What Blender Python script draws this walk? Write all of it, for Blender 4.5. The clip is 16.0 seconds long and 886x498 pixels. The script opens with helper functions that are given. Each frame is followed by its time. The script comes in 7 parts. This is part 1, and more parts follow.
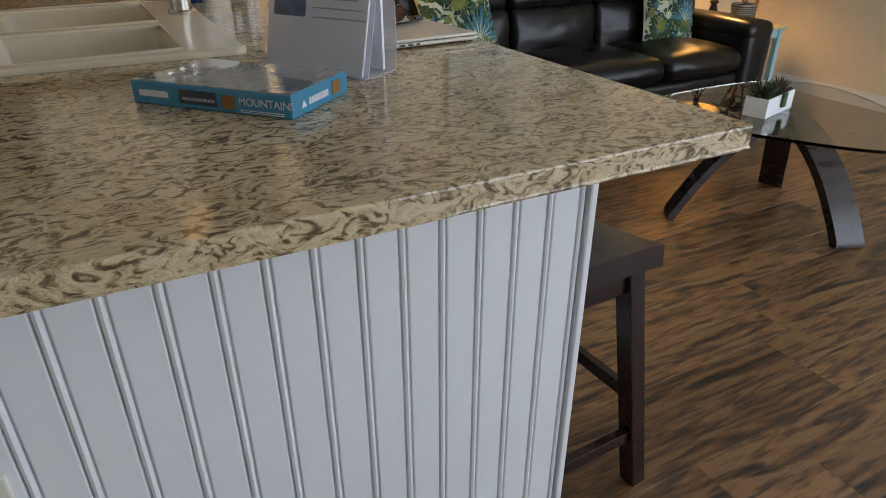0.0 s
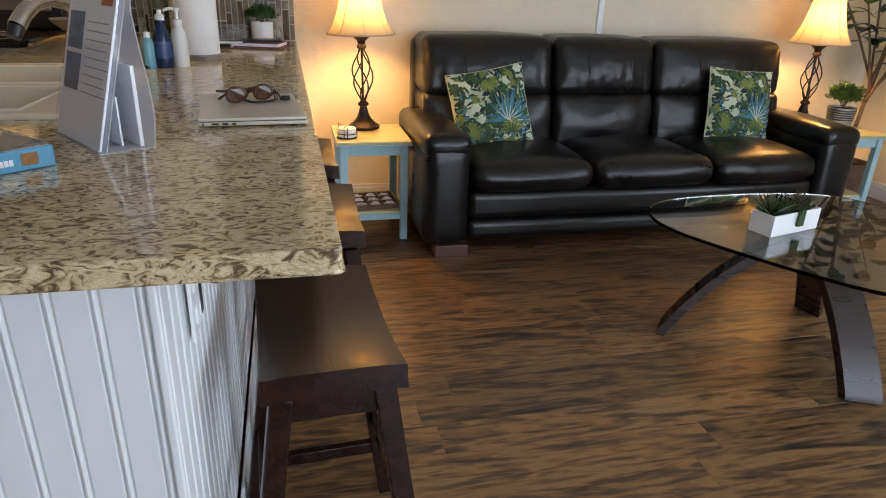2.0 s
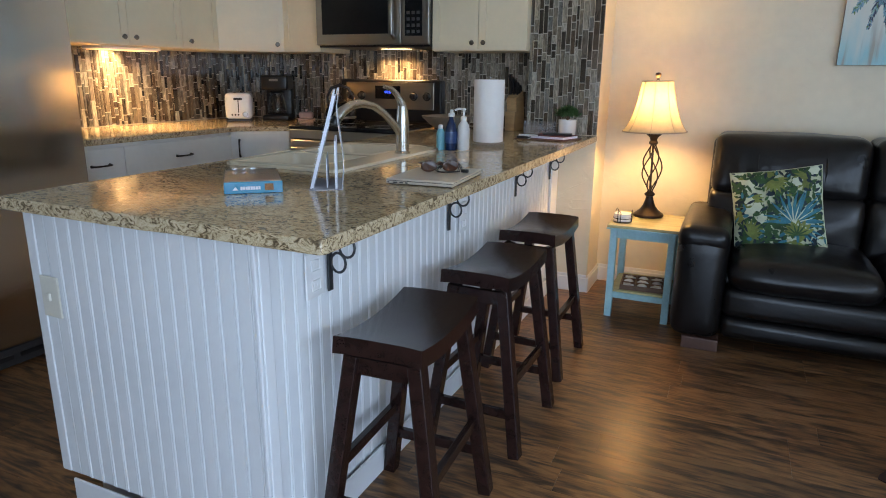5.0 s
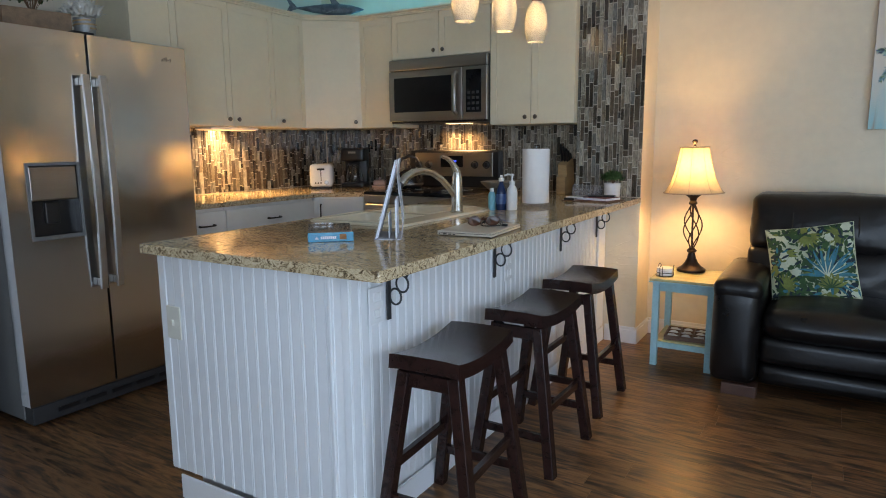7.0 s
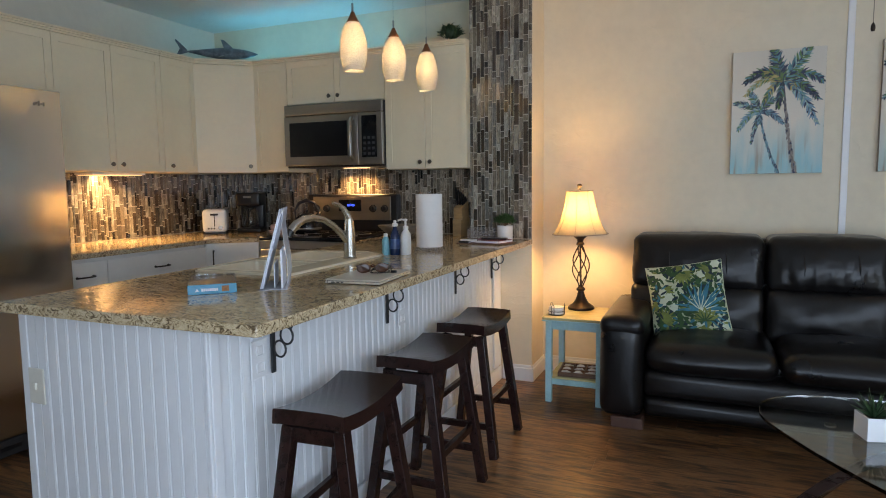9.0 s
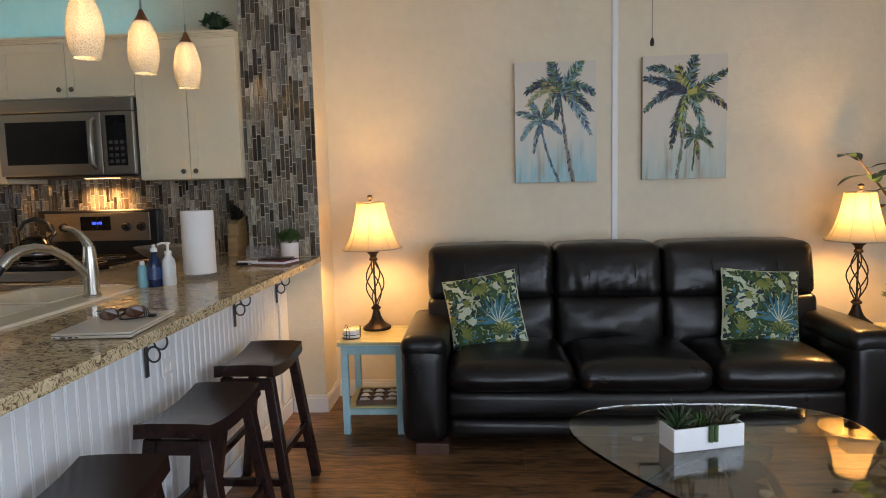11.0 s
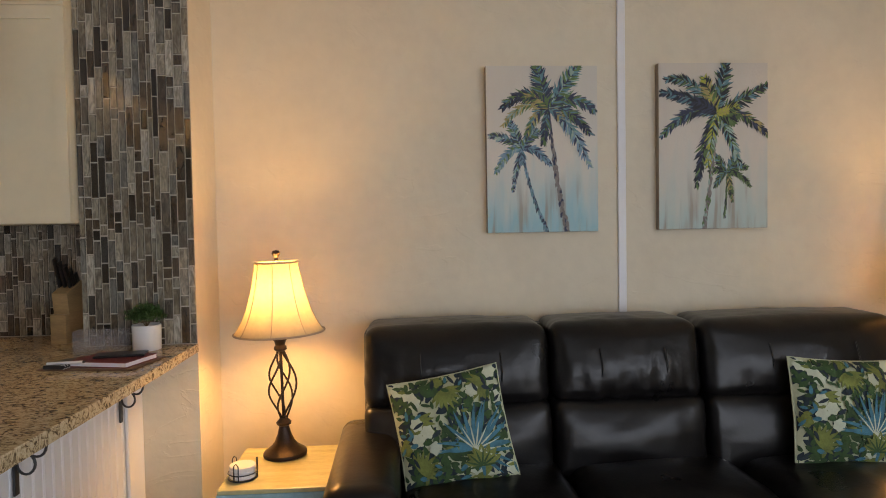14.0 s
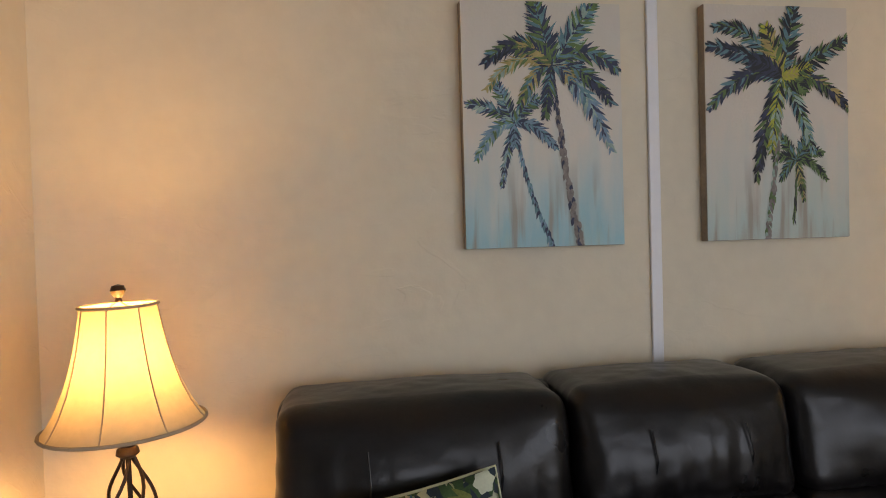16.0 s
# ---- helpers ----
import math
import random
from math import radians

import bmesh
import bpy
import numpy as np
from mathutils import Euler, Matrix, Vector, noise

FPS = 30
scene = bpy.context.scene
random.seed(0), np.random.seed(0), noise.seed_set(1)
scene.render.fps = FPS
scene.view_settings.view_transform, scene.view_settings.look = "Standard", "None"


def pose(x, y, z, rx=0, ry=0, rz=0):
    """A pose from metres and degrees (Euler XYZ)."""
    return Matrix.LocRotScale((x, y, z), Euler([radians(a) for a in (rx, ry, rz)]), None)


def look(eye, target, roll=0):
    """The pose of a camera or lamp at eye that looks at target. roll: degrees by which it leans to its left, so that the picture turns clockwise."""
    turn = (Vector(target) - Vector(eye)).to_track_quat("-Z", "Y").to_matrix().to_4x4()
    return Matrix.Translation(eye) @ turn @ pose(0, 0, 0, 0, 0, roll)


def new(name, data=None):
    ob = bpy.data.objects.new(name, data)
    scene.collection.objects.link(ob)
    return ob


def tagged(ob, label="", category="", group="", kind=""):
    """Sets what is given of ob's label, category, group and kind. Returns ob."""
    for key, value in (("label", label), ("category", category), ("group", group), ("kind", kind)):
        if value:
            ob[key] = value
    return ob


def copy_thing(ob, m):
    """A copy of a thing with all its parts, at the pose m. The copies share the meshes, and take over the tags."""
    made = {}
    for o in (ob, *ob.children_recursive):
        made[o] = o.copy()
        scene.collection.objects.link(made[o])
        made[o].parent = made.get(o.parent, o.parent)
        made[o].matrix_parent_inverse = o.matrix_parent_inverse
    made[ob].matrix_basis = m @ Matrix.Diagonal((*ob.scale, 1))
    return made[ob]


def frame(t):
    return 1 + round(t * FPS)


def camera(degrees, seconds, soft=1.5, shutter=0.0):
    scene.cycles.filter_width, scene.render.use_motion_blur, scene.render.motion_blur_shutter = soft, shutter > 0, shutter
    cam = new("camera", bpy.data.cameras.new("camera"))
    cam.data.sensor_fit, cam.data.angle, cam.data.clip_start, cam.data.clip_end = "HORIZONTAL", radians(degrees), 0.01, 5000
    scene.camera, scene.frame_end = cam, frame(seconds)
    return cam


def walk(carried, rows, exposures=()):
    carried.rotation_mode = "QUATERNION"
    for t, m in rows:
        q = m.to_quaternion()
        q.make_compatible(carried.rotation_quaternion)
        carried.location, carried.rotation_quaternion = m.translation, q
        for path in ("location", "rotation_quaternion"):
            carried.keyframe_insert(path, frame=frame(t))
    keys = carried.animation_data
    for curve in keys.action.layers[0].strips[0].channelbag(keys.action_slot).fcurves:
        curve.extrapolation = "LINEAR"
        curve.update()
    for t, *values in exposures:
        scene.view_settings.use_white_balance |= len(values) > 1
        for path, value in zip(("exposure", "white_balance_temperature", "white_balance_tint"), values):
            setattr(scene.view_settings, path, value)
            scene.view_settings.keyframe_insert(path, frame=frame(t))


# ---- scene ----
cam = camera(69.3, 16.0, soft=1.0)
PATH = [
    (0, (0.053, 0.012, 1.154), (0.881, 1.573, 0.217), 0.0),
    (0.5, (0.176, -0.002, 1.159), (0.989, 1.608, 0.295), 0.7),
    (1, (0.33, -0.027, 1.189), (1.054, 1.656, 0.387), 1.1),
    (1.5, (0.522, -0.111, 1.188), (1.106, 1.636, 0.408), 1.5),
    (2, (0.722, -0.143, 1.189), (1.166, 1.652, 0.427), 2.2),
    (2.5, (0.91, -0.104, 1.194), (1.144, 1.753, 0.491), 2.4),
    (3, (1.049, -0.11, 1.202), (0.976, 1.773, 0.533), 2.2),
    (3.5, (1.243, -0.181, 1.209), (0.869, 1.666, 0.54), 1.9),
    (4, (1.338, -0.253, 1.219), (0.762, 1.554, 0.583), 1.6),
    (4.5, (1.403, -0.358, 1.218), (0.702, 1.425, 0.642), 1.1),
    (5, (1.481, -0.478, 1.224), (0.687, 1.283, 0.704), 0.7),
    (7.5, (1.768, -0.788, 1.231), (0.736, 0.905, 0.963), -0.2),
    (8, (1.776, -0.779, 1.227), (0.764, 0.931, 1.005), -0.3),
    (8.5, (1.803, -0.772, 1.243), (0.875, 0.988, 1.039), -0.4),
    (9, (1.82, -0.748, 1.26), (1.043, 1.084, 1.061), -0.7),
    (9.5, (1.801, -0.703, 1.267), (1.218, 1.199, 1.065), -1.0),
    (10, (1.771, -0.637, 1.284), (1.372, 1.31, 1.065), -1.2),
    (12.5, (1.556, 0.079, 1.301), (1.617, 2.074, 1.169), -1.3),
    (13, (1.535, 0.295, 1.297), (1.602, 2.291, 1.185), -1.2),
    (13.5, (1.554, 0.528, 1.327), (1.634, 2.525, 1.244), -1.2),
    (14, (1.535, 0.737, 1.333), (1.662, 2.732, 1.263), -1.0),
    (14.5, (1.497, 0.986, 1.331), (1.656, 2.979, 1.283), -1.0),
    (15, (1.551, 1.215, 1.334), (1.647, 3.212, 1.285), -1.1),
    (15.5, (1.571, 1.435, 1.339), (1.707, 3.429, 1.269), -1.2),
    (16, (1.54, 1.65, 1.343), (1.864, 3.624, 1.301), -1.6),
]
walk(cam, [(t, look(eye, target, roll)) for t, eye, target, roll in PATH],
     exposures=[(0.0, 0.38, 8350, 21), (1.0, 0.36, 8400, 22), (2.5, 0.68, 8000, 22), (3.5, 0.66, 7600, 20), (5.0, 0.40, 6900, 17), (7.5, 0.27, 7250, 17), (10.0, 0.22, 7700, 21), (12.5, 0.20, 8700, 24), (16.0, -0.03, 9000, 28)])


# ---- light and exposure ----
world = bpy.data.worlds.new("sky")
scene.world = world
world.use_nodes = True
wn = world.node_tree.nodes
sky = wn.new("ShaderNodeTexSky")
sky.sky_type, sky.sun_disc, sky.sun_elevation, sky.sun_rotation = "NISHITA", False, radians(40), radians(326)
world.node_tree.links.new(sky.outputs[0], wn["Background"].inputs[0])
wn["Background"].inputs[1].default_value = 0.1


def lamp(name, kind, m, power, color, size=0.1, size_y=None):
    data = bpy.data.lights.new(name, kind)
    data.energy, data.color = power, color
    if kind == "AREA":
        data.shape, data.size, data.size_y = "RECTANGLE", size, size_y or size
    elif kind == "SUN":
        data.angle = size
    else:
        data.shadow_soft_size = size
    ob = new(name, data)
    ob.matrix_world = m
    return ob


# room: x west to east, y south to north
X_W, X_E, Y_N, Y_S, Z_C = -1.95, 4.42, 3.45, -1.9, 2.5
WARM, DAY = (1.0, 0.65, 0.27), (0.50, 0.72, 1.0)
DOOR_X0, DOOR_X1, DOOR_Z = 1.20, 4.20, 2.08
lamp("sun", "SUN", look((-6, 9, 9), (0, 0, 0)), 2.5, (1.0, 0.95, 0.88), radians(0.5))
lamp("daylight", "AREA", look(((DOOR_X0 + DOOR_X1) / 2, Y_S - 0.02, 1.05), ((DOOR_X0 + DOOR_X1) / 2, 2, 0.95)), 62.0, DAY, DOOR_X1 - DOOR_X0 - 0.1, DOOR_Z - 0.1)
# unseen east opening with a fill lamp, added to brighten the peninsula's east face
WIN_Y0, WIN_Y1, WIN_Z0, WIN_Z1 = -1.5, 0.9, 0.85, 2.1
lamp("window_daylight", "AREA", look((X_E + 0.03, (WIN_Y0 + WIN_Y1) / 2, (WIN_Z0 + WIN_Z1) / 2), (0, (WIN_Y0 + WIN_Y1) / 2 + 0.2, 1.2)), 34.0, DAY, WIN_Y1 - WIN_Y0 - 0.1, WIN_Z1 - WIN_Z0 - 0.1)
LAMP_1, LAMP_2 = (1.073, 3.114, 0.5), (3.70, 3.11, 0.5)
PENDANTS = [(0.28, 1.864), (0.28, 2.268), (0.28, 2.676)]
for x, y, z in (LAMP_1, LAMP_2):
    lamp("bulb_light", "POINT", Matrix.Translation((x, y, z + 0.60)), 19.0, WARM, 0.06)
for x, y in PENDANTS:
    lamp("pendant_light", "POINT", Matrix.Translation((x, y, 1.90)), 42.0, (1.0, 0.72, 0.37), 0.025)
lamp("under_cabinet_light", "AREA", look((-1.76, 2.28, 1.340), (-1.80, 2.28, 0)), 9.0, (1.0, 0.66, 0.30), 0.10, 0.46).data.spread = radians(150)
lamp("cooktop_light", "AREA", look((-0.62, 3.36, 1.375), (-0.62, 3.40, 0)), 3.4, (1.0, 0.62, 0.26), 0.25, 0.06).data.spread = radians(120)
lamp("led_glow", "AREA", look((-1.0, 3.25, 2.19), (-1.0, 3.25, 3)), 1.3, (0.06, 0.60, 1.0), 1.4, 0.25)


# ---- materials ----
def mat(name, color=(0.5, 0.5, 0.5), rough=0.5, metal=0.0, var=0.12, scale=8.0, bump=0.0, bscale=60.0, bdist=0.004, spec=0.5, coat=0.0, stretch=(1, 1, 1), color2=None, fine=True):
    """A surface with two scales of variation in colour and roughness, and a fine relief."""
    m = bpy.data.materials.new(name)
    m.use_nodes = True
    n, l = m.node_tree.nodes, m.node_tree.links
    b = n["Principled BSDF"]
    b.inputs["Roughness"].default_value, b.inputs["Metallic"].default_value = rough, metal
    b.inputs["Specular IOR Level"].default_value, b.inputs["Coat Weight"].default_value = spec, coat
    tc, mp = n.new("ShaderNodeTexCoord"), n.new("ShaderNodeMapping")
    mp.inputs["Scale"].default_value = stretch
    l.new(tc.outputs["Object"], mp.inputs[0])
    big, small = n.new("ShaderNodeTexNoise"), n.new("ShaderNodeTexNoise")
    big.inputs["Scale"].default_value, small.inputs["Scale"].default_value = scale, scale * 9
    big.inputs["Detail"].default_value, small.inputs["Detail"].default_value = 5, 4
    l.new(mp.outputs[0], big.inputs[0]), l.new(mp.outputs[0], small.inputs[0])
    add = n.new("ShaderNodeMix")
    add.inputs[0].default_value = 0.35
    l.new(big.outputs[0], add.inputs[2]), l.new(small.outputs[0], add.inputs[3])
    ramp = n.new("ShaderNodeValToRGB")
    lo = color2 or tuple(c * (1 - var) for c in color)
    hi = color if color2 else tuple(min(1, c * (1 + var)) for c in color)
    ramp.color_ramp.elements[0].position, ramp.color_ramp.elements[1].position = 0.32, 0.68
    ramp.color_ramp.elements[0].color, ramp.color_ramp.elements[1].color = (*lo, 1), (*hi, 1)
    l.new(add.outputs[0], ramp.inputs[0]), l.new(ramp.outputs[0], b.inputs["Base Color"])
    rr = n.new("ShaderNodeMapRange")
    rr.inputs[3].default_value, rr.inputs[4].default_value = max(0.02, rough * 0.82), min(1, rough * 1.2)
    l.new(big.outputs[0], rr.inputs[0]), l.new(rr.outputs[0], b.inputs["Roughness"])
    if bump:
        bn, bp = n.new("ShaderNodeTexNoise"), n.new("ShaderNodeBump")
        bn.inputs["Scale"].default_value, bn.inputs["Detail"].default_value = bscale, 6
        bp.inputs["Strength"].default_value, bp.inputs["Distance"].default_value = bump, bdist
        l.new(mp.outputs[0], bn.inputs[0]), l.new(bn.outputs[0], bp.inputs["Height"]), l.new(bp.outputs[0], b.inputs["Normal"])
    return m


def nodes_of(m):
    return m.node_tree.nodes, m.node_tree.links, m.node_tree.nodes["Principled BSDF"]


def ramp_node(n, stops, constant=False):
    r = n.new("ShaderNodeValToRGB")
    e = r.color_ramp.elements
    while len(e) < len(stops):
        e.new(0.5)
    for k, (p, c) in zip(e, stops):
        k.position, k.color = p, (*c, 1)
    if constant:
        r.color_ramp.interpolation = "CONSTANT"
    return r


def glow(name, color, strength):
    m = bpy.data.materials.new(name)
    m.use_nodes = True
    b = m.node_tree.nodes["Principled BSDF"]
    b.inputs["Base Color"].default_value = (*color, 1)
    b.inputs["Emission Color"].default_value, b.inputs["Emission Strength"].default_value = (*color, 1), strength
    return m


def glass(name, color=(1, 1, 1), rough=0.0, ior=1.45):
    m = bpy.data.materials.new(name)
    m.use_nodes = True
    b = m.node_tree.nodes["Principled BSDF"]
    b.inputs["Base Color"].default_value, b.inputs["Roughness"].default_value = (*color, 1), rough
    b.inputs["Transmission Weight"].default_value, b.inputs["IOR"].default_value = 1.0, ior
    return m


def acrylic(name, cloud=0.07, gloss=0.09):
    """Thin clear plastic: mostly see-through, with a sheen."""
    m = bpy.data.materials.new(name)
    m.use_nodes = True
    n, l = m.node_tree.nodes, m.node_tree.links
    n.remove(n["Principled BSDF"])
    t, g, d = n.new("ShaderNodeBsdfTransparent"), n.new("ShaderNodeBsdfGlossy"), n.new("ShaderNodeBsdfDiffuse")
    g.inputs["Roughness"].default_value, d.inputs[0].default_value, t.inputs[0].default_value = 0.04, (0.85, 0.86, 0.92, 1), (0.98, 0.98, 0.99, 1)
    a, b = n.new("ShaderNodeMixShader"), n.new("ShaderNodeMixShader")
    a.inputs[0].default_value, b.inputs[0].default_value = gloss, cloud
    l.new(t.outputs[0], a.inputs[1]), l.new(g.outputs[0], a.inputs[2])
    l.new(a.outputs[0], b.inputs[1]), l.new(d.outputs[0], b.inputs[2]), l.new(b.outputs[0], n["Material Output"].inputs[0])
    return m


def stone_material():
    m = mat("quartz", rough=0.09, spec=0.5)
    n, l, b = nodes_of(m)
    tc = n.new("ShaderNodeTexCoord")
    mp = n.new("ShaderNodeMapping")
    mp.inputs["Scale"].default_value, mp.inputs["Rotation"].default_value = (0.95, 1.6, 1.5), (0, 0, radians(-20))
    l.new(tc.outputs["Object"], mp.inputs[0])
    warp = n.new("ShaderNodeTexNoise")
    warp.inputs["Scale"].default_value, warp.inputs["Detail"].default_value = 16, 3
    l.new(mp.outputs[0], warp.inputs[0])
    mix = n.new("ShaderNodeVectorMath")
    mix.operation = "MULTIPLY_ADD"
    mix.inputs[1].default_value = (0.05, 0.05, 0.05)
    l.new(warp.outputs["Color"], mix.inputs[0]), l.new(mp.outputs[0], mix.inputs[2])
    a, c, v = n.new("ShaderNodeTexNoise"), n.new("ShaderNodeTexNoise"), n.new("ShaderNodeTexNoise")
    for q, sc, de, di in ((a, 36, 4, 2.4), (c, 56, 3, 3.2), (v, 9, 3, 1.2)):
        q.inputs["Scale"].default_value, q.inputs["Detail"].default_value, q.inputs["Distortion"].default_value = sc, de, di
        l.new(mix.outputs[0], q.inputs[0])
    r1 = ramp_node(n, [(0.35, (0.13, 0.088, 0.05)), (0.425, (0.31, 0.22, 0.125)), (0.48, (0.60, 0.45, 0.27)), (0.60, (0.72, 0.59, 0.39))])
    r2 = ramp_node(n, [(0.425, (1.0, 1.0, 1.0)), (0.475, (0.46, 0.38, 0.30)), (0.505, (0.50, 0.42, 0.34)), (0.55, (1.0, 0.98, 0.94))])
    r3 = ramp_node(n, [(0.35, (0.10, 0.10, 0.10)), (0.62, (0.60, 0.60, 0.60))])
    l.new(a.outputs[0], r1.inputs[0]), l.new(c.outputs[0], r2.inputs[0]), l.new(v.outputs[0], r3.inputs[0])
    mul = n.new("ShaderNodeMix")
    mul.data_type, mul.blend_type = "RGBA", "MULTIPLY"
    l.new(r3.outputs[0], mul.inputs[0])
    l.new(r1.outputs[0], mul.inputs[6]), l.new(r2.outputs[0], mul.inputs[7]), l.new(mul.outputs[2], b.inputs["Base Color"])
    return m


def wood_floor_material():
    m = mat("floor_wood", rough=0.30, spec=0.45)
    n, l, b = nodes_of(m)
    tc, info = n.new("ShaderNodeTexCoord"), n.new("ShaderNodeObjectInfo")
    off = n.new("ShaderNodeVectorMath")
    off.operation = "MULTIPLY_ADD"
    off.inputs[1].default_value = (37.0, 23.0, 5.0)
    l.new(info.outputs["Random"], off.inputs[0]), l.new(tc.outputs["Object"], off.inputs[2])
    mp = n.new("ShaderNodeMapping")
    mp.inputs["Scale"].default_value = (0.75, 5.0, 1.0)
    l.new(off.outputs[0], mp.inputs[0])
    grain, fine = n.new("ShaderNodeTexNoise"), n.new("ShaderNodeTexNoise")
    grain.inputs["Scale"].default_value, grain.inputs["Detail"].default_value, grain.inputs["Distortion"].default_value = 4.2, 7, 1.7
    fine.inputs["Scale"].default_value, fine.inputs["Detail"].default_value, fine.inputs["Distortion"].default_value = 15, 6, 0.5
    l.new(mp.outputs[0], grain.inputs[0]), l.new(mp.outputs[0], fine.inputs[0])
    r = ramp_node(n, [(0.36, (0.026, 0.016, 0.012)), (0.44, (0.088, 0.047, 0.026)), (0.50, (0.178, 0.084, 0.036)), (0.57, (0.270, 0.138, 0.058)), (0.64, (0.195, 0.112, 0.058)), (0.72, (0.092, 0.063, 0.042))])
    mixg = n.new("ShaderNodeMix")
    mixg.inputs[0].default_value = 0.36
    l.new(grain.outputs[0], mixg.inputs[2]), l.new(fine.outputs[0], mixg.inputs[3]), l.new(mixg.outputs[0], r.inputs[0])
    hue = n.new("ShaderNodeHueSaturation")
    val = n.new("ShaderNodeMapRange")
    val.inputs[3].default_value, val.inputs[4].default_value = 0.72, 1.22
    l.new(info.outputs["Random"], val.inputs[0]), l.new(val.outputs[0], hue.inputs["Value"]), l.new(r.outputs[0], hue.inputs["Color"])
    l.new(hue.outputs[0], b.inputs["Base Color"])
    bp = n.new("ShaderNodeBump")
    bp.inputs["Strength"].default_value, bp.inputs["Distance"].default_value = 0.25, 0.002
    l.new(fine.outputs[0], bp.inputs["Height"]), l.new(bp.outputs[0], b.inputs["Normal"])
    return m


def tile_material(name, per_object):
    m = mat(name, rough=0.09, spec=0.8, coat=0.8)
    n, l, b = nodes_of(m)
    if per_object:
        src = n.new("ShaderNodeObjectInfo").outputs["Random"]
    else:
        src = n.new("ShaderNodeNewGeometry").outputs["Random Per Island"]
    r = ramp_node(n, [(0.0, (0.19, 0.16, 0.12)), (0.14, (0.080, 0.057, 0.038)), (0.27, (0.30, 0.27, 0.215)), (0.41, (0.12, 0.102, 0.082)), (0.54, (0.21, 0.185, 0.145)), (0.66, (0.030, 0.023, 0.018)), (0.76, (0.38, 0.355, 0.30)), (0.86, (0.15, 0.147, 0.132)), (0.94, (0.060, 0.044, 0.032))], True)
    l.new(src, r.inputs[0])
    tc, w = n.new("ShaderNodeTexCoord"), n.new("ShaderNodeTexNoise")
    mp = n.new("ShaderNodeMapping")
    mp.inputs["Scale"].default_value = (3.0, 3.0, 0.9)
    w.inputs["Scale"].default_value, w.inputs["Detail"].default_value, w.inputs["Distortion"].default_value = 22, 4, 1.5
    off = n.new("ShaderNodeVectorMath")
    off.operation = "MULTIPLY_ADD"
    off.inputs[1].default_value = (9.0, 5.0, 7.0)
    l.new(src, off.inputs[0]), l.new(tc.outputs["Object"], off.inputs[2]), l.new(off.outputs[0], mp.inputs[0]), l.new(mp.outputs[0], w.inputs[0])
    v = ramp_node(n, [(0.32, (0.55, 0.53, 0.50)), (0.5, (0.95, 0.95, 0.95)), (0.68, (1.5, 1.5, 1.46))])
    mul = n.new("ShaderNodeMix")
    mul.data_type, mul.blend_type = "RGBA", "MULTIPLY"
    mul.inputs[0].default_value = 1.0
    l.new(w.outputs[0], v.inputs[0]), l.new(r.outputs[0], mul.inputs[6]), l.new(v.outputs[0], mul.inputs[7]), l.new(mul.outputs[2], b.inputs["Base Color"])
    return m


M_WALL = mat("plaster", (0.745, 0.65, 0.495), 0.7, var=0.06, scale=2.2, bump=0.6, bscale=5.0, bdist=0.014)
n_, l_, b_ = nodes_of(M_WALL)
mp_, tr_, th_, rb_ = n_.new("ShaderNodeMapping"), n_.new("ShaderNodeTexNoise"), n_.new("ShaderNodeTexNoise"), n_.new("ShaderNodeBump")
mp_.inputs["Scale"].default_value = (1.0, 1.0, 1.9)
tr_.inputs["Scale"].default_value, tr_.inputs["Detail"].default_value, tr_.inputs["Distortion"].default_value = 3.2, 5, 0.9
ridge = ramp_node(n_, [(0.478, (0.0, 0.0, 0.0)), (0.497, (1.0, 1.0, 1.0)), (0.50, (0.8, 0.8, 0.8)), (0.56, (0.12, 0.12, 0.12))])
th_.inputs["Scale"].default_value = 2.1
keep_ = ramp_node(n_, [(0.44, (0.0, 0.0, 0.0)), (0.62, (1.0, 1.0, 1.0))])
mu_ = n_.new("ShaderNodeMath")
mu_.operation = "MULTIPLY"
rb_.inputs["Strength"].default_value, rb_.inputs["Distance"].default_value = 0.35, 0.003
l_.new(n_["Texture Coordinate"].outputs["Object"], mp_.inputs[0]), l_.new(mp_.outputs[0], tr_.inputs[0]), l_.new(mp_.outputs[0], th_.inputs[0])
l_.new(tr_.outputs[0], ridge.inputs[0]), l_.new(th_.outputs[0], keep_.inputs[0]), l_.new(ridge.outputs[0], mu_.inputs[0]), l_.new(keep_.outputs[0], mu_.inputs[1])
l_.new(b_.inputs["Normal"].links[0].from_socket, rb_.inputs["Normal"]), l_.new(mu_.outputs[0], rb_.inputs["Height"]), l_.new(rb_.outputs[0], b_.inputs["Normal"])
M_KWALL = mat("kitchen_plaster", (0.71, 0.67, 0.58), 0.8, var=0.05, scale=3, bump=0.3, bscale=14)
M_CEIL = mat("ceiling_paint", (0.80, 0.79, 0.76), 0.85, var=0.03, bump=0.5, bscale=45)
M_WHITE = mat("white_paint", (0.80, 0.80, 0.80), 0.42, var=0.035, scale=5, bump=0.08, bscale=40)
M_BEAD = mat("beadboard_paint", (0.80, 0.81, 0.82), 0.38, var=0.03, scale=4, bump=0.06, bscale=30)
M_CAB = mat("cabinet_paint", (0.80, 0.705, 0.515), 0.4, var=0.04, scale=4, bump=0.05, bscale=40)
M_CABW = mat("base_cabinet_paint", (0.78, 0.77, 0.74), 0.4, var=0.04, scale=4)
M_STONE = stone_material()
M_FLOOR = wood_floor_material()
M_JOINT = mat("joint", (0.03, 0.022, 0.016), 0.8)
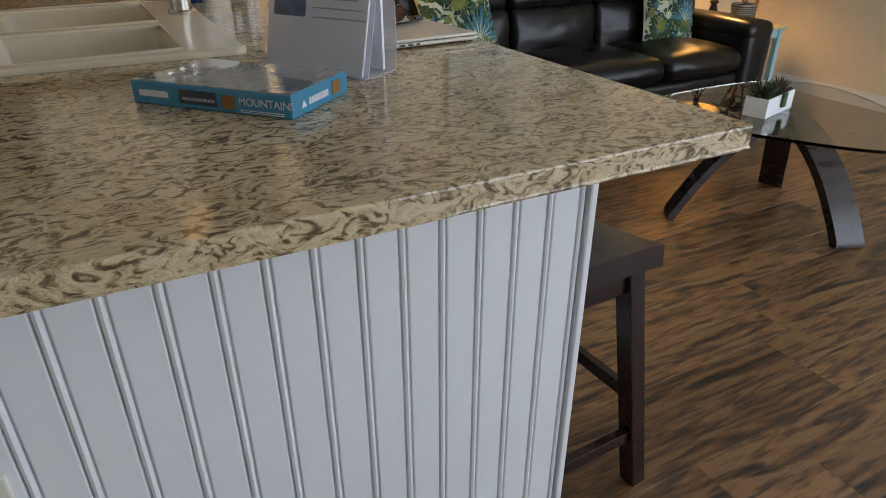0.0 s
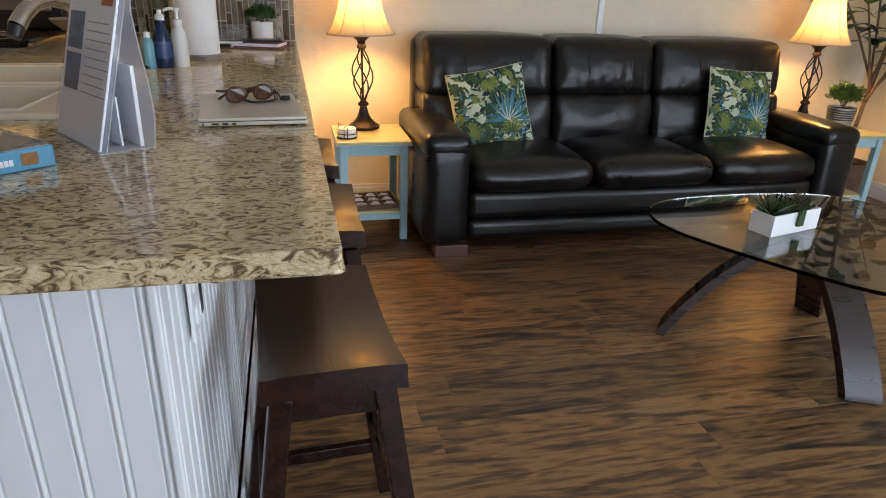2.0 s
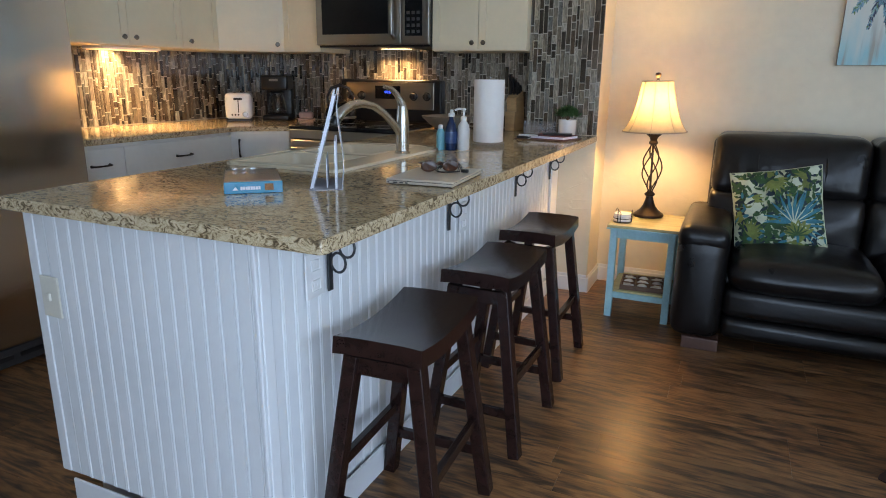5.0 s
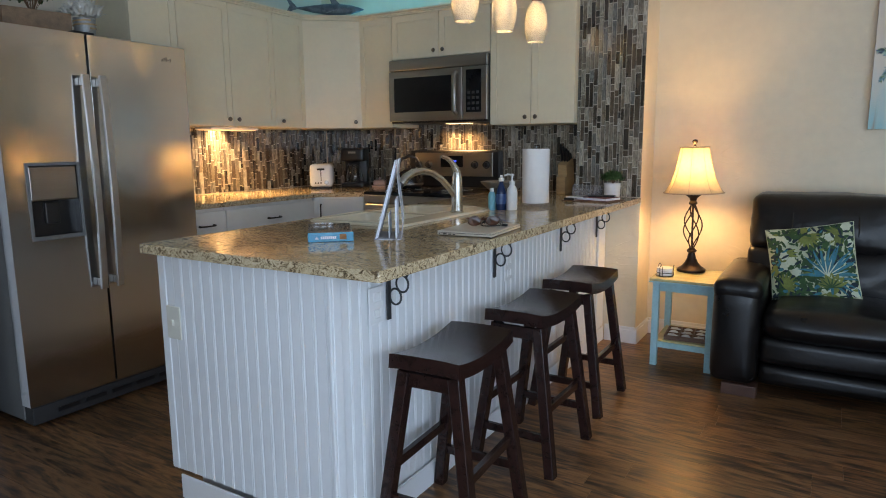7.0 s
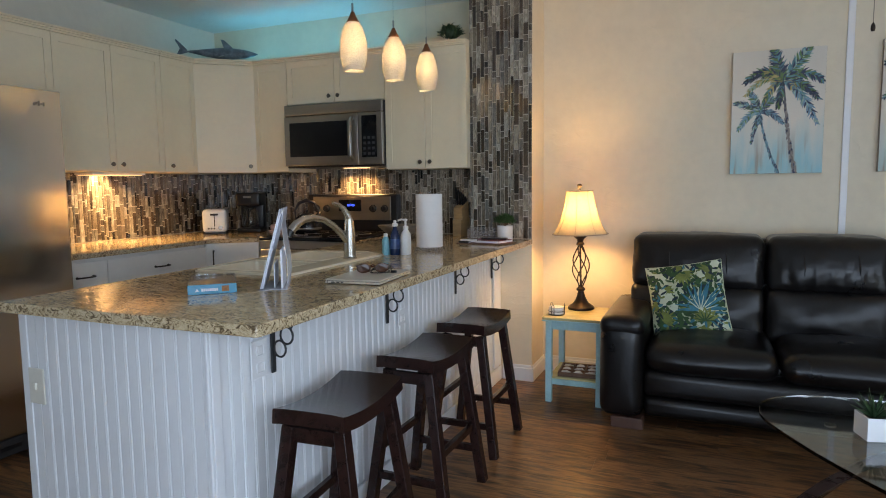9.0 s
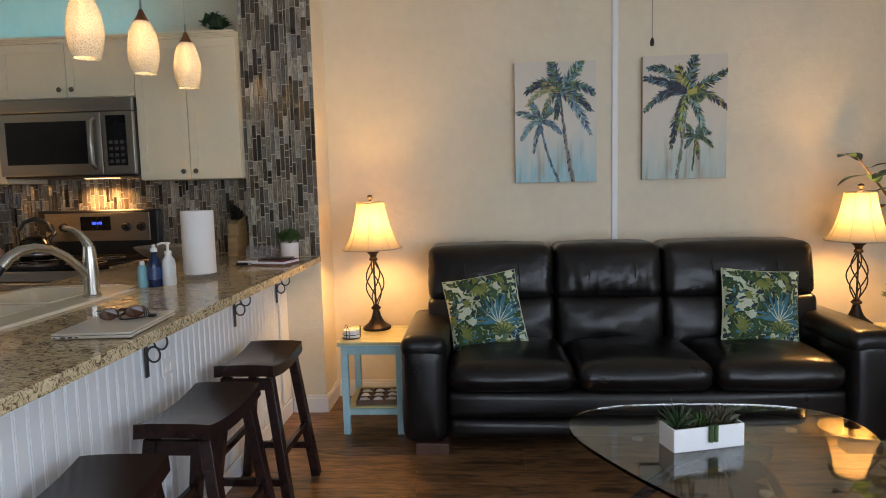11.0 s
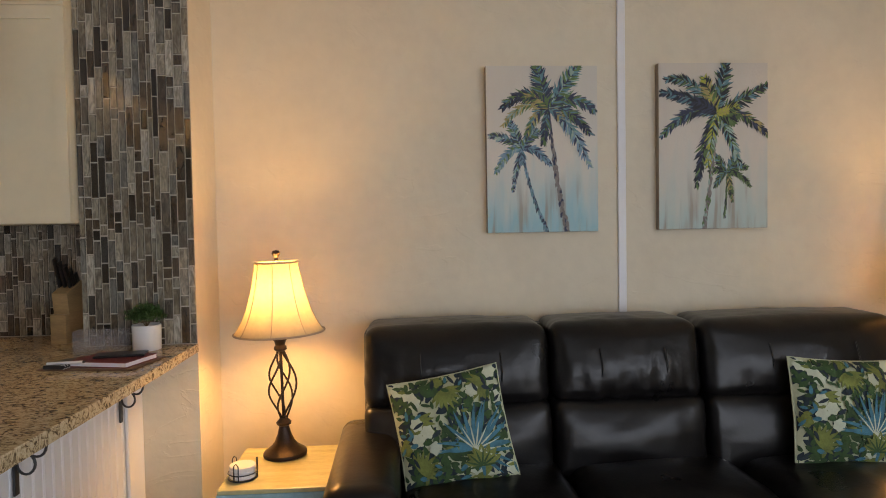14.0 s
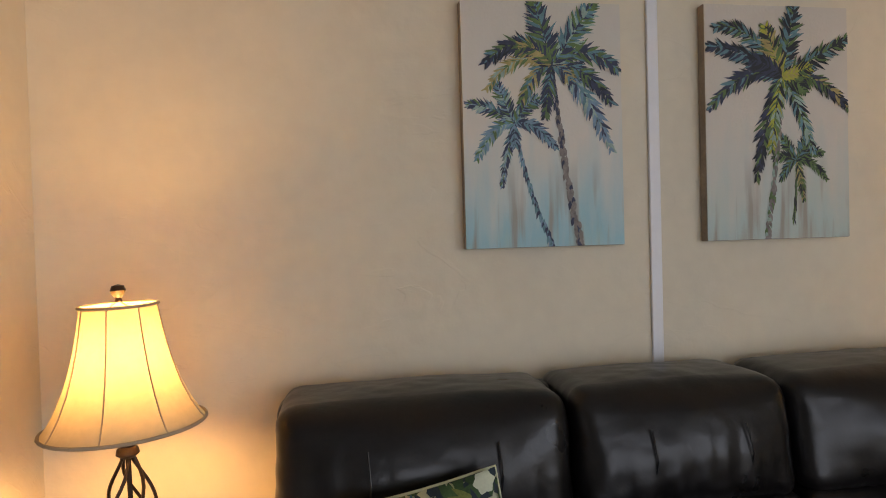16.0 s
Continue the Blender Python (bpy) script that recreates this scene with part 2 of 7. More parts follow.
M_GROUT = mat("grout", (0.47, 0.43, 0.36), 0.85, scale=30)
M_TILE, M_TILE_J = tile_material("glass_tile", True), tile_material("glass_tile_joined", False)
M_LEATHER = mat("leather", (0.0065, 0.0055, 0.0055), 0.29, var=0.35, scale=6, bump=0.16, bscale=60, bdist=0.003, spec=0.40)
n_, l_, b_ = nodes_of(M_LEATHER)
fold, fb_ = n_.new("ShaderNodeTexNoise"), n_.new("ShaderNodeBump")
fold.inputs["Scale"].default_value, fold.inputs["Detail"].default_value, fold.inputs["Distortion"].default_value = 5.5, 3, 2.6
fb_.inputs["Strength"].default_value, fb_.inputs["Distance"].default_value = 0.10, 0.010
l_.new(b_.inputs["Normal"].links[0].from_socket, fb_.inputs["Normal"])
l_.new(n_["Texture Coordinate"].outputs["Object"], fold.inputs[0]), l_.new(fold.outputs[0], fb_.inputs["Height"]), l_.new(fb_.outputs[0], b_.inputs["Normal"])
M_STOOL = mat("espresso_wood", (0.023, 0.0098, 0.008), 0.20, var=0.35, scale=5, stretch=(6, 1, 6), bump=0.08, bscale=30, spec=0.42)
M_STEEL = mat("stainless", (0.36, 0.34, 0.315), 0.30, 1.0, var=0.06, scale=3, stretch=(1, 1, 14), bump=0.03, bscale=60)
M_FRIDGE = mat("brushed_steel", (0.53, 0.53, 0.53), 0.15, 1.0, var=0.03, scale=1.5, bump=0.22, bscale=1.6, bdist=0.02)
M_FSIDE = mat("fridge_side", (0.16, 0.16, 0.16), 0.5, var=0.1, bump=0.2, bscale=90)
M_NICKEL = mat("brushed_nickel", (0.52, 0.49, 0.44), 0.25, 1.0, var=0.08, scale=12)
M_BLACK = mat("black_plastic", (0.012, 0.012, 0.013), 0.3, var=0.3, scale=15)
M_BGLASS = mat("black_glass", (0.008, 0.008, 0.009), 0.08, var=0.2, spec=0.3)
M_IRON = mat("bronze_iron", (0.035, 0.022, 0.016), 0.42, 0.6, var=0.4, scale=20, bump=0.2, bscale=60)
M_BRACKET = mat("dark_iron", (0.05, 0.052, 0.055), 0.5, 0.5, var=0.3, scale=20)
M_KNOB = mat("pewter", (0.20, 0.17, 0.14), 0.35, 0.9, var=0.2, scale=30)
M_SINK = mat("sink_composite", (0.74, 0.65, 0.49), 0.22, var=0.04, scale=5)
M_PAPER = mat("paper_towel", (0.82, 0.80, 0.78), 0.9, var=0.03, scale=20, bump=0.5, bscale=220)
M_BLUE_T = mat("pale_blue_paint", (0.33, 0.56, 0.60), 0.5, var=0.15, scale=9, bump=0.1)
M_TOPW = mat("limed_wood", (0.56, 0.50, 0.26), 0.25, var=0.22, scale=4, stretch=(1, 5, 1))
M_LEAF = mat("leaf_green", (0.045, 0.105, 0.026), 0.45, var=0.45, scale=18)
M_LEAF_D = mat("leaf_dark", (0.022, 0.055, 0.020), 0.4, var=0.4, scale=12)
M_SUCC = mat("succulent_green", (0.085, 0.105, 0.055), 0.5, var=0.4, scale=25, color2=(0.10, 0.055, 0.05))
M_CERAMIC = mat("white_ceramic", (0.80, 0.80, 0.80), 0.25, var=0.02)
M_WOODLT = mat("light_wood", (0.45, 0.30, 0.15), 0.45, var=0.25, scale=5, stretch=(1, 1, 8))
M_BARK = mat("bark", (0.16, 0.09, 0.045), 0.8, var=0.35, scale=20, bump=0.4, bscale=50)
M_SOIL = mat("soil", (0.03, 0.022, 0.016), 0.95, var=0.4, scale=60)
M_CLEAR = acrylic("clear_acrylic")
M_FRONT = acrylic("thin_acrylic", 0.02, 0.06)
# larger pale diffuse share, so the stand looks milkier than the other sheets
M_STAND = acrylic("milky_acrylic", 0.28, 0.08)
M_GLASS = glass("clear_glass", (0.96, 0.98, 0.97))
M_TABLEGLASS = glass("smoked_glass", (0.80, 0.84, 0.80))
M_LAPTOP = mat("laptop_silver", (0.62, 0.56, 0.47), 0.34, 0.25, var=0.03)
M_DARKGLASS = mat("oven_window", (0.010, 0.010, 0.011), 0.12, var=0.2, spec=0.25)
M_TRAY = mat("carved_wood", (0.16, 0.085, 0.05), 0.6, var=0.3, scale=20)
M_TIN = mat("galvanised", (0.34, 0.35, 0.34), 0.5, 0.6, var=0.25, scale=18)


# ---- building helpers ----
def part(name, bm, material, parent=None, label="", smooth=False, bevel=0.0):
    """One mesh object under a thing, or at top level."""
    bmesh.ops.recalc_face_normals(bm, faces=bm.faces)
    me = bpy.data.meshes.new(name)
    if smooth:
        for f in bm.faces:
            f.smooth = True
    bm.to_mesh(me)
    bm.free()
    if smooth:
        me.set_sharp_from_angle(angle=radians(38))
    for x in material if isinstance(material, (list, tuple)) else [material]:
        me.materials.append(x)
    ob = new(name, me)
    ob.parent = parent
    if label:
        ob["label"] = label
    return ob


def thing(name, label, category, m=None, group="", kind=""):
    ob = new(name)
    ob.empty_display_size = 0.05
    ob.matrix_world = m or Matrix()
    return tagged(ob, label, category, group, kind)


def structure(name, bm, material, label, category, smooth=False):
    return tagged(part(name, bm, material, None, "", smooth), label, category, "", "structure")


def box(bm, x0, x1, y0, y1, z0, z1, bev=0.0, seg=2, slot=0):
    vs = [bm.verts.new((x, y, z)) for x in (x0, x1) for y in (y0, y1) for z in (z0, z1)]
    fs = [bm.faces.new([vs[i] for i in q]) for q in ((0, 1, 3, 2), (4, 6, 7, 5), (0, 4, 5, 1), (2, 3, 7, 6), (0, 2, 6, 4), (1, 5, 7, 3))]
    for f in fs:
        f.material_index = slot
    if bev:
        es = list({e for f in fs for e in f.edges})
        r = bmesh.ops.bevel(bm, geom=es, offset=bev, segments=seg, profile=0.5, affect="EDGES")
        for f in r["faces"]:
            f.material_index = slot
    return bm


def boxed(*a, **k):
    return box(bmesh.new(), *a, **k)


def prism(bm, pts, z0, z1, bev=0.0, seg=2, slot=0):
    lo, hi = [bm.verts.new((x, y, z0)) for x, y in pts], [bm.verts.new((x, y, z1)) for x, y in pts]
    n = len(pts)
    fs = [bm.faces.new(lo[::-1]), bm.faces.new(hi)] + [bm.faces.new((lo[i], lo[(i + 1) % n], hi[(i + 1) % n], hi[i])) for i in range(n)]
    for f in fs:
        f.material_index = slot
    if bev:
        es = list(fs[0].edges) + list(fs[1].edges)
        r = bmesh.ops.bevel(bm, geom=es, offset=bev, segments=seg, profile=0.5, affect="EDGES")
        for f in r["faces"]:
            f.material_index = slot
    return bm


def lathe(bm, profile, seg=24, at=(0, 0, 0), slot=0, squash=None):
    """Turned round z; profile: rows of radius and height."""
    rings = []
    for r, z in profile:
        if r < 1e-5:
            rings.append([bm.verts.new((at[0], at[1], at[2] + z))])
        else:
            rings.append([bm.verts.new((at[0] + r * math.cos(2 * math.pi * i / seg) * (squash or 1), at[1] + r * math.sin(2 * math.pi * i / seg), at[2] + z)) for i in range(seg)])
    for a, b in zip(rings, rings[1:]):
        for i in range(seg):
            j = (i + 1) % seg
            q = [a[i % len(a)], a[j % len(a)], b[j % len(b)], b[i % len(b)]]
            q = list(dict.fromkeys(q))
            if len(q) > 2:
                bm.faces.new(q).material_index = slot
    return bm


def lathed(profile, seg=24, **k):
    return lathe(bmesh.new(), profile, seg, **k)


def tube(bm, pts, r=0.01, seg=8, slot=0, flat=1.0):
    """A round rod along points; r: one radius, or one for each point."""
    pts = [Vector(p) for p in pts]
    rs = r if isinstance(r, (list, tuple)) else [r] * len(pts)
    rings, side = [], None
    for i, p in enumerate(pts):
        d = (pts[min(i + 1, len(pts) - 1)] - pts[max(i - 1, 0)]).normalized()
        if side is None:
            side = d.orthogonal().normalized()
        side = (side - d * side.dot(d)).normalized()
        up = d.cross(side)
        rings.append([bm.verts.new(p + (side * math.cos(2 * math.pi * k / seg) + up * math.sin(2 * math.pi * k / seg) * flat) * rs[i]) for k in range(seg)])
    for a, b in zip(rings, rings[1:]):
        for k in range(seg):
            bm.faces.new((a[k], a[(k + 1) % seg], b[(k + 1) % seg], b[k])).material_index = slot
    bm.faces.new(rings[0][::-1]).material_index = slot
    bm.faces.new(rings[-1]).material_index = slot
    return bm


def beam(bm, a, b, w, d, x=(1, 0, 0), slot=0, w2=None, d2=None, bev=0.0):
    """A square bar from a to b, with its width along x."""
    a, b = Vector(a), Vector(b)
    z = (b - a).normalized()
    x = (Vector(x) - z * Vector(x).dot(z)).normalized()
    y = z.cross(x)
    vs = []
    for p, ww, dd in ((a, w, d), (b, w2 or w, d2 or d)):
        vs += [bm.verts.new(p + x * sx * ww / 2 + y * sy * dd / 2) for sx, sy in ((-1, -1), (1, -1), (1, 1), (-1, 1))]
    fs = [bm.faces.new([vs[i] for i in q]) for q in ((3, 2, 1, 0), (4, 5, 6, 7), (0, 1, 5, 4), (1, 2, 6, 5), (2, 3, 7, 6), (3, 0, 4, 7))]
    for f in fs:
        f.material_index = slot
    if bev:
        bmesh.ops.bevel(bm, geom=list({e for f in fs for e in f.edges}), offset=bev, segments=2, profile=0.5, affect="EDGES")
    return bm


def soft(bm, x0, x1, y0, y1, z0, z1, r, puff=(0, 0, 0), n=8, crease=0.0, seed=0.0, lean=0.0, slot=0, gather=0.0):
    """An upholstered block: rounded edges, faces that bulge by puff, and uneven creases; lean moves the top back in y."""
    h = Vector(((x1 - x0) / 2, (y1 - y0) / 2, (z1 - z0) / 2))
    c = Vector(((x0 + x1) / 2, (y0 + y1) / 2, (z0 + z1) / 2))
    r = min(r, *h)

    def steps(a):
        k = a - r
        return [-a, -a + r * 0.25, -a + r * 0.6] + [-k + 2 * k * i / n for i in range(n + 1)] + [a - r * 0.6, a - r * 0.25, a]

    ax = [steps(a) for a in h]
    seen = {}

    def vert(p):
        key = tuple(round(v, 5) for v in p)
        if key not in seen:
            core = Vector([max(-(a - r), min(a - r, v)) for v, a in zip(p, h)])
            d = Vector(p) - core
            q = core + (d.normalized() * r if d.length > 1e-9 else d)
            u = [v / a for v, a in zip(q, h)]
            g = [max(0, 1 - w * w) for w in u]
            q = Vector((q.x + u[0] * puff[0] * g[1] * g[2], q.y + u[1] * puff[1] * g[0] * g[2], q.z + u[2] * puff[2] * g[0] * g[1]))
            if crease:
                s = noise.noise(Vector((q.x * 9 + seed, q.y * 9, q.z * 9 + seed * 2)))
                t = noise.noise(Vector((q.x * 26 + seed, q.y * 26 - seed, q.z * 26)))
                q += q.normalized() * crease * (s + 0.5 * t)
            if gather and u[1] < 0:
                s = noise.noise(Vector((q.x * 24 + seed, q.z * 4, seed))) + 0.6 * noise.noise(Vector((q.x * 55 + seed, q.z * 6, seed)))
                q.y += gather * s * max(0.0, 0.45 - u[2]) * g[0] ** 0.3
            q.y += lean * (u[2] + 1) / 2
            seen[key] = bm.verts.new(q + c)
        return seen[key]

    for axis in range(3):
        o = [a for a in range(3) if a != axis]
        for end in (-h[axis], h[axis]):
            for i in range(len(ax[o[0]]) - 1):
                for j in range(len(ax[o[1]]) - 1):
                    q = []
                    for a, b in ((i, j), (i + 1, j), (i + 1, j + 1), (i, j + 1)):
                        p = [0, 0, 0]
                        p[axis], p[o[0]], p[o[1]] = end, ax[o[0]][a], ax[o[1]][b]
                        q.append(vert(p))
                    q = list(dict.fromkeys(q))
                    if len(q) > 2:
                        bm.faces.new(q).material_index = slot
    return bm


def blade(bm, base, tip, width, bend=0.0, slot=0, up=(0, 0, 1), n=4, fold=0.0):
    """One leaf: a pointed strip from base to tip that arches along up."""
    a, b = Vector(base), Vector(tip)
    d = b - a
    s = d.cross(Vector(up))
    s = s.normalized() if s.length > 1e-6 else Vector((1, 0, 0))
    u = s.cross(d).normalized()
    rows = []
    for i in range(n + 1):
        t = i / n
        w = width / 2 * math.sin(math.pi * min(0.98, t * 0.9 + 0.08)) ** 0.8
        p = a + d * t + u * bend * math.sin(math.pi * t)
        rows.append((bm.verts.new(p - s * w + u * fold * w), bm.verts.new(p), bm.verts.new(p + s * w + u * fold * w)))
    for p, q in zip(rows, rows[1:]):
        for k in (0, 1):
            bm.faces.new((p[k], p[k + 1], q[k + 1], q[k])).material_index = slot
    return bm


# ---- structure ----
structure("floor", boxed(X_W - 0.1, X_E + 0.1, Y_S - 0.1, Y_N + 0.1, -0.12, -0.006), M_JOINT, "dark subfloor showing in the plank joints", "floor")
structure("ceiling", boxed(X_W - 0.1, X_E + 0.1, Y_S - 0.1, Y_N + 0.1, Z_C, Z_C + 0.1), M_CEIL, "white painted ceiling with fine texture", "ceiling")
structure("wall_north", boxed(X_W - 0.1, X_E + 0.1, Y_N, Y_N + 0.1, 0, Z_C), M_WALL, "cream plaster wall with uneven trowel marks", "wall")
structure("wall_west", boxed(X_W - 0.1, X_W, Y_S - 0.1, Y_N, 0, Z_C), M_KWALL, "pale plaster kitchen wall", "wall")
bm = bmesh.new()
box(bm, X_E, X_E + 0.1, Y_S - 0.1, WIN_Y0, 0, Z_C), box(bm, X_E, X_E + 0.1, WIN_Y1, Y_N, 0, Z_C)
box(bm, X_E, X_E + 0.1, WIN_Y0, WIN_Y1, 0, WIN_Z0), box(bm, X_E, X_E + 0.1, WIN_Y0, WIN_Y1, WIN_Z1, Z_C)
structure("wall_east", bm, M_WALL, "cream plaster wall with an opening for an assumed window", "wall")
# assumed window, never in view; it gives the added east fill an opening
win = thing("window_1", "assumed white framed window in the east wall, out of view", "window", kind="structure")
ym_ = (WIN_Y0 + WIN_Y1) / 2
for a, b in ((WIN_Y0, ym_), (ym_, WIN_Y1)):
    bm = bmesh.new()
    for q in ((a, a + 0.04, WIN_Z0, WIN_Z1), (b - 0.04, b, WIN_Z0, WIN_Z1), (a + 0.04, b - 0.04, WIN_Z0, WIN_Z0 + 0.05), (a + 0.04, b - 0.04, WIN_Z1 - 0.05, WIN_Z1)):
        box(bm, X_E + 0.045, X_E + 0.075, q[0], q[1], q[2], q[3], 0.002)
    part("window_frame", bm, M_WHITE, win)
    pane = part("pane", boxed(X_E + 0.058, X_E + 0.062, a + 0.04, b - 0.04, WIN_Z0 + 0.05, WIN_Z1 - 0.05), M_GLASS, win)
    pane.visible_shadow = False
part("window_sill", boxed(X_E - 0.03, X_E + 0.044, WIN_Y0 - 0.03, WIN_Y1 + 0.03, WIN_Z0 - 0.025, WIN_Z0 - 0.001, 0.004), M_WHITE, win)
bm = bmesh.new()
box(bm, X_W, DOOR_X0, Y_S - 0.1, Y_S, 0, Z_C), box(bm, DOOR_X1, X_E, Y_S - 0.1, Y_S, 0, Z_C), box(bm, DOOR_X0, DOOR_X1, Y_S - 0.1, Y_S, DOOR_Z, Z_C)
structure("wall_south", bm, M_WALL, "cream plaster wall round the sliding door", "wall")
structure("wall_stub", boxed(X_W, -1.40, 0.40, 0.51, 0, Z_C), M_WHITE, "white wall end beside the fridge", "wall")
structure("baseboard_stub", boxed(X_W, -1.385, 0.385, 0.525, 0, 0.11, 0.004), M_WHITE, "white baseboard on the wall end", "baseboard")
PIL_X0, PIL_X1, PIL_Y = 0.362, 0.770, 3.16
structure("wall_pilaster", boxed(PIL_X0, PIL_X1, PIL_Y, Y_N, 0, Z_C), M_WALL, "plaster wing wall at the end of the kitchen", "wall")


def baseboard(name, x0, x1, y0, y1, label):
    bm = bmesh.new()
    box(bm, x0, x1, y0, y1, 0, 0.085, 0.002)
    dx, dy = (0.004, 0) if abs(x1 - x0) < abs(y1 - y0) else (0, 0.004)
    box(bm, x0 + dx, x1 - dx, y0 + dy, y1 - dy, 0.085, 0.105, 0.003)
    return structure(name, bm, M_WHITE, label, "baseboard")


baseboard("baseboard_north", PIL_X1 + 0.014, X_E, Y_N - 0.014, Y_N, "white painted baseboard")
baseboard("baseboard_east", X_E - 0.014, X_E, Y_S, Y_N - 0.014, "white painted baseboard")
baseboard("baseboard_pilaster", PIL_X1, PIL_X1 + 0.014, PIL_Y - 0.014, Y_N, "white painted baseboard")
baseboard("baseboard_pilaster_front", 0.578, PIL_X1, PIL_Y - 0.014, PIL_Y, "white painted baseboard")
structure("trim", boxed(2.464, 2.499, Y_N - 0.012, Y_N, 0.105, Z_C, 0.003), M_WHITE, "white wooden batten over the wall joint", "trim")

# sliding door in the south wall
door = thing("door_1", "white framed sliding glass door to the outside", "door", kind="structure")
for i, (a, b, y) in enumerate(((DOOR_X0, 2.72, Y_S - 0.07), (2.68, DOOR_X1, Y_S - 0.03))):
    bm = bmesh.new()
    for q in ((a, a + 0.06, 0, DOOR_Z), (b - 0.06, b, 0, DOOR_Z), (a + 0.06, b - 0.06, 0, 0.08), (a + 0.06, b - 0.06, DOOR_Z - 0.06, DOOR_Z)):
        box(bm, q[0], q[1], y - 0.015, y + 0.015, q[2], q[3], 0.002)
    part("door_frame", bm, M_WHITE, door)
    pane = part("pane", boxed(a + 0.06, b - 0.06, y - 0.003, y + 0.003, 0.08, DOOR_Z - 0.06), M_GLASS, door)
    pane.visible_shadow = False
M_GRASS = mat("lawn", (0.06, 0.10, 0.035), 0.9, var=0.4, scale=3)
structure("ground", boxed(-300, 300, -400, Y_S - 0.1, -0.25, -0.15), M_GRASS, "lawn outside the sliding door", "ground")

# ---- peninsula ----
CT, CB = 0.914, 0.884
PX0, PX1, PY0 = -0.20, 0.772, 0.522
PANEL_Y, PANEL_X = 0.574, 0.556
SINK = (-0.17, 0.312, 1.27, 2.08)
pen = thing("kitchen_peninsula", "white beadboard breakfast peninsula with a dark toe kick", "peninsula", Matrix())
part("carcass", boxed(PX0 + 0.02, PANEL_X - 0.012, PANEL_Y + 0.012, 1.2, 0.1, CB - 0.002), M_WHITE, pen)
part("carcass", boxed(PX0 + 0.02, PANEL_X - 0.012, 1.2, 2.15, 0.1, 0.66), M_WHITE, pen)
part("carcass", boxed(PX0 + 0.02, PANEL_X - 0.012, 2.15, PIL_Y, 0.1, CB - 0.002), M_WHITE, pen)
part("back_rail", boxed(0.36, PANEL_X - 0.0125, 1.2, 2.15, 0.66, CB - 0.003), M_WHITE, pen)
part("toe_kick", boxed(PX0 + 0.08, PANEL_X - 0.02, PANEL_Y + 0.05, PIL_Y - 0.001, 0, 0.1), M_WHITE, pen)
part("corner_trim", boxed(PANEL_X - 0.004, PANEL_X + 0.008, PANEL_Y - 0.008, PANEL_Y + 0.004, 0.0, CB - 0.002, 0.003), M_BEAD, pen)
part("corner_trim", boxed(PANEL_X + 0.001, PANEL_X + 0.009, PANEL_Y + 0.0045, PANEL_Y + 0.04, 0.0, CB - 0.002, 0.003), M_BEAD, pen)
part("corner_trim", boxed(PX0 - 0.005, PX0 + 0.03, PANEL_Y - 0.006, PANEL_Y + 0.004, 0.1, CB - 0.002, 0.003), M_BEAD, pen)
part("base_trim", boxed(PX0 + 0.05, PANEL_X + 0.012, PANEL_Y - 0.016, PANEL_Y - 0.0085, 0.0, 0.09, 0.003), M_BEAD, pen)
part("base_trim", boxed(PANEL_X + 0.0095, PANEL_X + 0.018, PANEL_Y - 0.008, PIL_Y - 0.016, 0.0, 0.09, 0.003), M_BEAD, pen)
part("end_trim", boxed(PANEL_X - 0.004, PANEL_X + 0.008, 3.03, PIL_Y - 0.001, 0.09, CB - 0.002, 0.003), M_BEAD, pen)


def slab(xs, ys, keep, z0, z1):
    """A flat slab made of the kept cells of a grid, in one connected mesh."""
    bm, vs = bmesh.new(), {}

    def v(i, j, z):
        if (i, j, z) not in vs:
            vs[i, j, z] = bm.verts.new((xs[i], ys[j], z))
        return vs[i, j, z]

    cells = {(i, j) for i in range(len(xs) - 1) for j in range(len(ys) - 1) if keep(i, j)}
    for i, j in cells:
        for z in (z0, z1):
            bm.faces.new([v(i + a, j + b, z) for a, b in ((0, 0), (1, 0), (1, 1), (0, 1))])
        for di, dj, a, b in ((-1, 0, (0, 0), (0, 1)), (1, 0, (1, 0), (1, 1)), (0, -1, (0, 0), (1, 0)), (0, 1, (0, 1), (1, 1))):
            if (i + di, j + dj) not in cells:
                bm.faces.new((v(i + a[0], j + a[1], z0), v(i + b[0], j + b[1], z0), v(i + b[0], j + b[1], z1), v(i + a[0], j + a[1], z1)))
    return bm


bm = slab([-0.274, -0.225, SINK[0] + 0.02, SINK[1] - 0.02, PIL_X0, PX1], [PY0, SINK[2] + 0.02, SINK[3] - 0.02, 2.82, PIL_Y, Y_N],
          lambda i, j: not (i == 0 and j < 3) and not (i == 2 and j == 1) and not (i == 4 and j == 4), CB, CT)
tip = [e for e in bm.edges if all(abs(q.co.x - PX1) < 1e-4 and abs(q.co.y - PY0) < 1e-4 for q in e.verts)]
bmesh.ops.bevel(bm, geom=tip, offset=0.010, segments=4, profile=0.5, affect="EDGES")
rim = [e for e in bm.edges if len(e.link_faces) == 2 and e.calc_face_angle(0) > 1.2 and abs(e.verts[0].co.z - e.verts[1].co.z) < 1e-4]
bmesh.ops.bevel(bm, geom=rim, offset=0.003, segments=2, profile=0.5, affect="EDGES")
worktop = tagged(part("worktop", bm, M_STONE), "speckled beige quartz worktop with polished edges", "worktop")
worktop_2 = tagged(part("worktop", prism(bmesh.new(), [(X_W, 1.53), (-1.31, 1.53), (-1.31, 2.62), (-1.050, 2.80), (-1.050, Y_N), (X_W, Y_N)], CB, CT, 0.003), M_STONE), "speckled beige quartz worktop along the wall", "worktop")

# ---- kitchen cabinets ----
CAB_D = 0.33


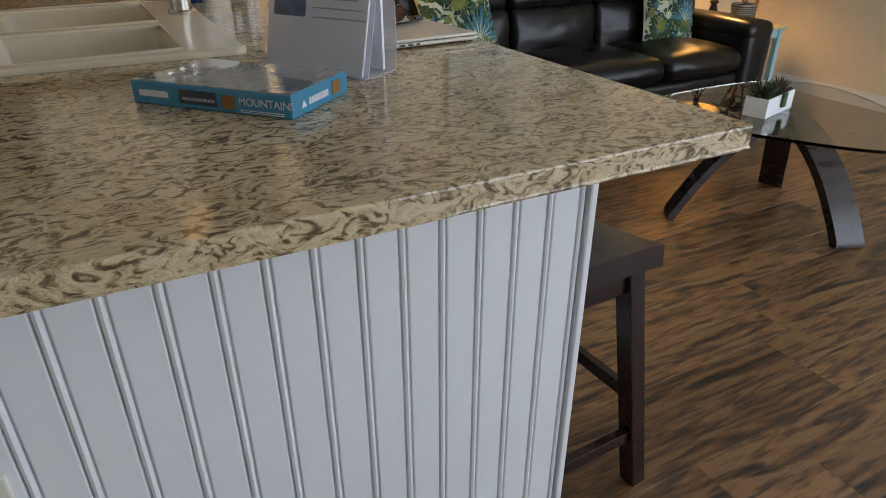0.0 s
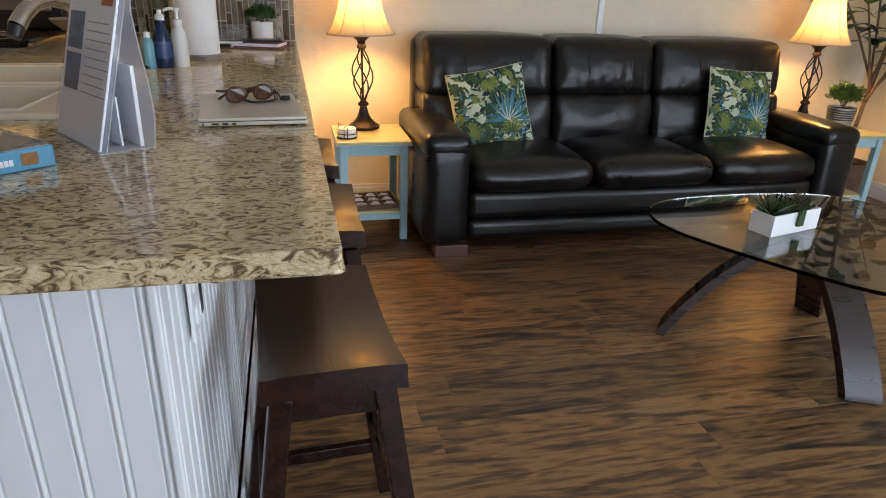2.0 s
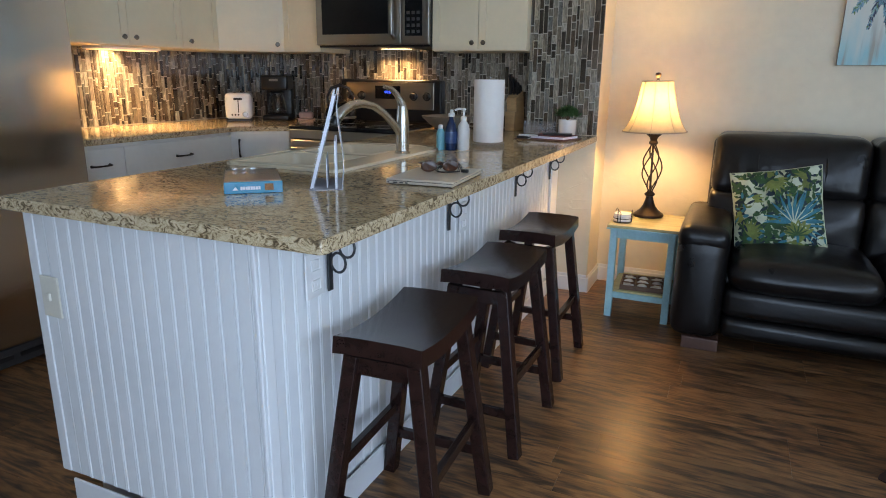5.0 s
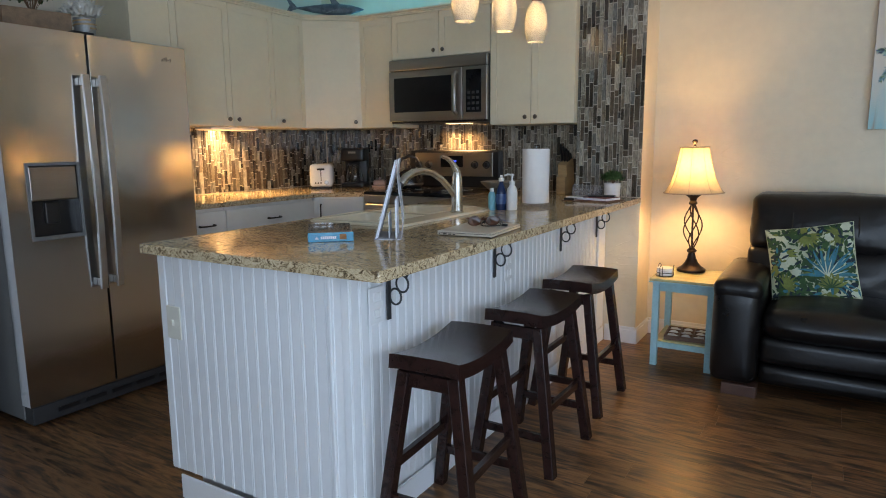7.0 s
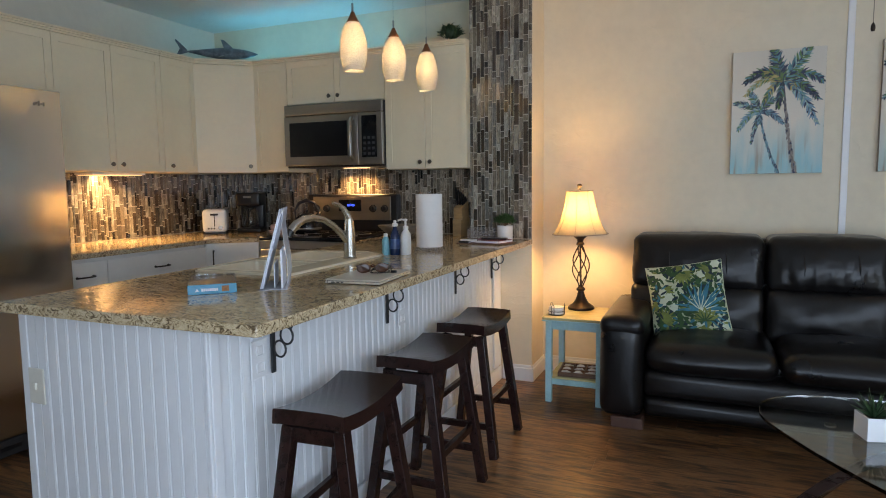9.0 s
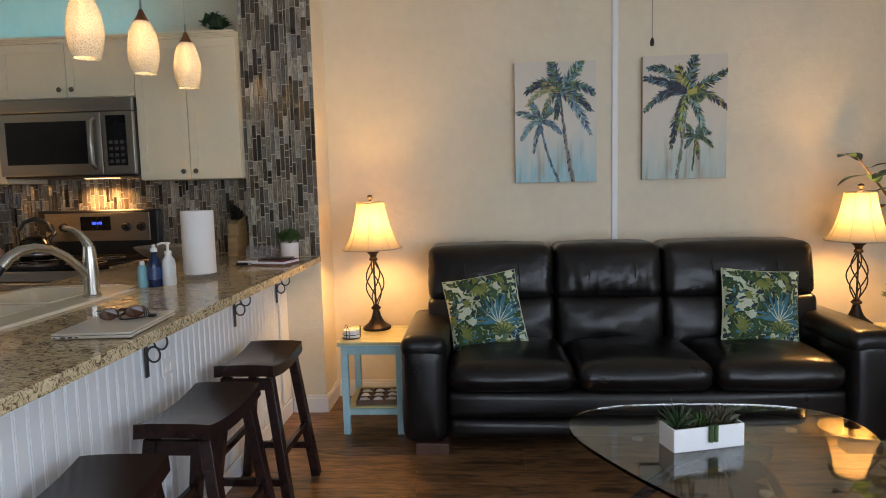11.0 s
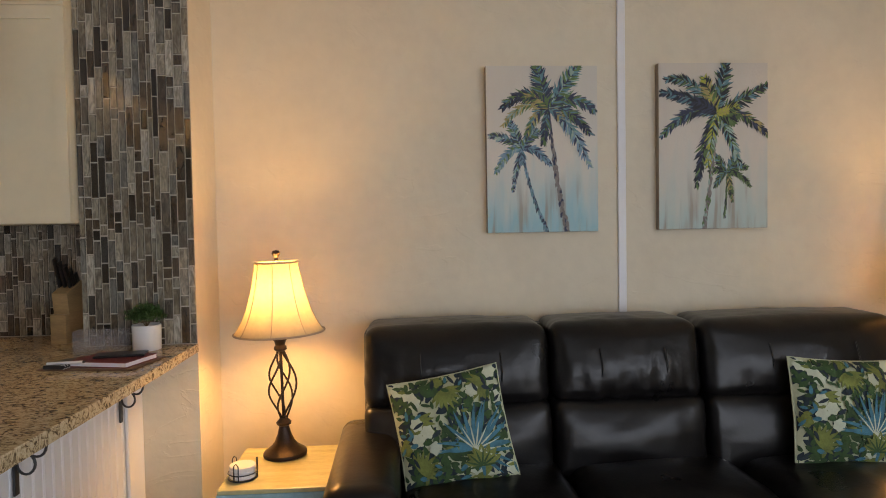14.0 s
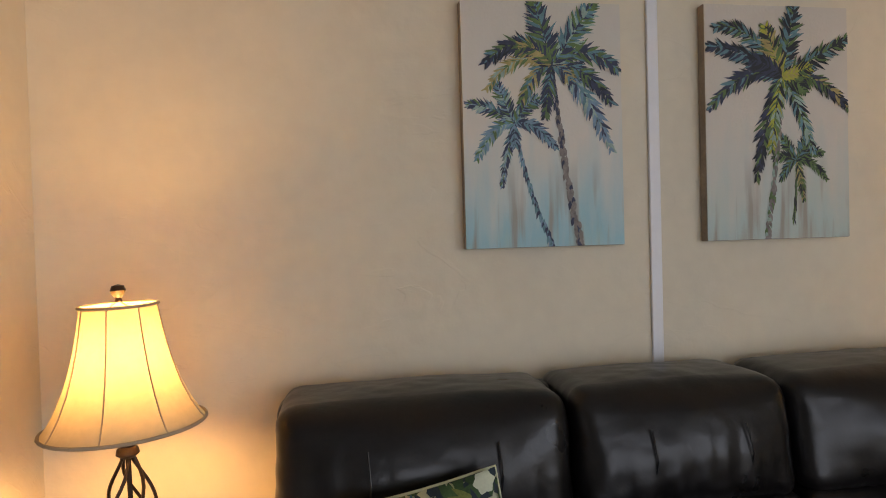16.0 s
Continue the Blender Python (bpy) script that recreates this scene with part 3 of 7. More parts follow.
def knob(parent, x, y, z, turn):
    """A round knob; its axis points along -y before the turn."""
    bm = lathed([(0.0, 0.026), (0.010, 0.024), (0.0145, 0.018), (0.012, 0.011), (0.006, 0.007), (0.006, 0.0), (0.0, 0.0)], 14)
    bm.transform(Matrix.Translation((x, y, z)) @ Matrix.Rotation(radians(turn), 4, "Z") @ Matrix.Rotation(radians(90), 4, "X"))
    return part("knob", bm, M_KNOB, parent, "pewter knob", True)


def shaker(name, parent, w, z0, z1, m, material, rail=0.045):
    """A recessed-panel door of width w whose front faces -y, set by m."""
    g = 0.0018
    bm = slab([g, rail, w - rail, w - g], [z0, z0 + rail, z1 - rail, z1], lambda i, j: (i, j) != (1, 1), 0.001, 0.019)
    es = [e for e in bm.edges if len(e.link_faces) == 2 and e.calc_face_angle(0) > 1.2]
    bmesh.ops.bevel(bm, geom=es, offset=0.0015, segments=1, profile=0.5, affect="EDGES")
    bm.transform(m @ Matrix.Rotation(radians(90), 4, "X"))
    d = part(name, bm, material, parent)
    bm = boxed(rail - 0.001, w - rail + 0.001, -0.0125, -0.002, z0 + rail - 0.001, z1 - rail + 0.001)
    bm.transform(m)
    part("panel", bm, material, d)
    return d


def upper_cabinet(w, z0, z1, depth, m, doors, label, knobs):
    """A wall cabinet; origin at the front's lower left, front faces -y."""
    ob = thing("wall_cabinet", label, "cabinet", m, "kitchen wall cabinets")
    part("body", boxed(0.001, w - 0.001, 0, depth, z0, z1, 0.001), M_CAB, ob)
    for i in range(doors):
        a = w / doors
        d = shaker("door", ob, a, z0 + 0.004, z1 - 0.014, Matrix.Translation((a * i, 0, 0)), M_CAB)
    for x, z in knobs:
        knob(ob, x, -0.019, z, 0)
    bm = bmesh.new()
    for dz, dy, hh in ((0, -0.022, 0.012), (0.012, -0.030, 0.010), (0.022, -0.040, 0.012)):
        box(bm, 0, w, dy, depth, z1 - 0.012 + dz, z1 - 0.012 + dz + hh, 0.002, 1)
    part("crown_moulding", bm, M_CAB, ob)
    return ob


UB, UT = 1.367, 2.148
Y_CF, X_CF = Y_N - CAB_D, X_W + CAB_D
upper_cabinet(0.580, UB, UT, CAB_D, pose(-0.219, Y_CF, 0), 2, "cream painted double-door wall cabinet beside the tiled pillar", [(0.256, UB + 0.045), (0.326, UB + 0.045)])
upper_cabinet(0.783, 1.834, UT, CAB_D, pose(-1.003, Y_CF, 0), 2, "cream painted short wall cabinet above the microwave", [(0.355, 1.88), (0.427, 1.88)])
upper_cabinet(0.295, UB, UT, CAB_D, pose(-1.299, Y_CF, 0), 1, "narrow cream painted wall cabinet", [])
west = lambda y: Matrix.Translation((X_CF, y, 0)) @ Matrix.Rotation(radians(90), 4, "Z")
upper_cabinet(0.305, UB, UT, CAB_D, west(2.54), 1, "narrow cream painted wall cabinet next to the corner", [(0.055, UB + 0.045)])
upper_cabinet(0.765, UB, UT, CAB_D, west(1.775), 2, "cream painted double-door wall cabinet above the lit splashback", [(0.345, UB + 0.045), (0.42, UB + 0.045)])
upper_cabinet(0.30, UB, UT, CAB_D, west(1.475), 1, "cream painted wall cabinet beside the fridge", [])
# diagonal corner cabinet
c0, c1 = Vector((X_CF, 2.845, 0)), Vector((-1.299, Y_CF, 0))
w_d = (c1 - c0).length
corner = thing("corner_cabinet", "cream painted diagonal corner wall cabinet", "cabinet", Matrix.Translation(c0) @ Matrix.Rotation(math.atan2(c1.y - c0.y, c1.x - c0.x), 4, "Z"), "kitchen wall cabinets")
inv = corner.matrix_world.inverted()
body = [inv @ Vector(p) for p in ((c0.x, c0.y, 0), (c1.x, c1.y, 0), (c1.x, Y_N, 0), (X_W, Y_N, 0), (X_W, c0.y, 0))]
part("body", prism(bmesh.new(), [(p.x, p.y) for p in body], UB, UT), M_CAB, corner)
shaker("door", corner, w_d, UB + 0.004, UT - 0.02, Matrix(), M_CAB)
knob(corner, w_d - 0.05, -0.019, UB + 0.045, 0)
bm = bmesh.new()
for dz, dy, hh in ((0, -0.022, 0.012), (0.012, -0.030, 0.010), (0.022, -0.040, 0.012)):
    box(bm, -0.004, w_d + 0.004, dy, 0.1, UT - 0.012 + dz, UT - 0.012 + dz + hh, 0.002, 1)
part("crown_moulding", bm, M_CAB, corner)


def bar_pull(parent, a, b, out, r=0.005):
    a, b, out = Vector(a), Vector(b), Vector(out)
    bm = bmesh.new()
    mid = (a + b) / 2 + out * 1.15
    tube(bm, [a, a + out * 0.7, a + (b - a) * 0.12 + out, mid, b - (b - a) * 0.12 + out, b + out * 0.7, b], [r * 1.5, r, r, r * 0.9, r, r, r * 1.5], 8)
    return part("handle", bm, M_IRON, parent, "dark bronze bow handle", True)


def base_cabinet(w, depth, m, drawer_h, label, handle=True, doors=1):
    """A base cabinet with a drawer over its doors; front faces -y."""
    ob = thing("base_cabinet", label, "cabinet", m, "kitchen base cabinets")
    part("body", boxed(0.001, w - 0.001, 0, depth, 0.1, CB - 0.001), M_CABW, ob)
    part("toe_kick", boxed(0.001, w - 0.001, 0.06, depth, 0.0, 0.0995), M_BLACK, ob)
    d = part("drawer", boxed(0.002, w - 0.002, -0.019, -0.001, CB - 0.02 - drawer_h, CB - 0.02, 0.002, 1), M_CABW, ob)
    if handle:
        bar_pull(d, (w / 2 - 0.05, -0.019, CB - 0.10), (w / 2 + 0.05, -0.019, CB - 0.10), (0, -0.026, 0))
    for i in range(doors):
        shaker("door", ob, w / doors, 0.11, CB - 0.026 - drawer_h, Matrix.Translation((w / doors * i, 0, 0)), M_CABW)
    return ob


westb = lambda y: Matrix.Translation((-1.34, y, 0)) @ Matrix.Rotation(radians(90), 4, "Z")
base_cabinet(0.285, 0.61, westb(1.53), 0.15, "narrow white base cabinet with one drawer")
base_cabinet(0.765, 0.61, westb(1.816), 0.15, "white base cabinet with a wide drawer", doors=2)
d0, d1 = Vector((-1.34, 2.60, 0)), Vector((-1.060, 2.80, 0))
cb = thing("corner_base_cabinet", "white diagonal corner base cabinet", "cabinet", Matrix.Translation(d0) @ Matrix.Rotation(math.atan2(d1.y - d0.y, d1.x - d0.x), 4, "Z"), "kitchen base cabinets")
inv = cb.matrix_world.inverted()
body = [inv @ Vector(p) for p in ((d0.x, d0.y, 0), (d1.x, d1.y, 0), (d1.x, Y_N, 0), (X_W, Y_N, 0), (X_W, d0.y, 0))]
part("body", prism(bmesh.new(), [(p.x, p.y) for p in body], 0.1, CB - 0.001), M_CABW, cb)
dd = shaker("door", cb, (d1 - d0).length, 0.11, CB - 0.01, Matrix(), M_CABW)
bar_pull(dd, (0.05, -0.019, CB - 0.15), (0.05, -0.019, CB - 0.05), (0, -0.026, 0))
part("toe_kick", prism(bmesh.new(), [(p.x, p.y + 0.06) for p in body[:2]] + [(p.x, p.y) for p in body[2:]], 0.0, 0.0995), M_BLACK, cb)
filler = thing("base_filler", "white filler cabinet between range and peninsula", "cabinet", Matrix())
part("body", boxed(-0.272, PX0 + 0.015, 2.84, Y_N, 0.0, CB - 0.001), M_CABW, filler)
part("body", boxed(PX0 + 0.016, PIL_X0 - 0.002, PIL_Y + 0.001, Y_N, 0.0, CB - 0.001), M_CABW, filler)

# ---- fridge ----
M_STRAP = mat("dull_steel", (0.52, 0.51, 0.50), 0.36, 1.0, var=0.06, scale=3, stretch=(1, 1, 14), bump=0.03, bscale=60)


def strap(pts, w, d):
    """A flat bar of width w along y and depth d along x that follows pts."""
    bm, q = bmesh.new(), 0.003
    rings = []
    for x, y, z in pts:
        s = ((0, -w / 2), (d - q, -w / 2), (d, -w / 2 + q), (d, w / 2 - q), (d - q, w / 2), (0, w / 2))
        rings.append([bm.verts.new((x - d / 2 + a, y + b, z)) for a, b in s])
    for r0, r1 in zip(rings, rings[1:]):
        for i in range(6):
            bm.faces.new((r0[i], r0[(i + 1) % 6], r1[(i + 1) % 6], r1[i]))
    bm.faces.new(rings[0]), bm.faces.new(rings[-1][::-1])
    bmesh.ops.recalc_face_normals(bm, faces=bm.faces)
    return bm


FX, FY0, FY1, FSEAM, FT = -1.19, 0.576, 1.502, 0.976, 1.742
fridge = thing("refrigerator", "stainless steel side-by-side refrigerator with water dispenser", "refrigerator", Matrix())
part("body", boxed(X_W + 0.02, FX - 0.075, FY0 + 0.005, FY1 - 0.005, 0.03, FT - 0.015, 0.004), M_FSIDE, fridge, "grey textured cabinet")
for a, b, nm in ((FY0, FSEAM - 0.006, 0), (FSEAM + 0.006, FY1, 1)):
    if nm == 0:
        dy0, dy1, dz0, dz1 = 0.664, 0.888, 0.840, 1.167
        bm = slab([a, dy0, dy1, b], [0.105, dz0, dz1, FT], lambda i, j: (i, j) != (1, 1), FX - 0.07, FX)
        es = [e for e in bm.edges if len(e.link_faces) == 2 and e.calc_face_angle(0) > 1.2 and any(all(abs(q.co[k] - lim) < 1e-4 for q in e.verts) for k, lim in ((0, a), (0, b), (1, 0.105), (1, FT)))]
        bmesh.ops.bevel(bm, geom=es, offset=0.003, segments=3, profile=0.5, affect="EDGES")
        bm.transform(Matrix(((0, 0, 1, 0), (1, 0, 0, 0), (0, 1, 0, 0), (0, 0, 0, 1))))
        d = part("door", bm, M_FRIDGE, fridge)
        bm = bmesh.new()
        box(bm, FX - 0.006, FX + 0.004, dy0 - 0.006, dy0 + 0.008, dz0 - 0.006, dz1 + 0.006, 0.002), box(bm, FX - 0.006, FX + 0.004, dy1 - 0.008, dy1 + 0.006, dz0 - 0.006, dz1 + 0.006, 0.002)
        box(bm, FX - 0.006, FX + 0.004, dy0 + 0.008, dy1 - 0.008, dz0 - 0.006, dz0 + 0.012, 0.002), box(bm, FX - 0.006, FX + 0.004, dy0 + 0.008, dy1 - 0.008, dz1 - 0.008, dz1 + 0.006, 0.002)
        part("dispenser_frame", bm, M_FSIDE, d)
        part("dispenser_recess", boxed(FX - 0.065, FX - 0.055, dy0, dy1, dz0, dz1), M_BLACK, d)
        part("dispenser_panel", boxed(FX - 0.054, FX - 0.004, dy0 + 0.009, dy1 - 0.009, dz1 - 0.16, dz1 - 0.009, 0.006), M_STEEL, d)
        part("dispenser_lever", boxed(FX - 0.054, FX - 0.035, dy0 + 0.08, dy1 - 0.08, dz0 + 0.06, dz1 - 0.17, 0.006), M_BLACK, d)
    else:
        d = part("door", boxed(FX - 0.07, FX, a, b, 0.105, FT, 0.003, 3), M_FRIDGE, fridge)
        bm = bmesh.new()
        for k in range(5):
            box(bm, FX, FX + 0.0025, 1.36 + 0.012 * k, 1.368 + 0.012 * k, 1.662 + 0.006 * (k % 2), 1.676 + 0.005 * (k % 3), 0.001, 1)
        part("badge", bm, M_KNOB, d)
    y = FSEAM - 0.040 if nm == 0 else FSEAM + 0.040
    pts = [(FX + 0.040 + 0.016 * math.sin(math.pi * k / 10), y, 1.56 - (1.56 - 0.58) * k / 10) for k in range(11)]
    hd = part("handle", strap(pts, 0.033, 0.013), M_STRAP, d, "long bowed flat steel handle")
    for z in (1.53, 0.61):
        part("standoff", boxed(FX + 0.0005, FX + 0.036, y - 0.010, y + 0.010, z - 0.018, z + 0.018, 0.003), M_STEEL, hd)
bm = boxed(FX - 0.10, FX - 0.012, FY0 + 0.012, FY1 - 0.012, 0.015, 0.095, 0.004)
gr = part("kick_grille", bm, mat("dark_grille", (0.035, 0.035, 0.037), 0.5, var=0.2), fridge)
for k in range(5):
    part("slot", boxed(FX - 0.0125, FX - 0.0095, FY0 + 0.12 + 0.13 * k, FY0 + 0.22 + 0.13 * k, 0.045, 0.065), M_BLACK, gr)
# black filler between the doors, standing for the shade in the open seam
part("gasket", boxed(FX - 0.074, FX - 0.016, FSEAM - 0.0055, FSEAM + 0.0055, 0.11, FT - 0.006), M_BLACK, fridge, "black strip standing for the shade in the door seam")
part("hinge_cover", boxed(FX - 0.06, FX - 0.01, FSEAM - 0.05, FSEAM + 0.05, FT + 0.0005, FT + 0.012, 0.004), M_BLACK, fridge)

# ---- range and microwave ----
RX0, RX1, RY = -1.068, -0.306, 2.79
stove = thing("electric_range", "stainless and black electric range with a knob panel", "range", pose(0.026, 0, 0))
part("body", boxed(RX0 + 0.003, RX1 - 0.003, RY + 0.03, Y_N - 0.02, 0.0, 0.9, 0.002), M_BLACK, stove)
part("cooktop", boxed(RX0, RX1, RY - 0.01, Y_N - 0.09, 0.901, 0.925, 0.006), M_BGLASS, stove, "black glass cooktop")
od = part("oven_door", boxed(RX0 + 0.006, RX1 - 0.006, RY - 0.01, RY + 0.029, 0.25, 0.84, 0.008), M_STEEL, stove)
part("oven_window", boxed(RX0 + 0.12, RX1 - 0.12, RY - 0.013, RY - 0.0105, 0.40, 0.70, 0.001), M_DARKGLASS, od)
bm = bmesh.new()
tube(bm, [(RX0 + 0.05, RY - 0.055, 0.79), (RX1 - 0.05, RY - 0.055, 0.79)], 0.013, 12)
tube(bm, [(RX0 + 0.09, RY - 0.055, 0.79), (RX0 + 0.09, RY - 0.01, 0.79)], 0.009), tube(bm, [(RX1 - 0.09, RY - 0.055, 0.79), (RX1 - 0.09, RY - 0.01, 0.79)], 0.009)
part("handle", bm, M_STEEL, od, "", True)
part("front_strip", boxed(RX0 + 0.004, RX1 - 0.004, RY - 0.012, RY + 0.029, 0.845, 0.9, 0.004), M_STEEL, stove)
part("drawer", boxed(RX0 + 0.006, RX1 - 0.006, RY - 0.008, RY + 0.029, 0.06, 0.24, 0.006), M_STEEL, stove)
gp = part("backguard", boxed(RX0, RX1, 3.372, Y_N - 0.012, 0.926, 1.20, 0.012, 3), M_BLACK, stove)
part("control_panel", boxed(RX0 + 0.05, RX1 - 0.05, 3.366, 3.373, 1.01, 1.182, 0.003), M_STEEL, gp)
part("display", boxed(-0.79, -0.60, 3.362, 3.3665, 1.075, 1.16, 0.002), M_BGLASS, gp)
bm = bmesh.new()
for k, x in enumerate((-0.715, -0.700, -0.680, -0.665)):
    for dz in (0.0, 0.013):
        box(bm, x, x + 0.010, 3.3605, 3.362, 1.112 + dz, 1.114 + dz)
    box(bm, x, x + 0.002, 3.3605, 3.362, 1.114, 1.125), box(bm, x + 0.008, x + 0.010, 3.3605, 3.362, 1.114, 1.125)
part("digits", bm, glow("blue_led", (0.03, 0.09, 1.0), 3.0), gp, "glowing blue clock digits")
for x in (-0.985, -0.895, -0.50, -0.405):
    bm = lathed([(0.0, 0.032), (0.018, 0.031), (0.021, 0.026), (0.021, 0.008), (0.028, 0.004), (0.028, 0.0), (0, 0)], 18)
    box(bm, -0.004, 0.004, -0.02, 0.02, 0.03, 0.038, 0.001, 1)
    bm.transform(Matrix.Translation((x, 3.366, 1.095)) @ Matrix.Rotation(radians(90), 4, "X"))
    part("knob", bm, M_BLACK, gp, "", True)
for x, y, r in ((-0.87, 3.18, 0.09), (-0.50, 3.18, 0.075), (-0.87, 2.94, 0.075), (-0.50, 2.94, 0.10)):
    part("burner_ring", lathed([(r, 0.0), (r, 0.0008), (r - 0.006, 0.0008), (r - 0.006, 0.0)], 32, at=(x, y, 0.9255)), M_STEEL, stove, "", True)

M_KEY = mat("key_print", (0.05, 0.05, 0.052), 0.4, var=0.1)
MX0, MX1, MY, MZ0, MZ1 = -1.036, -0.274, 3.06, 1.392, 1.828
mw = thing("microwave", "stainless over-the-range microwave with a dark window", "microwave", Matrix.Translation((0.0625, 0, 0)) @ Matrix.Diagonal((1.0275, 1, 1, 1)))
part("body", boxed(MX0 + 0.002, MX1 - 0.002, MY + 0.02, Y_N - 0.002, MZ0, MZ1, 0.003), M_BLACK, mw)
part("vent_strip", boxed(MX0, MX1, MY - 0.004, MY + 0.019, MZ1 - 0.075, MZ1, 0.006), M_STEEL, mw)
dr = part("door", boxed(MX0, -0.452, MY - 0.008, MY + 0.019, MZ0 + 0.012, MZ1 - 0.079, 0.006), M_STEEL, mw)
part("window", boxed(MX0 + 0.045, -0.535, MY - 0.0095, MY - 0.0082, MZ0 + 0.075, MZ1 - 0.125, 0.0005), M_DARKGLASS, dr)
part("handle", tube(bmesh.new(), [(-0.497, MY - 0.008, MZ1 - 0.11), (-0.497, MY - 0.036, MZ1 - 0.13), (-0.497, MY - 0.042, 1.58), (-0.497, MY - 0.036, MZ0 + 0.07), (-0.497, MY - 0.008, MZ0 + 0.05)], 0.013, 10), M_STEEL, dr, "", True)
cp = part("control_panel", boxed(-0.448, MX1, MY - 0.008, MY + 0.019, MZ0 + 0.012, MZ1 - 0.079, 0.004), M_STEEL, mw)
part("keypad", boxed(-0.425, MX1 + -0.04, MY - 0.0095, MY - 0.0082, MZ0 + 0.06, MZ1 - 0.10, 0.0005), M_BGLASS, cp)
for r in range(4):
    for c in range(3):
        part("key", boxed(-0.413 + 0.032 * c, -0.393 + 0.032 * c, MY - 0.0106, MY - 0.0096, MZ0 + 0.075 + 0.035 * r, MZ0 + 0.093 + 0.035 * r), M_KEY, cp)
part("light_lens", boxed(-0.72, -0.54, 3.30, 3.37, MZ0 - 0.004, MZ0 - 0.0002), glow("warm_lens", (1.0, 0.7, 0.38), 2.0), mw)
uc = thing("under_cabinet_lamp", "slim white under-cabinet lamp, lit", "lamp", Matrix())
part("housing", boxed(-1.86, -1.70, 2.06, 2.46, UB - 0.018, UB - 0.001, 0.003), M_WHITE, uc)
part("lens", boxed(-1.845, -1.715, 2.075, 2.445, UB - 0.022, UB - 0.0185), glow("warm_led", (1.0, 0.68, 0.34), 1.0), uc)
led = thing("led_strip", "blue glowing light strip on top of the cabinets", "light strip", Matrix())
part("strip", boxed(-1.42, -0.35, 3.20, 3.22, UT + 0.0225, UT + 0.030), glow("blue_strip", (0.05, 0.5, 1.0), 3.0), led)

# ---- sofa ----
SX0, SX1, SY = 1.292, 3.592, 2.545
sofa = thing("sofa", "black leather three-seat sofa with stitched split back cushions", "sofa", Matrix())
bm = bmesh.new()
soft(bm, SX0 + 0.03, SX1 - 0.03, 2.72, 3.42, 0.055, 0.36, 0.03, n=4)
part("base", bm, M_LEATHER, sofa, "", True)
for x0, x1 in ((SX0, SX0 + 0.215), (SX1 - 0.215, SX1)):
    bm = soft(bmesh.new(), x0, x1, SY + 0.0, 3.30, 0.06, 0.545, 0.05, (0.012, 0.012, 0.0), 8, 0.003, x0)
    soft(bm, x0 - 0.005, x1 + 0.005, SY - 0.004, 3.28, 0.47, 0.583, 0.05, (0, 0, 0.012), 8, 0.003, x0 + 3)
    part("arm", bm, M_LEATHER, sofa, "", True)
for z0, z1, y in ((0.068, 0.172, SY + 0.03), (0.176, 0.312, SY + 0.018)):
    part("front_rail", soft(bmesh.new(), SX0 + 0.217, SX1 - 0.217, y, y + 0.16, z0, z1, 0.035, (0, 0.012, 0), 12, 0.003, z0 * 9), M_LEATHER, sofa, "", True)
edges = [SX0 + 0.218, 2.125, 2.77, SX1 - 0.218]
for i, (a, b) in enumerate(zip(edges, edges[1:])):
    part("seat_cushion", soft(bmesh.new(), a + 0.003, b - 0.003, SY - 0.012, 3.16, 0.308, 0.446, 0.066, (0, 0.020, 0.034), 16, 0.007, i * 3.3 + 1), M_LEATHER, sofa, "", True)
bedge = [1.380, 2.085, 2.672, 3.480]
for i, (a, b) in enumerate(zip(bedge, bedge[1:])):
    c = part("back_cushion", soft(bmesh.new(), a + 0.004, b - 0.004, 3.06, 3.36, 0.664, 0.955, 0.050, (0, 0.048, 0.014), 34, 0.004, i * 5.1 + 2, 0.06, gather=0.009), M_LEATHER, sofa, "", True)
    part("lumbar_cushion", soft(bmesh.new(), a + 0.006, b - 0.006, 3.02, 3.34, 0.40, 0.680, 0.035, (0, 0.048, 0.0), 18, 0.006, i * 4.3 + 7, 0.035), M_LEATHER, sofa, "", True)
    for q in (0.3, 0.72):
        x = a + (b - a) * q
        part("seam", tube(bmesh.new(), [(x, 3.045 + 0.006, 0.735), (x + 0.004, 3.040, 0.80), (x, 3.062, 0.87)], 0.0025, 5), M_BLACK, c)
part("back_panel", soft(bmesh.new(), SX0 + 0.08, SX1 - 0.08, 3.30, 3.43, 0.055, 0.93, 0.04, n=6, lean=0.0), M_LEATHER, sofa, "", True)
M_FOOT = mat("sofa_foot_wood", (0.10, 0.045, 0.03), 0.4, var=0.2, scale=8)
for x in (SX0 + 0.06, SX1 - 0.22):
    for y in (SY + 0.01, 3.24):
        part("foot", boxed(x, x + 0.16, y, y + 0.09, 0.0, 0.058, 0.004), M_FOOT, sofa, "reddish wooden block foot")


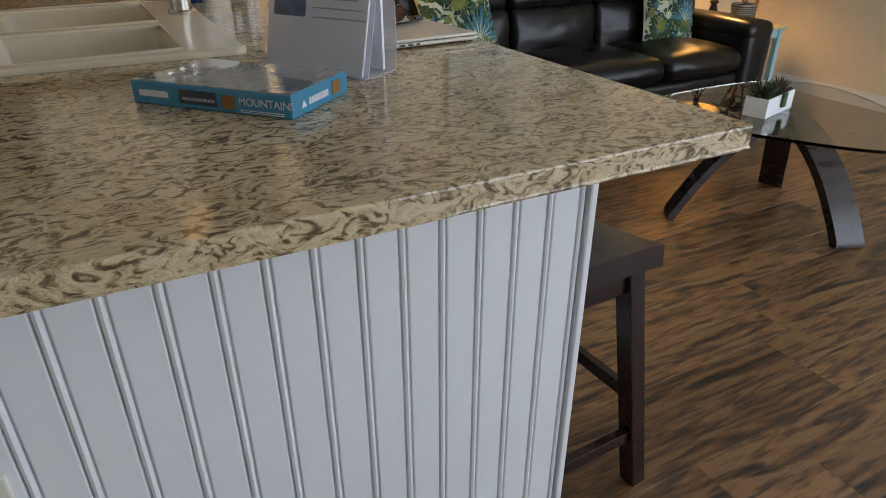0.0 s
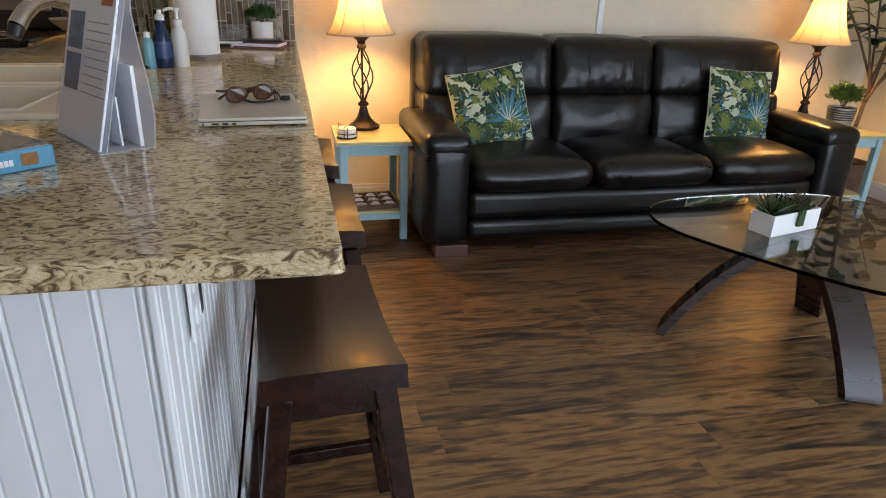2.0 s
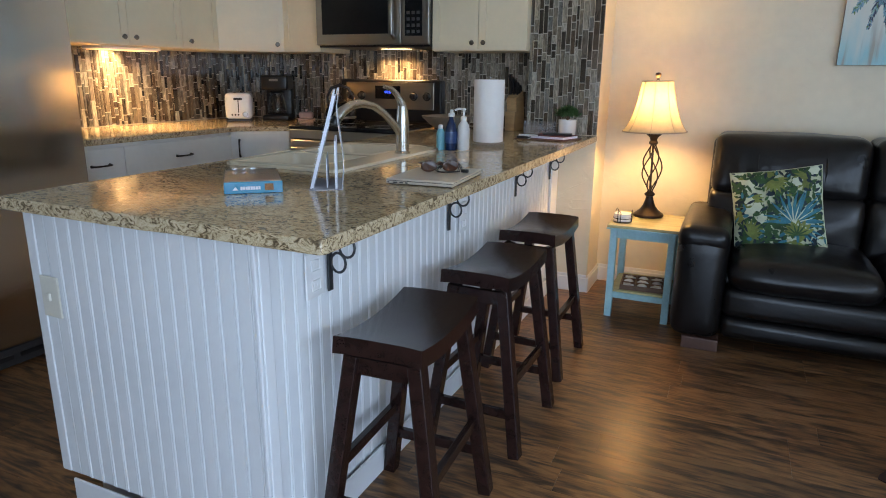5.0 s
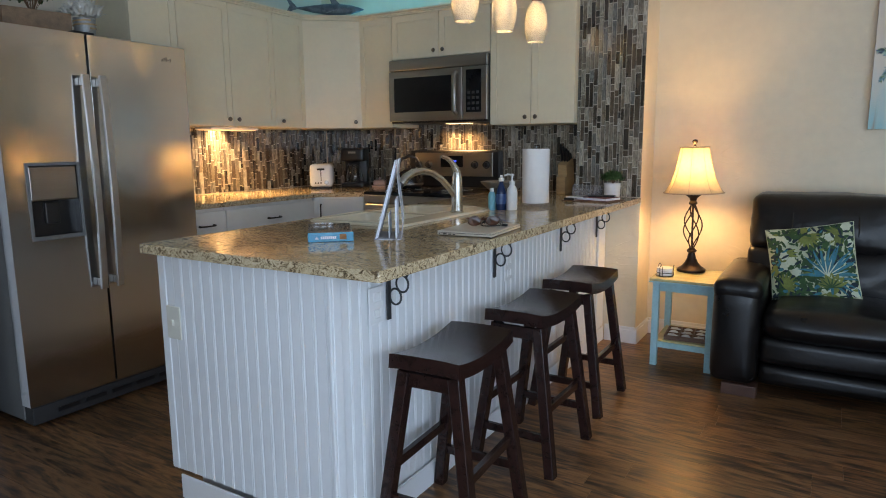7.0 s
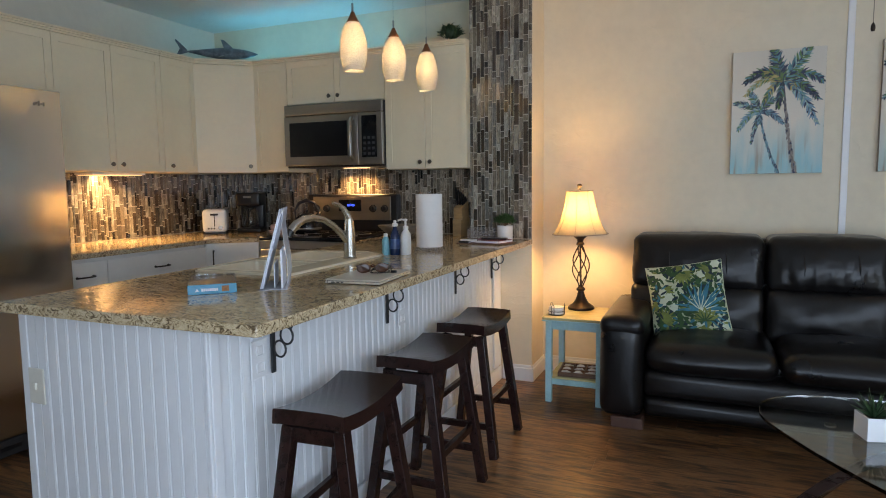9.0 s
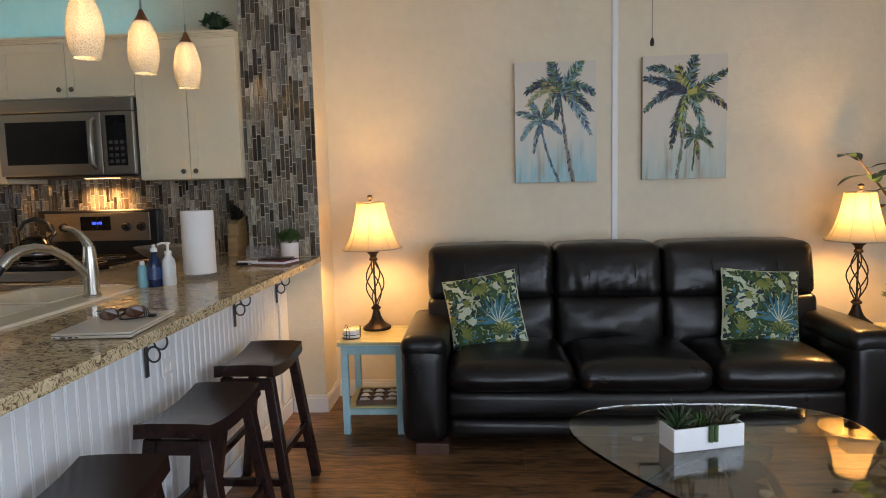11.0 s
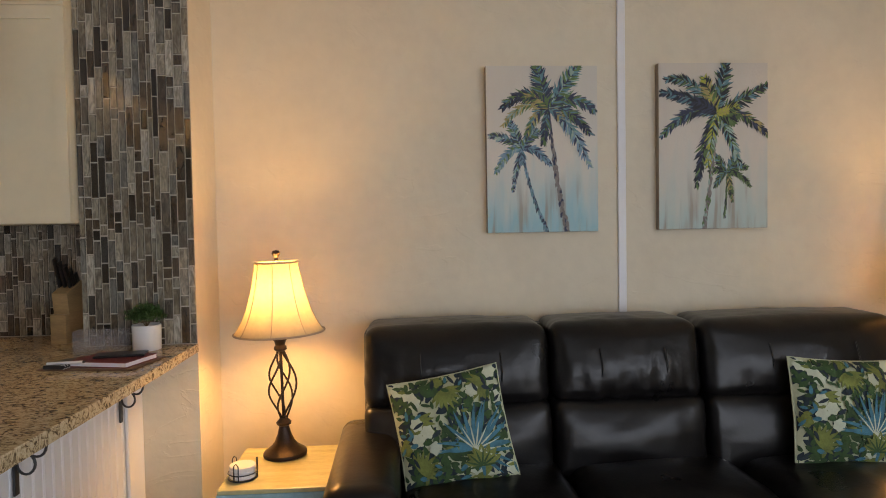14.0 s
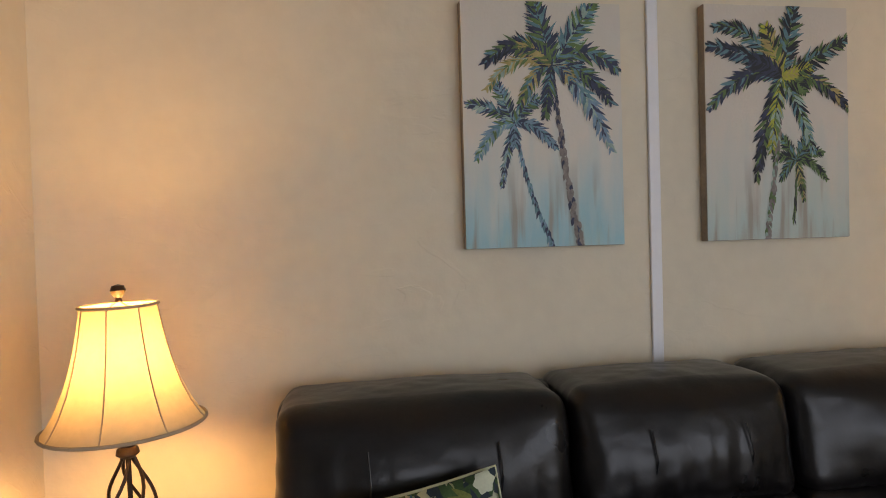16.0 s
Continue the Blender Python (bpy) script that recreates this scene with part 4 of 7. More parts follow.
# ---- bar stools ----
def bar_stool(m):
    ob = thing("bar_stool", "espresso-stained wooden saddle-seat bar stool", "stool", m, "stools along the peninsula")
    bm = bmesh.new()
    nx, ny = 6, 16
    hx, hy, top, thick = 0.118, 0.205, 0.602, 0.044

    def z_at(u, v):
        return top + 0.022 * v * v - 0.004 * (abs(u) ** 4)

    rows = {}
    for s, drop in ((1, 0), (0, thick)):
        for i in range(nx + 1):
            for j in range(ny + 1):
                u, v = 2 * i / nx - 1, 2 * j / ny - 1
                k = 0.985 if s else 1.0
                rows[s, i, j] = bm.verts.new((u * hx * k, v * hy * k, z_at(u, v) - drop))
    for i in range(nx):
        for j in range(ny):
            bm.faces.new([rows[1, i + a, j + b] for a, b in ((0, 0), (1, 0), (1, 1), (0, 1))])
            bm.faces.new([rows[0, i + a, j + b] for a, b in ((0, 0), (0, 1), (1, 1), (1, 0))])
    rim = [(i, 0) for i in range(nx)] + [(nx, j) for j in range(ny)] + [(nx - i, ny) for i in range(nx)] + [(0, ny - j) for j in range(ny)]
    for a, b in zip(rim, rim[1:] + rim[:1]):
        bm.faces.new((rows[0, *a], rows[0, *b], rows[1, *b], rows[1, *a]))
    es = [e for e in bm.edges if len(e.link_faces) == 2 and e.calc_face_angle(0) > 0.9]
    bmesh.ops.bevel(bm, geom=es, offset=0.006, segments=3, profile=0.5, affect="EDGES")
    part("seat", bm, M_STOOL, ob, "", True)
    feet = {}
    for sx in (-1, 1):
        for sy in (-1, 1):
            a, b = Vector((sx * 0.085, sy * 0.158, top - thick + 0.004)), Vector((sx * 0.160, sy * 0.195, 0.0))
            feet[sx, sy] = (a, b)
            part("leg", beam(bmesh.new(), b, a, 0.038, 0.042, bev=0.003), M_STOOL, ob)

    def on(leg, z):
        a, b = feet[leg]
        return b + (a - b) * (z / a.z)

    for sy in (-1, 1):
        part("stretcher", beam(bmesh.new(), on((-1, sy), 0.145), on((1, sy), 0.145), 0.030, 0.020, x=(0, 0, 1), bev=0.002), M_STOOL, ob)
    for sx in (-1, 1):
        part("stretcher", beam(bmesh.new(), on((sx, -1), 0.25), on((sx, 1), 0.25), 0.030, 0.020, x=(0, 0, 1), bev=0.002), M_STOOL, ob)
    for sy in (-1, 1):
        part("apron", beam(bmesh.new(), on((-1, sy), 0.535), on((1, sy), 0.535), 0.045, 0.02, x=(0, 0, 1), bev=0.002), M_STOOL, ob)
    return ob


stool = bar_stool(pose(0.760, 0.926, 0, 0, 0, 3))
copy_thing(stool, pose(0.776, 1.54, 0, 0, 0, -1))
copy_thing(stool, pose(0.757, 2.152, 0, 0, 0, 0))


# ---- counter brackets, outlets ----
def bracket(m):
    ob = thing("counter_bracket", "dark iron scroll bracket under the worktop overhang", "bracket", m, "brackets under the worktop")
    part("back_bar", boxed(0.0, 0.006, -0.010, 0.010, -0.200, 0.0, 0.002), M_BRACKET, ob)
    part("top_bar", boxed(0.0065, 0.125, -0.011, 0.011, -0.007, -0.0005, 0.002), M_BRACKET, ob)
    bm = bmesh.new()
    tube(bm, [(0.029 + 0.022 * math.cos(a * math.pi / 8), 0, -0.122 + 0.026 * math.sin(a * math.pi / 8)) for a in range(17)], 0.0035, 6)
    tube(bm, [(0.056 + 0.023 * math.cos(a * math.pi / 8), 0, -0.078 + 0.027 * math.sin(a * math.pi / 8)) for a in range(17)], 0.0035, 6)
    tube(bm, [(0.070, 0, -0.058), (0.082, 0, -0.040), (0.098, 0, -0.022), (0.112, 0, -0.007)], 0.0035, 6)
    part("scroll", bm, M_BRACKET, ob, "", True)
    return ob


br = bracket(pose(PANEL_X + 0.0065, 0.845, CB - 0.001))
for y in (1.603, 2.375, 2.972):
    copy_thing(br, pose(PANEL_X + 0.0065, y, CB - 0.001))


M_IVORY = mat("ivory_plastic", (0.74, 0.71, 0.62), 0.35, var=0.04)


def outlet(m, w, h, label, kind):
    ob = thing("wall_" + kind, label, kind, m)
    p = part("plate", boxed(-w / 2, w / 2, -0.006, 0, -h / 2, h / 2, 0.0028), M_IVORY if kind == "switch" else M_WHITE, ob)
    if kind == "switch":
        part("toggle", boxed(-0.006, 0.006, -0.014, -0.0065, -0.010, 0.012, 0.002), M_IVORY, ob)
    else:
        for dz in (-0.026, 0.026):
            s = part("socket", boxed(-0.017, 0.017, -0.0072, -0.0062, dz - 0.014, dz + 0.014, 0.003), M_WHITE, ob)
            for dx in (-0.007, 0.005):
                part("slot", boxed(dx, dx + 0.0016, -0.0078, -0.0074, dz - 0.003, dz + 0.005), M_WHITE, s)
    return ob


outlet(pose(-0.137, PANEL_Y - 0.0035, 0.643), 0.07, 0.115, "white light switch on the beadboard panel", "switch")
E_FACE = lambda y, z: Matrix.Translation((PANEL_X + 0.0085, y, z)) @ Matrix.Rotation(radians(90), 4, "Z")
outlet(E_FACE(0.775, 0.745), 0.075, 0.118, "white power outlet on the beadboard", "outlet")
outlet(E_FACE(1.73, 0.708), 0.07, 0.115, "white power outlet on the beadboard", "outlet")

# ---- table lamps and end tables ----
def cloth(name, color, share=0.5):
    """Thin fabric or opal glass that lets light through."""
    m = bpy.data.materials.new(name)
    m.use_nodes = True
    n, l = m.node_tree.nodes, m.node_tree.links
    n.remove(n["Principled BSDF"])
    d, t, mix = n.new("ShaderNodeBsdfDiffuse"), n.new("ShaderNodeBsdfTranslucent"), n.new("ShaderNodeMixShader")
    tc, w = n.new("ShaderNodeTexCoord"), n.new("ShaderNodeTexNoise")
    w.inputs["Scale"].default_value, w.inputs["Detail"].default_value = 60, 4
    r = ramp_node(n, [(0.3, tuple(c * 0.92 for c in color)), (0.7, color)])
    l.new(tc.outputs["Object"], w.inputs[0]), l.new(w.outputs[0], r.inputs[0])
    l.new(r.outputs[0], d.inputs[0]), l.new(r.outputs[0], t.inputs[0])
    mix.inputs[0].default_value = share
    l.new(d.outputs[0], mix.inputs[1]), l.new(t.outputs[0], mix.inputs[2]), l.new(mix.outputs[0], n["Material Output"].inputs[0])
    return m


M_SHADE = cloth("shade_fabric", (0.60, 0.49, 0.32), 0.15)
M_BAND = mat("shade_trim", (0.42, 0.34, 0.24), 0.8, var=0.1, scale=30)
M_OPAL = cloth("opal_glass", (0.78, 0.77, 0.70), 0.30)
n_, l_ = M_OPAL.node_tree.nodes, M_OPAL.node_tree.links
crack, clear_, mx_, out_ = n_.new("ShaderNodeTexVoronoi"), n_.new("ShaderNodeBsdfTransparent"), n_.new("ShaderNodeMixShader"), n_["Material Output"]
crack.feature, crack.inputs["Scale"].default_value = "DISTANCE_TO_EDGE", 115
lace = ramp_node(n_, [(0.08, (0.06, 0.06, 0.06)), (0.22, (0.36, 0.36, 0.36))])
clear_.inputs[0].default_value = (0.9, 0.86, 0.74, 1)
l_.new(n_["Texture Coordinate"].outputs["Object"], crack.inputs["Vector"]), l_.new(crack.outputs["Distance"], lace.inputs[0])
last_ = out_.inputs[0].links[0].from_socket
l_.new(lace.outputs[0], mx_.inputs[0]), l_.new(last_, mx_.inputs[1]), l_.new(clear_.outputs[0], mx_.inputs[2]), l_.new(mx_.outputs[0], out_.inputs[0])
M_COPPER = mat("copper_cap", (0.30, 0.13, 0.07), 0.35, 0.9, var=0.2, scale=20)
M_BULB = glow("bulb", (1.0, 0.72, 0.40), 14.0)


def table_lamp(m):
    ob = thing("table_lamp", "bronze cage-stem table lamp with a lit bell shade", "lamp", m, "lamps beside the sofa")
    part("base", lathed([(0, 0), (0.078, 0), (0.080, 0.006), (0.078, 0.014), (0.066, 0.022), (0.050, 0.034), (0.036, 0.052), (0.026, 0.075), (0.020, 0.098), (0.017, 0.108), (0.026, 0.114), (0.028, 0.122), (0.018, 0.132), (0.014, 0.138), (0, 0.138)], 28), M_IRON, ob, "", True)
    bm = bmesh.new()
    tube(bm, [(0, 0, 0.136), (0, 0, 0.40)], 0.0055, 8)
    part("stem", bm, M_IRON, ob, "", True)
    for k in range(5):
        pts = []
        for i in range(17):
            t = i / 16
            r = 0.010 + 0.042 * math.sin(math.pi * t) ** 1.1
            a = 2 * math.pi * k / 5 + math.pi * 0.85 * t
            pts.append((r * math.cos(a), r * math.sin(a), 0.136 + 0.252 * t))
        part("cage_rod", tube(bmesh.new(), pts, 0.0038, 6), M_IRON, ob, "", True)
    part("cup", lathed([(0, 0.382), (0.015, 0.384), (0.024, 0.392), (0.022, 0.402), (0.017, 0.408), (0.022, 0.424), (0.040, 0.440), (0.042, 0.444), (0.010, 0.446), (0.010, 0.455), (0, 0.455)], 20), M_IRON, ob, "", True)
    part("socket", lathed([(0, 0.455), (0.016, 0.455), (0.016, 0.52), (0, 0.52)], 14), M_KNOB, ob, "", True)
    part("harp", tube(bmesh.new(), [(-0.012, 0, 0.47), (-0.045, 0, 0.55), (-0.05, 0, 0.63), (-0.03, 0, 0.70), (0, 0, 0.722), (0.03, 0, 0.70), (0.05, 0, 0.63), (0.045, 0, 0.55), (0.012, 0, 0.47)], 0.002, 6), M_KNOB, ob, "", True)
    prof = [(0.077, 0.712), (0.080, 0.690), (0.085, 0.660), (0.092, 0.625), (0.102, 0.585), (0.116, 0.540), (0.134, 0.498), (0.152, 0.468), (0.163, 0.455)]
    bm, seg = bmesh.new(), 48
    rings = []
    for r, z in prof:
        rings.append([bm.verts.new(((r - 0.004 * (1 - abs(math.cos(4 * a)) ** 0.5)) * math.cos(a), (r - 0.004 * (1 - abs(math.cos(4 * a)) ** 0.5)) * math.sin(a), z)) for a in [2 * math.pi * k / seg for k in range(seg)]])
    for p, q in zip(rings, rings[1:]):
        for k in range(seg):
            bm.faces.new((p[k], p[(k + 1) % seg], q[(k + 1) % seg], q[k]))
    sh = part("shade", bm, M_SHADE, ob, "cream fabric bell shade, lit from inside", True)
    for k in range(8):
        a = 2 * math.pi * k / 8
        part("seam", tube(bmesh.new(), [((r + 0.0012) * math.cos(a), (r + 0.0012) * math.sin(a), z) for r, z in prof], 0.0016, 5), M_BAND, sh)
    for r, z in ((0.0775, 0.712), (0.163, 0.456)):
        part("shade_trim", tube(bmesh.new(), [(r * math.cos(a * math.pi / 20), r * math.sin(a * math.pi / 20), z) for a in range(41)], 0.0038, 6), M_BAND, sh, "", True)
    part("finial", lathed([(0, 0.718), (0.008, 0.72), (0.006, 0.728), (0.012, 0.735), (0.016, 0.744), (0.012, 0.754), (0, 0.757)], 14), M_IRON, ob, "", True)
    return ob


tl = table_lamp(pose(LAMP_1[0] + 0.016, LAMP_1[1], LAMP_1[2] + 0.0015, 0, -1.2, 0))
copy_thing(tl, Matrix.Translation(LAMP_2))


def end_table(m, w=0.355, d=0.40):
    ob = thing("end_table", "pale blue painted end table with a limed wood top", "table", m, "end tables beside the sofa")
    part("tabletop", boxed(-w / 2, w / 2, -d / 2, d / 2, 0.484, 0.5, 0.003), M_TOPW, ob, "pale yellow-green limed wood top")
    part("top_edge", boxed(-w / 2 - 0.002, w / 2 + 0.002, -d / 2 - 0.002, d / 2 + 0.002, 0.476, 0.4838, 0.002), M_BLUE_T, ob)
    for sx in (-1, 1):
        for sy in (-1, 1):
            x, y = sx * (w / 2 - 0.034), sy * (d / 2 - 0.03)
            part("leg", boxed(x - 0.0175, x + 0.0175, y - 0.0175, y + 0.0175, 0.0, 0.4755, 0.002), M_BLUE_T, ob)
    for sy in (-1, 1):
        y = sy * (d / 2 - 0.03)
        part("apron", boxed(-w / 2 + 0.052, w / 2 - 0.052, y - 0.009, y + 0.009, 0.428, 0.4755, 0.001), M_BLUE_T, ob)
        part("shelf_rail", boxed(-w / 2 + 0.052, w / 2 - 0.052, y - 0.009, y + 0.009, 0.105, 0.135, 0.001), M_BLUE_T, ob)
    for sx in (-1, 1):
        x = sx * (w / 2 - 0.034)
        part("apron", boxed(x - 0.009, x + 0.009, -d / 2 + 0.048, d / 2 - 0.048, 0.428, 0.4755, 0.001), M_BLUE_T, ob)
        part("shelf_rail", boxed(x - 0.009, x + 0.009, -d / 2 + 0.048, d / 2 - 0.048, 0.105, 0.135, 0.001), M_BLUE_T, ob)
    part("shelf", boxed(-w / 2 + 0.03, w / 2 - 0.03, -d / 2 + 0.03, d / 2 - 0.03, 0.136, 0.146, 0.001), M_TOPW, ob)
    return ob


et = end_table(pose(1.104, 3.002, 0))
copy_thing(et, pose(3.80, 2.945, 0))
tray = thing("game_tray", "carved wooden tray with nine pale starfish and shells", "tray", pose(1.112, 2.962, 0.147, 0, 0, 4))
part("frame", boxed(-0.112, 0.112, -0.105, 0.105, 0, 0.008, 0.001), M_TRAY, tray)
for k in range(4):
    q = -0.112 + k * 0.0725
    part("rib", boxed(q, q + 0.0065, -0.105, 0.105, 0.008, 0.026, 0.001), M_TRAY, tray)
    q = -0.105 + k * 0.068
    part("rib", boxed(-0.1055, 0.1055, q, q + 0.006, 0.0085, 0.0255, 0.001), M_TRAY, tray)
for i in range(3):
    for j in range(3):
        x, y = -0.0725 + 0.0725 * i, -0.067 + 0.068 * j
        if (i + j) % 2:
            part("shell", lathed([(0, 0.030), (0.014, 0.028), (0.024, 0.021), (0.027, 0.013), (0.02, 0.009), (0, 0.009)], 16, at=(x, y, 0)), M_CERAMIC, tray, "", True)
        else:
            pts = [(x + (0.031 if k % 2 == 0 else 0.012) * math.cos(k * math.pi / 5 + i), y + (0.031 if k % 2 == 0 else 0.012) * math.sin(k * math.pi / 5 + i)) for k in range(10)]
            part("starfish", prism(bmesh.new(), pts, 0.009, 0.024, 0.003), M_CERAMIC, tray)
co = thing("coaster_set", "white round coasters in a black wire holder", "coasters", pose(0.985, 2.905, 0.5))
for k in range(4):
    part("coaster", lathed([(0, 0), (0.042, 0), (0.043, 0.003), (0.043, 0.008), (0.041, 0.010), (0, 0.010)], 24, at=(0, 0, 0.006 + 0.0102 * k)), M_CERAMIC, co, "", True)
bm = bmesh.new()
for z in (0.003, 0.022):
    tube(bm, [(0.047 * math.cos(a * math.pi / 14), 0.047 * math.sin(a * math.pi / 14), z) for a in range(29)], 0.002, 5)
part("wire_ring", bm, M_BLACK, co, "", True)
for k in range(3):
    a = 2 * math.pi * k / 3 + 2.4
    c, s = math.cos(a), math.sin(a)
    part("wire_loop", tube(bmesh.new(), [(0.047 * c - 0.008 * s, 0.047 * s + 0.008 * c, 0.003), (0.047 * c - 0.008 * s, 0.047 * s + 0.008 * c, 0.055), (0.047 * c, 0.047 * s, 0.064), (0.047 * c + 0.008 * s, 0.047 * s - 0.008 * c, 0.055), (0.047 * c + 0.008 * s, 0.047 * s - 0.008 * c, 0.003)], 0.002, 5), M_BLACK, co, "", True)


# ---- pendants ----
def pendant(m):
    ob = thing("pendant_lamp", "lit crackled opal glass pendant lamp with a copper cap", "lamp", m, "pendants over the peninsula")
    part("shade", lathed([(0.030, 0.215), (0.042, 0.195), (0.053, 0.165), (0.061, 0.125), (0.063, 0.09), (0.060, 0.055), (0.053, 0.025), (0.046, 0.0), (0.044, 0.0), (0.051, 0.026), (0.058, 0.056), (0.061, 0.09), (0.059, 0.125), (0.051, 0.164), (0.040, 0.193), (0.028, 0.213)], 32), M_OPAL, ob, "opal glass shade with pierced rim", True)
    bm = bmesh.new()
    rng = random.Random(2)
    for row in range(5):
        for k in range(30 - 3 * row):
            a, z = 2 * math.pi * (k + rng.random() * 0.5) / (30 - 3 * row), 0.010 + 0.0085 * row + rng.uniform(-0.002, 0.002)
            r = 0.0475 + (z / 0.055) * 0.0135
            c, s = math.cos(a), math.sin(a)
            q = [bm.verts.new(((r + 0.0006) * c - du * s, (r + 0.0006) * s + du * c, z + dz)) for du, dz in ((-0.0016, -0.001), (0.0016, -0.001), (0.0016, 0.001), (-0.0016, 0.001))]
            bm.faces.new(q)
    tagged(part("speckle", bm, M_BAND, ob, "dark speckles near the rim"), kind="stuff")
    part("cap", lathed([(0.031, 0.210), (0.031, 0.216), (0.024, 0.226), (0.014, 0.246), (0.008, 0.262), (0.0, 0.266)], 20), M_COPPER, ob, "", True)
    part("stem", lathed([(0.005, 0.262), (0.005, 0.30), (0.0, 0.302)], 8), M_STEEL, ob, "", True)
    part("cord", tube(bmesh.new(), [(0, 0, 0.30), (0, 0, Z_C - m.translation.z - 0.012)], 0.0016, 6), M_CLEAR, ob)
    part("canopy", lathed([(0, 0), (0.05, 0), (0.052, -0.006), (0.04, -0.016), (0.006, -0.02), (0, -0.02)], 20, at=(0, 0, Z_C - m.translation.z)), M_COPPER, ob, "", True)
    part("bulb", lathed([(0, 0.075), (0.018, 0.081), (0.027, 0.105), (0.020, 0.13), (0.010, 0.15), (0.009, 0.20), (0, 0.20)], 12), M_BULB, ob, "", True)
    return ob


for k, (x, y) in enumerate(PENDANTS):
    if k == 0:
        pd = pendant(Matrix.Translation((x, y, 1.785)))
    else:
        copy_thing(pd, Matrix.Translation((x, y, 1.799)))
chain = thing("pull_chain", "ball pull chain with a dark wooden knob", "pull chain", pose(2.323, 2.021, 0))
part("chain", tube(bmesh.new(), [(0, 0, 1.82), (0, 0, Z_C)], 0.0012, 5), M_KNOB, chain)
part("knob", lathed([(0, 1.786), (0.006, 1.788), (0.008, 1.796), (0.007, 1.808), (0.003, 1.816), (0, 1.821)], 12), M_IRON, chain, "", True)


# ---- sink and tap ----
sink = thing("sink", "cream composite double-bowl drop-in sink", "sink", Matrix())
x0, x1, y0, y1 = SINK
ym = 1.66


def bowl_hole(xs, ys):
    return slab(xs, ys, lambda i, j: not (i == 1 and j in (1, 3)), CT + 0.0005, CT + 0.011)


bm = bowl_hole([x0, x0 + 0.035, x1 - 0.115, x1], [y0, y0 + 0.035, ym - 0.018, ym + 0.018, y1 - 0.035, y1])
es = [e for e in bm.edges if abs(e.verts[0].co.z - e.verts[1].co.z) > 0.005 and abs(abs(e.verts[0].co.x - (x0 + x1) / 2) - (x1 - x0) / 2) < 1e-4 and e.verts[0].co.y in (min(v.co.y for v in bm.verts), max(v.co.y for v in bm.verts))]
bmesh.ops.bevel(bm, geom=es, offset=0.035, segments=6, profile=0.5, affect="EDGES")
rim = [e for e in bm.edges if len(e.link_faces) == 2 and e.calc_face_angle(0) > 1.2 and min(v.co.z for v in e.verts) > CT + 0.01]
bmesh.ops.bevel(bm, geom=rim, offset=0.006, segments=3, profile=0.5, affect="EDGES")
part("rim", bm, M_SINK, sink, "", True)
for ya, yb in ((y0 + 0.035, ym - 0.018), (ym + 0.018, y1 - 0.035)):
    bm = bmesh.new()
    xa, xb = x0 + 0.035, x1 - 0.115
    lo, z = 0.03, CT - 0.19
    v = [bm.verts.new(p) for p in ((xa, ya, CT + 0.002), (xb, ya, CT + 0.002), (xb, yb, CT + 0.002), (xa, yb, CT + 0.002), (xa + lo, ya + lo, z), (xb - lo, ya + lo, z), (xb - lo, yb - lo, z), (xa + lo, yb - lo, z))]
    fs = [bm.faces.new([v[i] for i in q]) for q in ((4, 5, 6, 7), (0, 1, 5, 4), (1, 2, 6, 5), (2, 3, 7, 6), (3, 0, 4, 7))]
    es = [e for e in bm.edges if len(e.link_faces) == 2]
    bmesh.ops.bevel(bm, geom=es, offset=0.03, segments=4, profile=0.5, affect="EDGES")
    b = part("bowl", bm, M_SINK, sink, "", True)
    part("drain", lathed([(0, 0.002), (0.03, 0.002), (0.042, 0.004), (0.044, 0.001), (0, 0.0)], 20, at=((xa + xb) / 2, (ya + yb) / 2, z + 0.0005)), M_STEEL, b, "", True)
tap = thing("kitchen_tap", "brushed nickel single-lever kitchen tap", "tap", pose(0.268, 1.806, CT + 0.0112))
part("body", lathed([(0, 0), (0.031, 0), (0.032, 0.006), (0.027, 0.010), (0.026, 0.10), (0.025, 0.135), (0.022, 0.165), (0.019, 0.185), (0, 0.188)], 22), M_NICKEL, tap, "", True)
d = Vector((-0.18, -0.41, 0)).normalized()
pts = [d * r * 0.77 + Vector((0, 0, z)) for r, z in ((0.012, 0.075), (0.055, 0.115), (0.115, 0.158), (0.18, 0.188), (0.25, 0.198), (0.31, 0.192), (0.36, 0.172), (0.395, 0.145))]
part("spout", tube(bmesh.new(), pts, [0.015, 0.015, 0.0145, 0.0145, 0.015, 0.017, 0.019, 0.019], 14), M_NICKEL, tap, "arched pull-out spout", True)
part("nozzle", tube(bmesh.new(), [pts[-1], pts[-1] + Vector((-0.006, -0.012, -0.022))], [0.0165, 0.015], 14), M_BLACK, tap, "", True)
lv = [Vector((0, 0, 0.186)), Vector((-0.004, -0.01, 0.205)), Vector((-0.012, -0.028, 0.232)), Vector((-0.022, -0.054, 0.252)), Vector((-0.034, -0.082, 0.260))]
part("lever", tube(bmesh.new(), lv, [0.018, 0.016, 0.012, 0.0095, 0.008], 10), M_NICKEL, tap, "", True)


